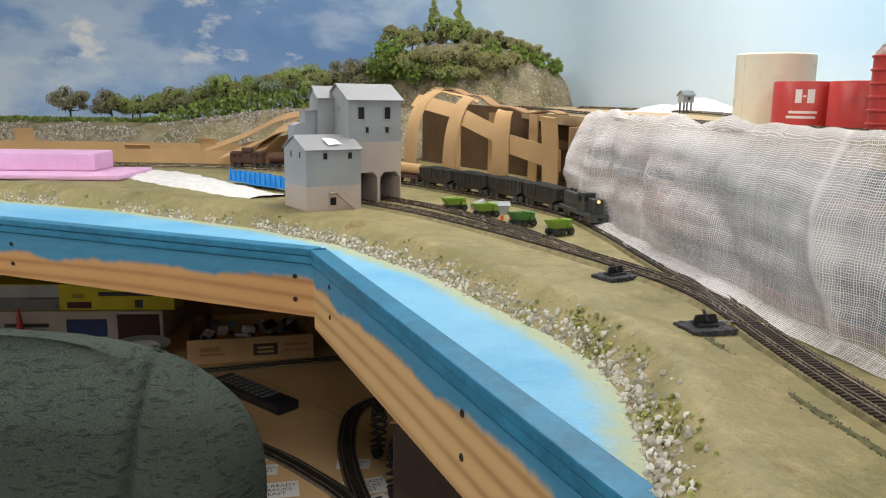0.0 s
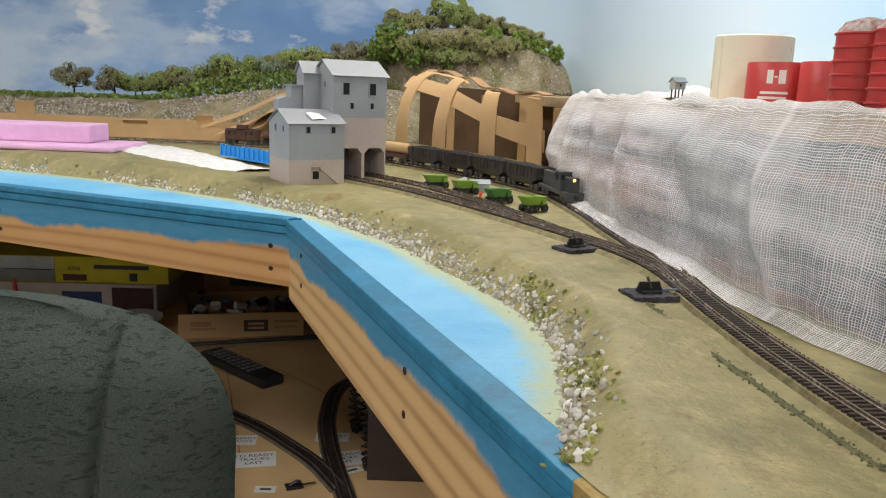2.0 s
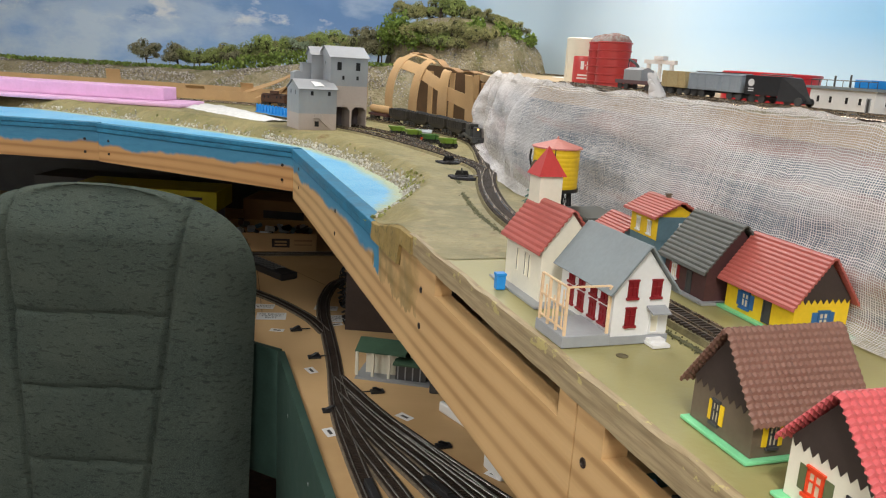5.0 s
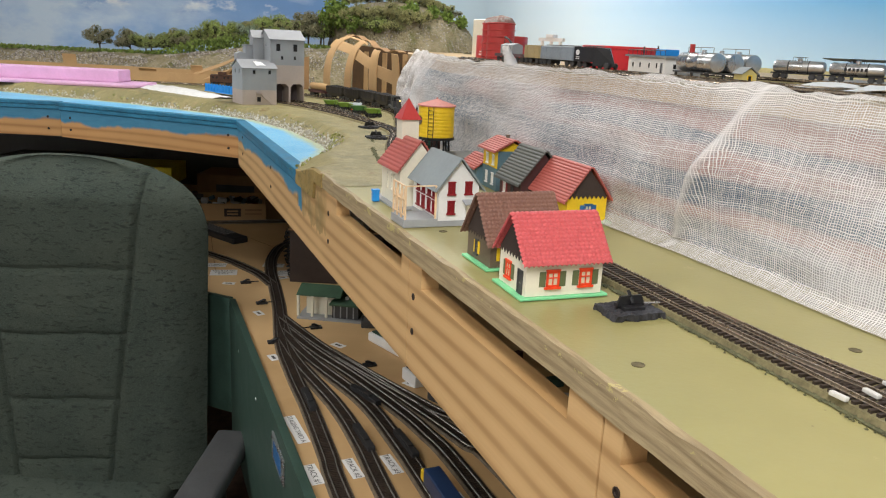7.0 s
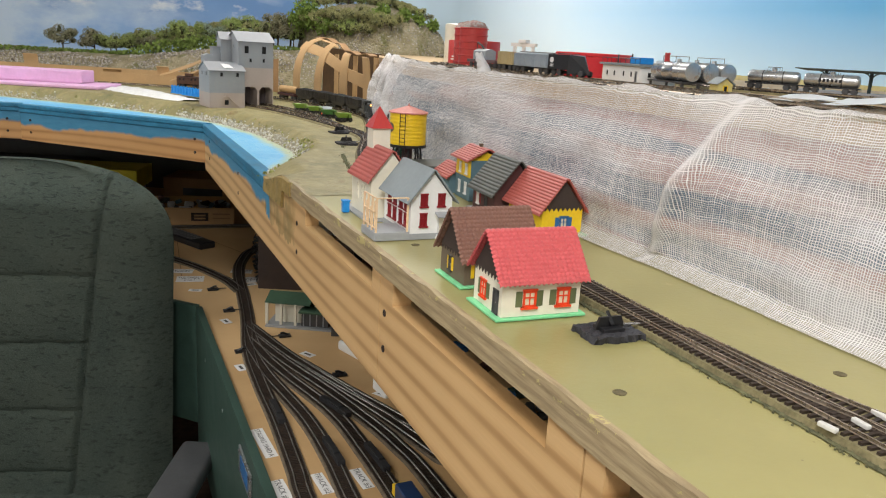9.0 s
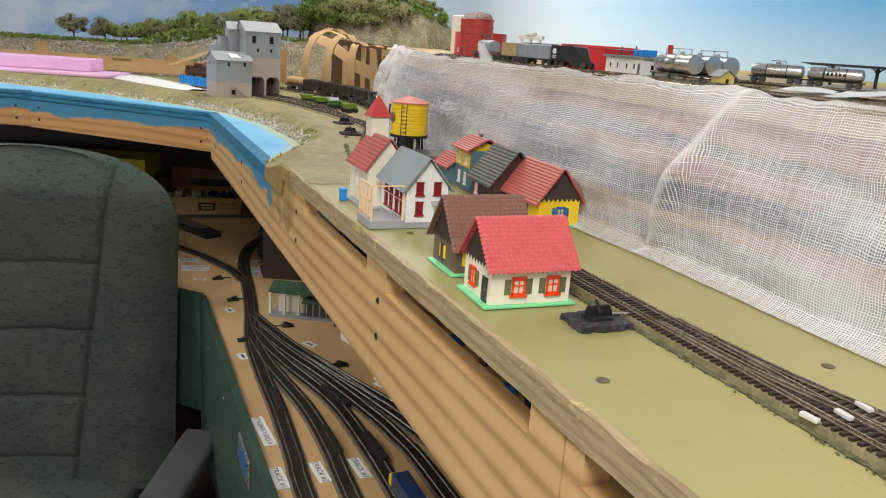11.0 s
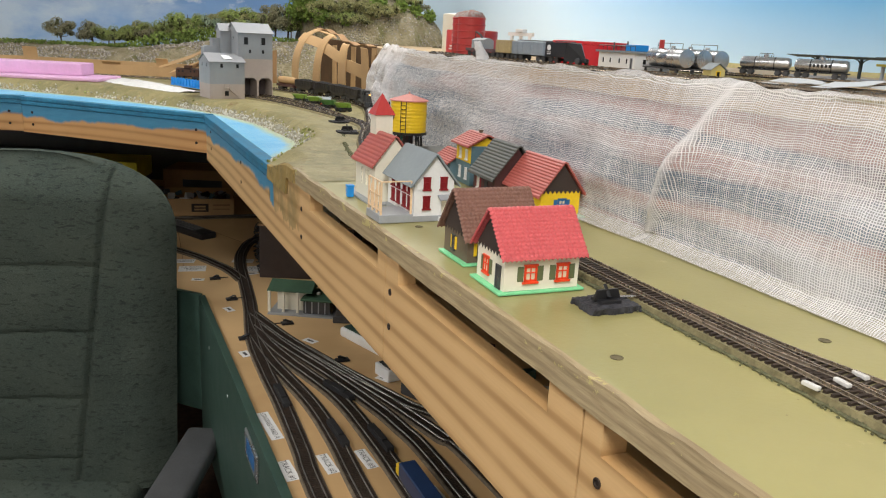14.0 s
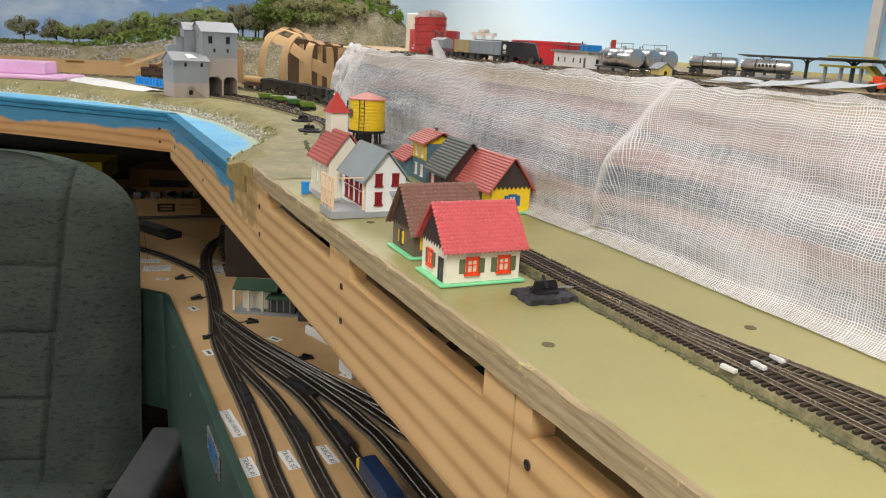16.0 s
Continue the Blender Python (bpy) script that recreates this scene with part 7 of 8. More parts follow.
farm = thing("tank_stand", at(1.155, 0.492, UPPER, -6) @ Matrix.Scale(0.84, 4), "three horizontal silver fuel tanks on a dark stand", "fuel tanks")
part("stand_deck", Geo().box(-0.05, 0.048, -0.045, 0.05, 0.010, 0.0125), M_DARK, farm)
for x in (-0.046, -0.016, 0.014, 0.044):
    for y in (-0.042, 0.0, 0.046):
        part("stand_post", Geo().box(x - 0.0015, x + 0.0015, y - 0.0015, y + 0.0015, 0, 0.010), M_DARK, farm)
for x in (-0.034, -0.002, 0.030):
    tk = part("tank", Geo().lathe([(0.004, -0.047), (0.0142, -0.046), (0.0148, -0.044), (0.0148, -0.016), (0.0151, -0.0155), (0.0151, -0.0145), (0.0148, -0.014), (0.0148, 0.014), (0.0151, 0.0145), (0.0151, 0.0155), (0.0148, 0.016), (0.0148, 0.048), (0.0142, 0.05), (0.004, 0.051)], 28, pose(x, 0, 0.0275, 90)), M_SILVER, farm, smooth=True)
    part("hatch", Geo().lathe([(0.0035, 0.042), (0.0035, 0.046)], 10, pose(x, -0.01, 0)), M_SILVER, tk)
g = Geo()
for y in (-0.035, 0.0, 0.035):
    for x in (-0.034, 0.030):
        g.tube([(x, y, 0.042), (x, y, 0.050)], 0.0005, 4)
g.tube([(-0.034, -0.035, 0.050), (-0.034, 0.035, 0.050)], 0.0005, 4).tube([(0.030, -0.035, 0.050), (0.030, 0.035, 0.050)], 0.0005, 4)
part("walkway_rail", g, M_DARK, farm)
part("red_valve", Geo().box(-0.038, -0.032, 0.02, 0.026, 0.041, 0.055), M_RED, farm, "red valve box")
ph = thing("pump_house", at(1.262, 0.445, UPPER, -10) @ Matrix.Scale(0.78, 4), "tiny yellow pump house with grey roof", "hut")
part("body", gable_block(-0.012, 0.012, -0.012, 0.012, 0, 0.016, 0.024, "y"), paint("pale_yellow", (0.55, 0.47, 0.18), 0.5), ph)
for g in roof_pair(-0.012, 0.012, -0.012, 0.012, 0.016, 0.0245, 0.001, 0.003, "y"):
    part("roof", g, M_ROOFGREY, ph)
opening(ph, 0, -0.012, 0.002, 0.008, 0.012, "-y", M_YELLOW, M_GLASSBLACK, "door")


def tank_car(m, marking):
    c = thing("tank_car", m, "silver tank car with dome on the yard track", "rail car", "silver tank cars")
    part("tank", Geo().lathe([(0.005, -0.052), (0.0105, -0.050), (0.0128, -0.046), (0.0128, 0.046), (0.0105, 0.050), (0.005, 0.052)], 26, pose(0, 0, 0.0245, 0, 90)), M_SILVER, c, smooth=True)
    part("dome", Geo().lathe([(0.0055, 0.034), (0.0055, 0.0415), (0.003, 0.043)], 16), M_SILVER, c, smooth=True)
    part("frame", Geo().box(-0.054, 0.054, -0.010, 0.010, 0.0095, 0.0125), M_BLACK, c)
    for x in (-0.02, 0.02):
        part("strap", Geo().lathe([(0.0131, -0.001), (0.0131, 0.001)], 26, pose(x, 0, 0.0245, 0, 90)), M_DARK, c)
    g = Geo()
    for sg in (-1, 1):
        g.tube([(-0.012, sg * 0.009, 0.036), (-0.012, sg * 0.009, 0.044), (0.012, sg * 0.009, 0.044), (0.012, sg * 0.009, 0.036)], 0.0006, 4)
    part("dome_platform", g, M_BLACK, c)
    if marking:
        for k in range(6):
            part("marking", Geo().box(-0.022 + k * 0.0075, -0.0175 + k * 0.0075, -0.0133, -0.0127, 0.0215, 0.0275), M_BLACK, c, "black lettering bar")
    bogies(c, 0.036)
    return c
tank_car(at(1.205, 0.585, ROWZ, -60) @ Matrix.Scale(0.64, 4), False)
tank_car(at(1.267, 0.620, ROWZ, -60) @ Matrix.Scale(0.64, 4), True)
for k, (s, d, a, w_, h_, lift) in enumerate(((1.43, 0.385, 15, 0.07, 0.05, 8), (1.455, 0.425, -10, 0.08, 0.05, 10), (1.51, 0.375, 20, 0.07, 0.045, 5), (1.545, 0.415, 5, 0.065, 0.045, -6))):
    solid("paper_sheet", Geo().sheet(lambda u, v: ((u - 0.5) * w_, (v - 0.5) * h_, 0.003 + 0.002 * k + 0.005 * u * u + 0.002 * math.sin(3 * v + k)), 10, 8, 0.0004), M_WHITE, "loose bent white paper sheet on the yard", "paper", at(s, d, UPPER + 0.001, a), "loose papers")


def canopy(m, length, n, label):
    t = thing("platform_canopy", m, label, "station canopy", "station canopies")
    for sg in (-1, 1):
        g = Geo().add([(-0.001 * sg, 0, 0.044), (sg * 0.024, 0, 0.047), (-0.001 * sg, length, 0.044), (sg * 0.024, length, 0.047), (-0.001 * sg, 0, 0.042), (sg * 0.024, 0, 0.0455), (-0.001 * sg, length, 0.042), (sg * 0.024, length, 0.0455)], [(0, 1, 3, 2), (4, 6, 7, 5), (0, 4, 5, 1), (2, 3, 7, 6), (1, 5, 7, 3), (0, 2, 6, 4)])
        part("roof", g, M_BLACKG, t)
    for k in range(n):
        y = length * (k + 0.5) / n
        part("column", Geo().box(-0.0015, 0.0015, y - 0.002, y + 0.002, 0, 0.043), M_BLACKG, t)
        for sg in (-1, 1):
            part("bracket", Geo().tube([(0, y, 0.032), (0, y + sg * 0.006, 0.040), (0, y + sg * 0.013, 0.043)], 0.0012, 5), M_BLACKG, t)
    part("platform", Geo().box(-0.02, 0.02, 0, length, -0.003, 0.004), M_GREY, t, "grey platform slab")
    return t
M_BLACKG = paint("dark_green_black", (0.03, 0.045, 0.045), 0.5)
canopy(at(1.62, 0.80, UPPER + 0.003, 0) @ Matrix.Diagonal((1, 1, 0.74, 1)), 0.56, 7, "long dark station platform canopy on columns")
canopy(at(1.90, 0.70, UPPER + 0.003, 0) @ Matrix.Diagonal((1, 1, 0.74, 1)), 0.60, 8, "dark station platform canopy beside the stairs")
st = thing("yellow_stair", at(1.40, 0.70, UPPER, 90), "yellow model footbridge stair by the platform", "stairs")
M_YELL2 = paint("mustard_plastic", (0.50, 0.42, 0.06), 0.5)
part("flight", Geo().add([(0, -0.008, 0.0), (0.006, -0.008, 0), (0.042, -0.008, 0.028), (0.036, -0.008, 0.03), (0, 0.008, 0.0), (0.006, 0.008, 0), (0.042, 0.008, 0.028), (0.036, 0.008, 0.03)], [(0, 1, 2, 3), (7, 6, 5, 4), (0, 4, 5, 1), (1, 5, 6, 2), (2, 6, 7, 3), (3, 7, 4, 0)]), M_YELL2, st)
part("bridge", Geo().box(0.036, 0.11, -0.008, 0.008, 0.026, 0.029), M_YELL2, st)
part("railing", Geo().tube([(0.0, -0.008, 0.012), (0.036, -0.008, 0.040), (0.11, -0.008, 0.040)], 0.0012, 5), M_YELL2, st)
for x in (0.05, 0.08, 0.105):
    part("post", Geo().box(x - 0.0015, x + 0.0015, -0.002, 0.002, 0, 0.026), M_GREY, st)
car = thing("red_tractor", at(1.44, 0.62, UPPER, -70), "small red toy tractor by the platform", "toy vehicle")
part("body", Geo().box(-0.014, 0.012, -0.006, 0.006, 0.005, 0.013), M_ORANGE, car, bevel=0.0012)
part("cab", Geo().box(-0.010, 0.000, -0.0055, 0.0055, 0.013, 0.019), M_ORANGE, car, bevel=0.001)
for x, r in ((-0.009, 0.006), (0.009, 0.0045)):
    for y in (-0.0065, 0.0065):
        part("wheel", Geo().lathe([(0.001, -0.0015), (r, -0.0012), (r, 0.0012), (0.001, 0.0015)], 14, pose(x, y, r, 90)), M_BLACK, car, smooth=True)
solid("wall_post", Geo().box(-0.012, 0.012, -0.006, 0.006, 0.0, 1.1), M_WALL, "pale grey vertical batten on the backdrop", "batten", pose(1.378, 0.731, UPPER + 0.02, 0, 0, YAW + 90), kind="structure")
g = Geo().sheet(lambda u, v: W(0.1 + 2.4 * u, 1.283, UPPER - 0.012 + v * (0.024 + 0.006 * noise.noise(Vector((u * 9, 0, 2))))), 60, 2, 0.002)
solid("painted_field", g, paint("straw_field_paint", (0.60, 0.53, 0.26), 0.8, 0.2, 12, 90), "straw coloured field painted along the horizon", "backdrop", kind="structure")
fs = thing("green_shed", at(1.05, 1.20, UPPER, -10), "tiny dark green field shed near the backdrop", "shed")
part("body", gable_block(-0.018, 0.018, -0.012, 0.012, 0, 0.012, 0.019, "x"), M_DARKGREEN, fs)
for g in roof_pair(-0.018, 0.018, -0.012, 0.012, 0.012, 0.020, 0.001, 0.002):
    part("roof", g, M_DARKGREEN, fs)
random.seed(3)
g = Geo()
for k in range(900):
    s, d = random.uniform(0.95, 2.6), random.uniform(0.44, 1.2)
    pebble(g, W(s, d, UPPER + 0.0005), random.uniform(0.0008, 0.002))
solid("yard_gravel", g, M_STONE, "scattered grey gravel over the upper yard", "gravel", kind="stuff")

# ---- green armchair ----
def fabric():
    n = Nodes("green_chair_fabric")
    a, weave = n.noise(7, 4), n.noise(520, 2, 0.6)
    dash = None
    for turn, seed in ((38, 0.0), (-24, 3.0)):
        m = n.t.nodes.new("ShaderNodeMapping")
        m.inputs["Rotation"].default_value = (0, radians(turn), 0)
        m.inputs["Scale"].default_value = (52, 52, 170)
        m.inputs["Location"].default_value = (seed, seed, seed)
        n.link(n.c.outputs["Object"], m.inputs["Vector"])
        k = n.ramp(n.noise(1.0, 2, 0.5, m.outputs[0], 0.6), 0.60, 0.68)
        dash = k if dash is None else n.math("MAXIMUM", dash, k)
    col = n.mix(n.ramp(a, 0.35, 0.68), (0.034, 0.048, 0.041), (0.058, 0.072, 0.058))
    col = n.mix(n.math("MULTIPLY", n.ramp(weave, 0.40, 0.70), 0.7), col, (0.098, 0.118, 0.098))
    col = n.mix(n.math("MULTIPLY", dash, 0.5), col, (0.016, 0.023, 0.019))
    n.bump(n.math("ADD", n.math("MULTIPLY", weave, 0.6), n.math("MULTIPLY", dash, -1.2)), 0.6, 0.0016)
    return n.done(col, 0.92, 0, 0.15)


M_FAB = fabric()
CHX, CHY = -0.550, 0.955
chair = thing("armchair", pose(CHX, CHY, 0.0, 0, 0, 0), "dark green fabric armchair with quilted back", "armchair")


def back_outline(z):
    """Half width of the chair's back at a height."""
    zt = 1.035
    if z > zt - 0.20:
        k = (zt - z) / 0.20
        return 0.336 * max(0.0, 1 - (1 - k) ** 2.6) ** (1 / 2.4)
    return 0.336


def seam_dip(x, z):
    dip, side = 0.0, 0.197 - 0.105 * (1.0 - z)
    for sx in (-side, side):
        dip += 0.010 * math.exp(-((x - sx) / 0.006) ** 2)
    if abs(x) < side:
        for sz in (0.772, 0.610, 0.445, 0.290):
            dip += 0.007 * math.exp(-((z - sz - 0.006 * math.sin(x * 14)) / 0.006) ** 2)
        puff = math.cos(0.5 * math.pi * x / side) ** 0.5
        dip -= puff * (0.008 * abs(math.sin(math.pi * (z - 0.772) / 0.163)) if z < 0.772 else 0.010 * math.sin(math.pi * min(1, (z - 0.772) / 0.25)))
    return dip


def back_face(u, v):
    z = 0.22 + 0.815 * (1 - (1 - v) ** 1.25)
    hw = back_outline(z)
    x = (u - 0.5) * 2 * hw
    e = abs(u - 0.5) * 2
    top = smooth(1.043, 0.93, z)
    y = -0.075 * (1 - e ** 5) * (0.25 + 0.75 * top) + seam_dip(x, z) - 0.018 * smooth(0.6, 0.9, e) * (1 - e ** 6)
    y += noise.noise(Vector((x * 9, z * 9, 4))) * 0.005 + noise.noise(Vector((x * 26, z * 32, 8))) * 0.0018
    return (x, y + 0.10 * (z - 0.72), z)


def back_rear(u, v):
    x, y, z = back_face(1 - u, v)
    e = abs(u - 0.5) * 2
    return (x, 0.10 * (z - 0.72) + 0.09 * (1 - e ** 4) * smooth(1.045, 0.98, z), z)
part("back_cushion", Geo().sheet(back_face, 150, 160), M_FAB, chair, "quilted dark green back", smooth=True)
part("back_shell", Geo().sheet(back_rear, 40, 50), M_FAB, chair, smooth=True)
part("seat", Geo().box(-0.27, 0.27, -0.50, -0.02, 0.12, 0.24), M_FAB, chair, bevel=0.04, seg=4, smooth=True)
M_ARM = paint("grey_arm_plastic", (0.07, 0.072, 0.075), 0.45, 0.2)
for sg in (-1, 1):
    arm = part("armrest", Geo().box(sg * 0.435 - 0.045, sg * 0.435 + 0.045, -0.50, -0.12, 0.365, 0.405), M_ARM, chair, "grey plastic armrest", bevel=0.018, seg=4, smooth=True)
    part("arm_post", Geo().box(sg * 0.435 - 0.02, sg * 0.435 + 0.02, -0.36, -0.26, 0.14, 0.37), M_ARM, arm, bevel=0.008)
    part("arm_bar", Geo().box(min(0, sg * 0.43), max(0, sg * 0.43), -0.34, -0.28, 0.14, 0.17), M_ARM, arm)
part("column", Geo().lathe([(0.03, 0.06), (0.03, 0.13)], 16, pose(0, -0.27, 0)), M_BLACK, chair, smooth=True)
for k in range(5):
    a = 6.283 * k / 5
    leg = part("foot", Geo().tube([(0, -0.27, 0.09), (0.30 * math.cos(a), -0.27 + 0.30 * math.sin(a), 0.055)], 0.022, 8, 0.015), M_BLACK, chair)
    part("caster", Geo().lathe([(0.008, -0.012), (0.027, -0.01), (0.027, 0.01), (0.008, 0.012)], 14, pose(0.30 * math.cos(a), -0.27 + 0.30 * math.sin(a), 0.027, 90)), M_BLACK, leg, smooth=True)

# ---- staging level ----
M_LOWTIE = paint("black_tie_strip", (0.02, 0.019, 0.02), 0.5, 0.3, 60, 400)
M_NRAIL = paint("nickel_rail", (0.30, 0.285, 0.26), 0.42, 0.25, 60, 400, 0.05, 0.9)
LZ = DECK + 0.0005
M_LOWBED = paint("dark_cork", (0.15, 0.12, 0.085), 0.9, 0.3, 90, 400, 0.5)
low_paths = [((-0.62, 0.50), (-0.568, 0.371), (-0.50, 0.215), (-0.36, 0.145), (-0.205, 0.112), (-0.02, 0.094), (0.154, 0.075), (0.379, 0.042), (0.563, 0.034), (0.717, 0.033), (0.89, 0.026), (1.049, 0.018), (1.8, 0.010)),
             ((-0.52, -0.10), (-0.42, -0.045), (-0.326, 0.009), (-0.24, 0.046), (-0.156, 0.076), (-0.06, 0.094)),
             ((0.36, 0.045), (0.518, 0.055), (0.72, 0.083), (0.879, 0.088), (1.074, 0.082), (1.8, 0.072)),
             ((0.20, 0.069), (0.36, 0.062), (0.508, 0.086), (0.71, 0.136), (0.876, 0.149), (1.1, 0.151), (1.8, 0.150)),
             ((0.30, 0.065), (0.45, 0.100), (0.60, 0.146), (0.737, 0.182), (0.861, 0.207), (1.048, 0.221), (1.8, 0.225)),
             ((0.22, 0.070), (0.40, 0.112), (0.572, 0.164), (0.753, 0.220), (0.917, 0.262), (1.037, 0.284), (1.8, 0.310)),
             ((0.46, 0.131), (0.62, 0.187), (0.78, 0.247), (1.0, 0.325), (1.8, 0.36)),
             ((-0.86, -0.30), (-0.844, -0.048), (-0.825, 0.273), (-0.80, 0.6))]
for k, q in enumerate(low_paths):
    track([tuple(W(s, d).xy) for s, d in q], LZ + 0.0002 * k, "black tie track on the staging deck" if k < 7 else "plain track across the back of the staging deck", bed=0.003, rail_m=M_NRAIL, bed_m=M_LOWBED, bed_w=0.0185)
M_PANEL = paint("green_fascia_paint", (0.045, 0.085, 0.068), 0.4, 0.2, 20, 200)
solid("green_panel", Geo().box(0.065, 3.2, 0.0, 0.016, 0.30, DECK + 0.010), M_PANEL, "dark green painted front panel of the staging deck", "panel", at(0, -0.038, 0) @ pose(0, 0, 0, 0, 0, -90), kind="structure", bevel=0.001)
a, b = W(0.062, -0.038), W(-0.02, -0.115)
solid("green_panel", Geo().box(0, (b - a).length, -0.016, 0.0, 0.36, DECK + 0.010), M_PANEL, "dark green painted corner panel of the staging deck", "panel", pose(a.x, a.y, 0, 0, 0, math.degrees(math.atan2((b - a).y, (b - a).x))), kind="structure", bevel=0.001)
a2 = W(-0.42, -0.49)
solid("green_panel", Geo().box(0, (a2 - b).length, -0.016, 0.0, 0.30, DECK + 0.010), M_PANEL, "dark green painted front panel of the staging deck", "panel", pose(b.x, b.y, 0, 0, 0, math.degrees(math.atan2((a2 - b).y, (a2 - b).x))), kind="structure", bevel=0.001)
lt = thing("draw_latch", at(0.80, -0.0385, 0.625, 0), "silver metal plate bolted to the green panel", "latch")
part("plate", Geo().box(-0.004, 0, -0.055, 0.055, -0.022, 0.028), M_SILVER, lt, bevel=0.0015)
for y in (-0.047, 0.047):
    for z in (-0.014, 0.020):
        part("bolt", Geo().lathe([(0.003, 0), (0.003, 0.0015)], 8, pose(-0.004, y, z, 0, -90)), M_DARK, lt)
part("label", Geo().box(-0.0046, -0.0041, -0.035, 0.035, -0.012, 0.018), M_WBLUE, lt, "blue printed label")
for s in (0.25, 0.52, 0.75, 1.02):
    solid("screw", Geo().lathe([(0.004, 0), (0.004, 0.001)], 10), M_SILVER, "small screw head in the green panel", "screw", at(s, -0.0382, 0.61) @ pose(0, 0, 0, 0, -90), "panel screws")


def printed(text, size, parent, z):
    cu = bpy.data.curves.new("lettering", "FONT")
    cu.body, cu.size, cu.align_x, cu.align_y = text, size, "CENTER", "CENTER"
    tmp = bpy.data.objects.new("lettering", cu)
    scene.collection.objects.link(tmp)
    bpy.context.view_layer.update()
    me = bpy.data.meshes.new_from_object(tmp.evaluated_get(bpy.context.evaluated_depsgraph_get()))
    bpy.data.objects.remove(tmp)
    me.materials.clear()
    me.materials.append(M_BLACK)
    ob = new("lettering", me)
    ob.parent, ob.matrix_local = parent, pose(0, 0, z)


def deck_label(text, s, d, turn, w_, h_, size, lines=1):
    t = thing("paper_label", at(s, d, DECK + 0.0004, turn), "white printed paper label on the staging deck", "label", "deck labels")
    part("paper", Geo().box(-w_ / 2, w_ / 2, -h_ / 2, h_ / 2, 0, 0.0003), M_WHITE, t)
    printed(text, size, t, 0.0007)
deck_label("STAGING YARD A", 0.785, -0.006, -86, 0.105, 0.022, 0.0125)
deck_label("TRACK #1", 0.940, -0.009, -86, 0.062, 0.022, 0.0135)
deck_label("TRACK #2", 0.940, 0.055, -86, 0.062, 0.020, 0.0135)
deck_label("TRACK #3", 0.945, 0.118, -86, 0.062, 0.020, 0.0135)
deck_label("TRACK #4", 1.085, 0.186, -86, 0.062, 0.020, 0.0135)
deck_label("TO READY\nTRACKS\nEAST", -0.208, -0.022, -10, 0.075, 0.055, 0.014)
deck_label("TO READY\nTRACKS\nEAST", -0.165, 0.125, -4, 0.072, 0.055, 0.014)
deck_label("TO WEST\nHELIX", -0.254, 0.128, -20, 0.062, 0.038, 0.012)
deck_label("TO READY\nTRACKS", -0.291, -0.035, -15, 0.06, 0.04, 0.012)
for s, d, a in ((0.454, 0.010, -80), (0.164, 0.022, -75), (0.64, 0.118, -70), (0.52, 0.085, -75), (0.42, 0.16, -60), (0.66, 0.25, -60), (-0.10, -0.02, -20), (-0.12, 0.13, 10)):
    t = thing("paper_label", at(s, d, DECK + 0.0004, a), "tiny white paper label with a dark mark", "label", "deck labels")
    part("paper", Geo().box(-0.017, 0.017, -0.010, 0.010, 0, 0.0003), M_WHITE, t)
    part("mark", Geo().box(-0.009, 0.009, -0.003, 0.003, 0.0003, 0.0006), M_DARK, t)


def small_throw(s, d, turn):
    t = thing("ground_throw", at(s, d, DECK + 0.0005, turn), "small black switch throw beside the yard track", "switch throw", "yard switch throws")
    part("base", Geo().box(-0.014, 0.014, -0.009, 0.009, 0, 0.004), M_BLACK, t, bevel=0.0008)
    part("lever", Geo().tube([(-0.008, 0, 0.004), (0.004, 0, 0.010), (0.010, 0, 0.009)], 0.0025, 6), M_BLACK, t)
    part("rod", Geo().tube([(0.012, 0, 0.003), (0.035, 0, 0.003)], 0.0014, 5), M_BLACK, t)
for s, d, a in ((-0.093, 0.025, 0), (0.092, 0.040, 0), (0.368, 0.025, 0), (0.300, 0.135, 180), (0.548, 0.196, 180), (0.807, 0.290, 180)):
    small_throw(s, d, a)
M_FROG = paint("switch_motor", (0.028, 0.028, 0.03), 0.5, 0.3)
for s, d, a in ((0.69, 0.048, -90), (0.86, 0.107, -88), (0.90, 0.170, -87), (0.70, 0.155, -72)):
    t = thing("switch_motor", at(s, d - 0.012, DECK + 0.0035, a), "black slim switch motor beside the rails", "switch motor", "switch motors")
    part("case", Geo().box(-0.045, 0.045, -0.0065, 0.0065, 0, 0.010), M_FROG, t, bevel=0.0012)
    part("cap", Geo().box(-0.020, 0.020, -0.005, 0.005, 0.010, 0.0125), M_FROG, t, bevel=0.0008)
bl = thing("yard_locomotive", at(1.10, 0.151, DECK + 0.0075, -90), "dark blue locomotive with yellow nose on the yard", "locomotive")
part("body", Geo().box(-0.06, 0.055, -0.0135, 0.0135, 0.009, 0.036), paint("navy_paint", (0.02, 0.045, 0.12), 0.4), bl, bevel=0.003, seg=3)
part("nose", Geo().box(-0.075, -0.06, -0.0125, 0.0125, 0.009, 0.027), M_YELLOW, bl, "bright yellow nose", bevel=0.003, seg=3)
bogies(bl, 0.038)

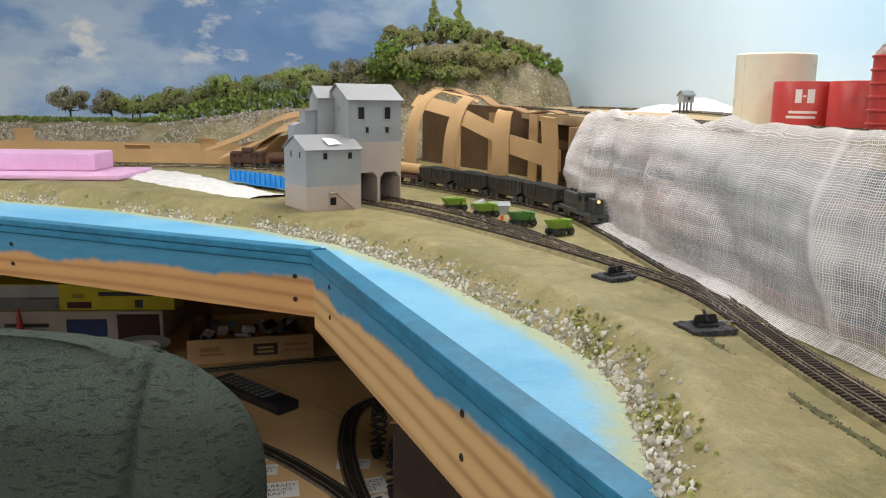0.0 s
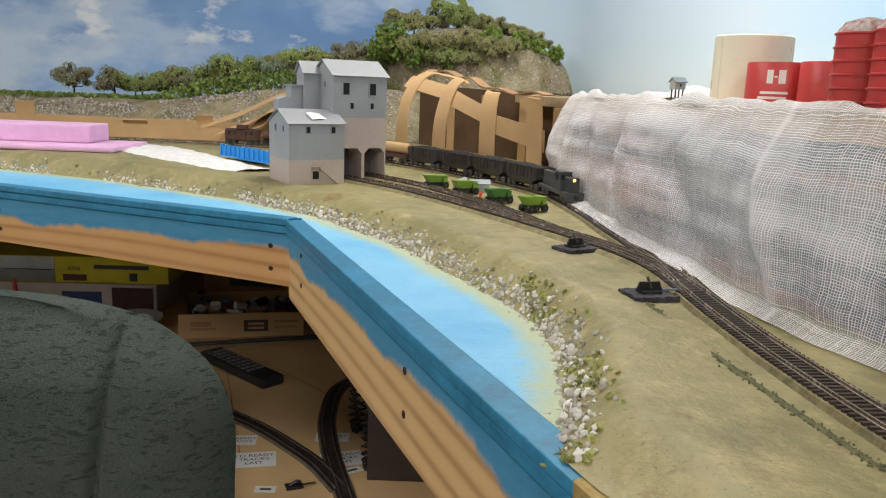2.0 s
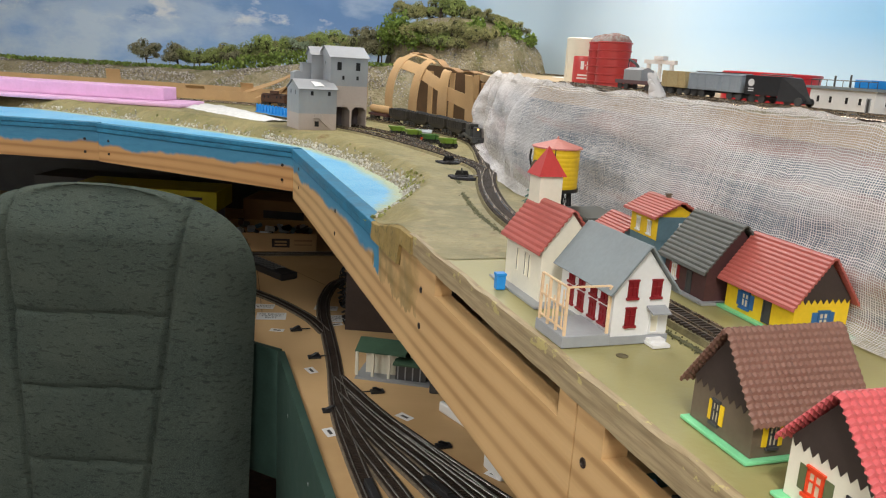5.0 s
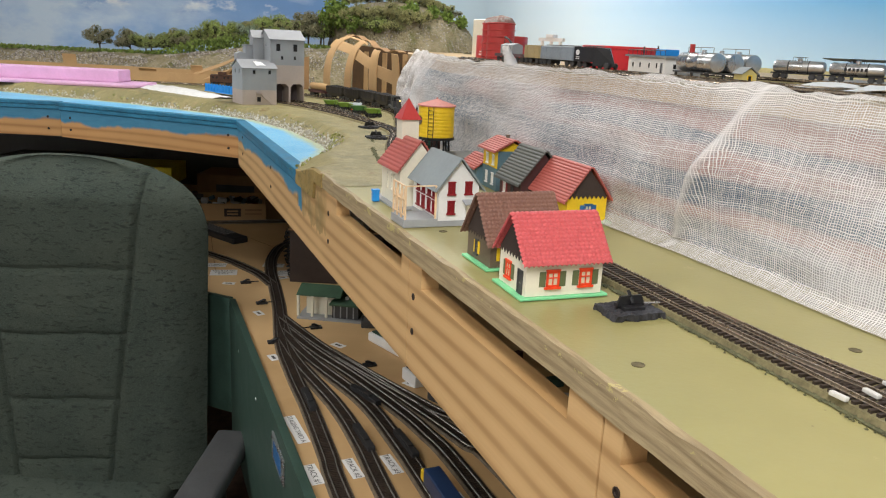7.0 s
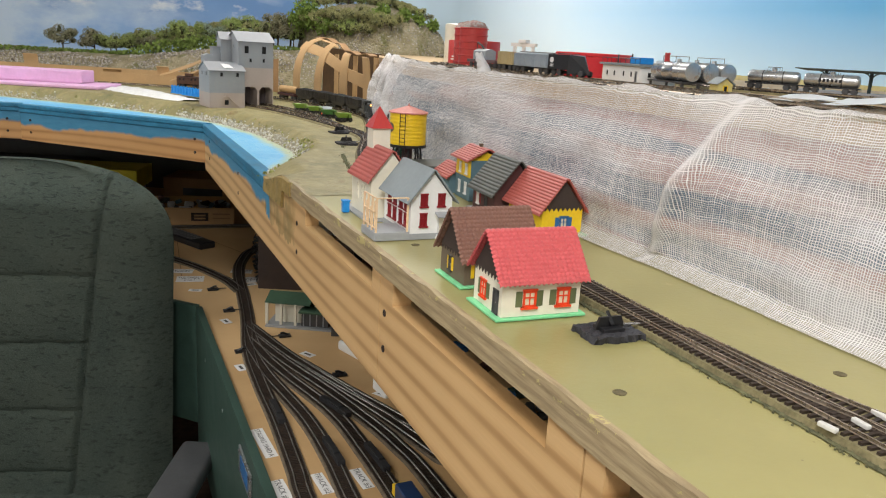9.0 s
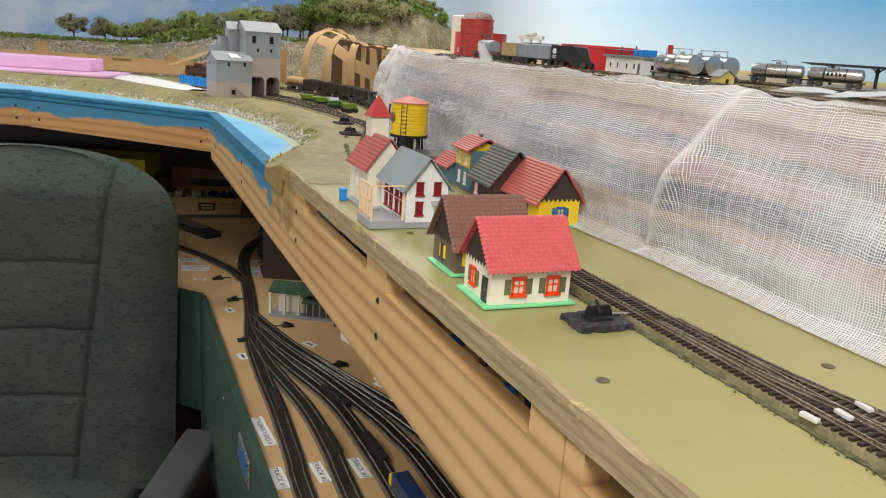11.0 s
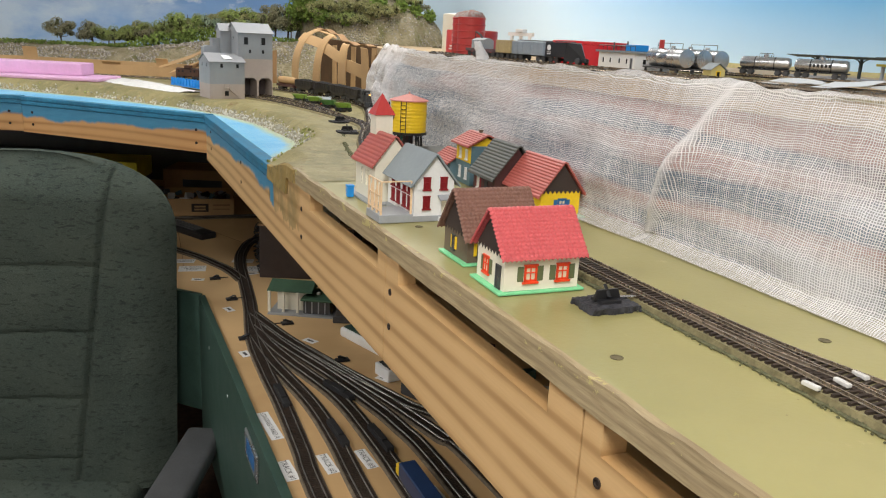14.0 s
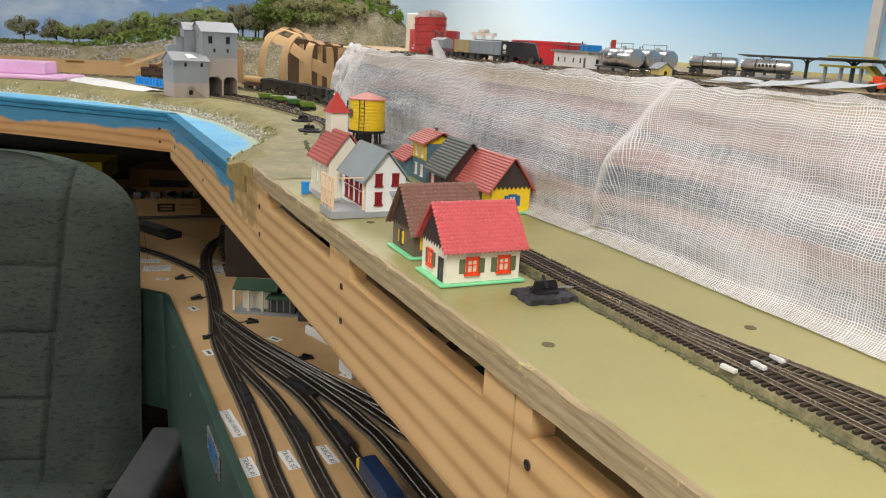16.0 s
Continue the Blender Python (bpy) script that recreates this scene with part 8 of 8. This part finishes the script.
dp = thing("model_depot", at(0.215, 0.205, DECK, -28), "cream model depot with dark green roofs", "model building")
M_DEPOTROOF = paint("depot_green_roof", (0.055, 0.115, 0.07), 0.6, 0.2)
part("base", Geo().box(-0.085, 0.075, -0.055, 0.045, 0, 0.004), M_GREY, dp)
part("body", Geo().box(-0.07, 0.0, -0.02, 0.035, 0.004, 0.055), M_CREAM, dp)
part("roof", gable_block(-0.09, 0.02, -0.04, 0.05, 0.055, 0.058, 0.074, "x"), M_DEPOTROOF, dp, "dark green hipped roof")
part("bay", Geo().box(0.0, 0.065, -0.04, 0.03, 0.004, 0.04), M_DARK, dp)
part("bay_roof", Geo().box(-0.004, 0.075, -0.055, 0.04, 0.040, 0.045), M_DEPOTROOF, dp, "dark green flat roof", bevel=0.001)
part("roof_cap", Geo().lathe([(0.005, 0.045), (0.005, 0.05), (0.001, 0.052)], 10, pose(0.03, -0.01, 0)), M_WHITE, dp)
for x in (-0.085, -0.05, -0.015):
    part("post", Geo().box(x - 0.003, x + 0.003, -0.043, -0.037, 0.004, 0.056), M_CREAM, dp)
for x in (0.004, 0.02, 0.036, 0.052):
    part("sash_bar", Geo().box(x, x + 0.0025, -0.0425, -0.040, 0.006, 0.038), M_GREY, dp)
mc = thing("toy_crane", at(0.315, 0.270, DECK, -20), "dark grey plastic model crane parts", "toy crane")
part("cabin", Geo().box(-0.018, 0.018, -0.014, 0.014, 0.018, 0.046), M_DARK, mc, bevel=0.004)
part("wheel", Geo().lathe([(0.006, -0.004), (0.020, -0.003), (0.020, 0.003), (0.006, 0.004)], 18, pose(0, -0.016, 0.022, 90)), M_DARK, mc, smooth=True)
part("foot_plate", Geo().box(-0.026, 0.026, -0.022, 0.018, 0, 0.018), M_DARK, mc, bevel=0.003)
part("boom", Geo().tube([(0.01, 0, 0.035), (0.05, 0.01, 0.022), (0.085, 0.02, 0.005)], 0.004, 6), M_DARK, mc)
by = thing("plastic_tray", at(0.475, 0.300, DECK, 18), "white tray with dark green mat inside", "tray")
part("shell", Geo().box(-0.045, 0.055, -0.085, 0.085, 0, 0.022), M_WHITE, by, bevel=0.006, seg=3)
part("mat", Geo().box(-0.038, 0.048, -0.078, 0.078, 0.022, 0.0245), M_DARKGREEN, by, "dark green mat")
for k, (s, d, a) in enumerate(((0.648, 0.285, 10), (0.742, 0.305, 25))):
    wb = thing("parts_box", at(s, d, DECK, a), "open white parts box with dark clutter", "box", "parts boxes")
    part("tray", Geo().box(-0.04, 0.04, -0.028, 0.028, 0, 0.025), M_WHITE if k == 0 else M_DARK, wb, bevel=0.003)
    part("content", Geo().sheet(lambda u, v: ((u - 0.5) * 0.07, (v - 0.5) * 0.048, 0.0255 + 0.004 * abs(noise.noise(Vector((u * 7, v * 7, k))))), 16, 12), M_DARK, wb, "dark small parts")

random.seed(17)
for k in range(16):
    c = random.choice((M_DARK, M_BLACK, M_WBLUE, M_GREY, M_WHITE, M_DARKGREEN, M_MAROON))
    sx, sy, sz = random.uniform(0.02, 0.06), random.uniform(0.015, 0.04), random.uniform(0.006, 0.022)
    s = random.uniform(0.30, 0.85)
    solid("model_part", Geo().prism([(-sx / 2, -sy / 2), (sx / 2, -sy / 2), (sx / 2, sy * 0.2), (sx * 0.2, sy / 2), (-sx / 2, sy / 2)], 0, sz), c, "loose model kit part on the staging deck", "hobby part", at(s, 0.39 + 0.10 * (s - 0.3) + random.uniform(0.0, 0.09), DECK + 0.0005, random.uniform(0, 180)), "loose kit parts", bevel=0.0012)

rc = thing("remote_control", at(-0.640, 0.012, DECK + 0.001, -64), "black television remote control with grey buttons", "remote control")
part("case", Geo().box(-0.125, 0.125, -0.029, 0.029, 0, 0.022), M_BLACK, rc, bevel=0.007, seg=3)
M_BTN = paint("button_grey", (0.17, 0.17, 0.17), 0.5)
for i in range(9):
    for j in range(4):
        part("button", Geo().box(-0.10 + i * 0.019, -0.091 + i * 0.019, -0.021 + j * 0.0125, -0.0135 + j * 0.0125, 0.022, 0.0236), M_BTN, rc)
cb = thing("brown_box", at(-0.20, 0.30, DECK, -22), "dark brown cardboard box under the layout", "box")
part("box", Geo().box(-0.10, 0.16, -0.17, 0.19, 0, 0.15), paint("dark_brown_box", (0.055, 0.038, 0.032), 0.6, 0.2), cb, bevel=0.002)
part("flap", Geo().box(-0.104, 0.164, -0.174, 0.194, 0.15, 0.153), M_CARDDARK, cb)
solid("white_paper_bag", Geo().sheet(lambda u, v: (0.16 * (u - 0.5), 0.26 * (v - 0.5), 0.004 + 0.02 * abs(noise.noise(Vector((u * 3, v * 3, 1))))), 16, 16, 0.0006), M_WHITE, "crumpled white paper over the brown box", "paper", at(-0.15, 0.32, DECK + 0.153, -22))
for k, (s, d, z, r) in enumerate(((-0.27, 0.178, 0.055, 0.05), (-0.12, 0.158, 0.05, 0.045))):
    pts = []
    for q in range(200):
        a = q / 200 * 6.283 * 1.6
        cx, cz = r * 0.7 * math.cos(a), z + r * math.sin(a)
        e = q / 200 * 6.283 * 34
        pts.append((cx + 0.007 * math.cos(e) * math.cos(a), 0.007 * math.sin(e) - 0.008 * q / 200, cz + 0.007 * math.cos(e) * math.sin(a)))
    solid("coiled_cord", Geo().tube(pts, 0.0022, 5), M_BLACK, "black coiled telephone cord hanging by the box", "cord", at(s, d, DECK, 60), "coiled cords", smooth=True)

# boxes at the back of the staging deck
tr = thing("cardboard_tray", pose(-0.50, 2.02, DECK, 0, 0, 14), "shallow cardboard food tray full of hobby parts", "box")
for x0, x1, y0, y1 in ((-0.155, 0.155, -0.11, -0.107), (-0.155, 0.155, 0.107, 0.11), (-0.155, -0.152, -0.107, 0.107), (0.152, 0.155, -0.107, 0.107)):
    part("side", Geo().box(x0, x1, y0, y1, 0, 0.062), M_CARD, tr)
part("bottom", Geo().box(-0.152, 0.152, -0.107, 0.107, 0, 0.003), M_CARD, tr)
part("mark_panel", Geo().box(0.005, 0.065, -0.1112, -0.110, 0.014, 0.044), M_DKBROWN, tr, "dark brown printed panel")
for k, (x, z, w_, h_) in enumerate(((-0.125, 0.020, 0.06, 0.006), (-0.125, 0.030, 0.05, 0.012), (0.080, 0.036, 0.06, 0.006), (0.080, 0.022, 0.06, 0.004), (0.015, 0.031, 0.04, 0.006), (0.015, 0.020, 0.04, 0.006))):
    part("print_bar", Geo().box(x, x + w_, -0.1122, -0.1112, z, z + h_), M_CARDDARK if k != 4 and k != 5 else M_CARD, tr)
random.seed(9)
for k in range(26):
    c = random.choice((M_WHITE, M_DARK, M_BLACK, M_GREY, M_MAROON, M_DARK, M_BLUEG))
    sx, sy, sz = random.uniform(0.012, 0.05), random.uniform(0.01, 0.03), random.uniform(0.006, 0.02)
    solid("hobby_part", Geo().box(-sx / 2, sx / 2, -sy / 2, sy / 2, -sz / 2, sz / 2), c, "small loose hobby part in the tray", "hobby part", pose(-0.50, 2.02, DECK, 0, 0, 14) @ pose(random.uniform(-0.12, 0.12), random.uniform(-0.08, 0.08), 0.040 + 0.022 * random.random(), random.uniform(-30, 30), random.uniform(-30, 30), random.uniform(0, 180)), "loose parts", bevel=min(sx, sy, sz) * 0.2)


def carton(m, w_, dp_, h_, material, label, bars, group="stored boxes"):
    t = thing("carton", m, label, "box", group)
    part("box", Geo().box(-w_, 0, 0, dp_, 0, h_), material, t, bevel=0.002)
    for x0, x1, z0, z1, mm in bars:
        part("print_panel", Geo().box(-w_ * (1 - x0), -w_ * (1 - x1), -0.0012, 0.0004, h_ * z0, h_ * z1), mm, t, "printed panel")
    return t
M_BOXWHITE = paint("printed_white_card", (0.60, 0.56, 0.52), 0.5, 0.08)
M_BOXYEL = paint("printed_yellow_card", (0.70, 0.62, 0.02), 0.4, 0.1)
M_NAVY = paint("navy_print", (0.03, 0.06, 0.2), 0.5)
M_FOREST = paint("forest_print", (0.045, 0.05, 0.035), 0.5, 0.5, 60, 200)
M_SKYP = paint("sky_print", (0.45, 0.50, 0.52), 0.5)
carton(pose(-0.745, 2.05, DECK, 0, 0, 4), 0.46, 0.22, 0.088, M_BOXWHITE, "white printed pet food carton with navy label", [(0.45, 0.68, 0.2, 0.75, M_NAVY), (0.74, 0.98, 0.1, 0.9, M_MAROON), (0.1, 0.35, 0.5, 0.62, M_DARK), (0.1, 0.3, 0.3, 0.4, M_DARK)])
yb = carton(pose(-0.715, 2.06, DECK + 0.0885, 0, 0, 4), 0.52, 0.20, 0.072, M_BOXYEL, "yellow model kit box with forest picture", [(0.0, 0.42, 0.03, 0.97, M_SKYP), (0.0, 0.42, 0.03, 0.5, M_FOREST), (0.46, 0.58, 0.08, 0.32, M_MAROON), (0.62, 0.9, 0.55, 0.7, M_DARK), (0.80, 0.84, 0.1, 0.4, M_DARK)])
t = thing("box_lettering", pose(-0.715, 2.06, DECK + 0.0885, 0, 0, 4) @ pose(-0.25, -0.0016, 0.040, 90), "dark printed item number on the kit box", "print")
printed("6560", 0.016, t, 0.0004)
carton(pose(-1.02, 2.26, DECK, 0, 0, 0), 0.5, 0.2, 0.14, M_UNDER, "grey storage carton at the back", [(0.2, 0.6, 0.3, 0.6, M_DARK)])
carton(pose(-0.30, 2.30, DECK, 0, 0, 0), 0.4, 0.2, 0.10, M_CARDDARK, "brown storage carton at the back", [(0.2, 0.6, 0.3, 0.6, M_DARK)])
gb = thing("glue_bottle", pose(-1.085, 1.965, DECK), "red glue bottle with pointed nozzle", "bottle")
part("body", Geo().lathe([(0.035, 0), (0.038, 0.01), (0.038, 0.035), (0.024, 0.052), (0.012, 0.056)], 20), M_RED, gb, smooth=True)
part("nozzle", Geo().lathe([(0.010, 0.055), (0.007, 0.08), (0.002, 0.115)], 14), M_RED, gb, smooth=True)
solid("yellow_spool", Geo().lathe([(0.035, 0), (0.035, 0.006), (0.028, 0.008), (0.028, 0.066), (0.035, 0.068), (0.035, 0.074)], 24), M_YELLOW, "yellow plastic spool beside the boxes", "spool", pose(-1.205, 1.955, DECK), smooth=True)
bw = thing("grey_bowl", pose(-0.76, 1.93, DECK), "grey bowl with white scraps beside the tray", "bowl")
part("bowl", Geo().lathe([(0.04, 0), (0.075, 0.035), (0.072, 0.035), (0.038, 0.004)], 24), M_GREY, bw, smooth=True)
part("scraps", Geo().sheet(lambda u, v: (0.05 * (1 - v) * math.cos(6.28 * u), 0.05 * (1 - v) * math.sin(6.28 * u), 0.028 + 0.012 * noise.noise(Vector((u * 7, v * 5, 2)))), 14, 6), M_WHITE, bw)
line_m = paint("pencil_line", (0.25, 0.13, 0.06), 0.7)
for (x0, y0), (x1, y1) in (((-0.62, 1.78), (-0.38, 1.62)), ((-0.50, 1.86), (-0.18, 1.55)), ((-0.45, 1.70), (-0.30, 1.28))):
    v = Vector((x1 - x0, y1 - y0, 0))
    solid("deck_seam", Geo().box(0, v.length, -0.0008, 0.0008, 0, 0.0004), line_m, "dark seam line across the staging deck", "seam", pose(x0, y0, DECK, 0, 0, math.degrees(math.atan2(v.y, v.x))), kind="structure")
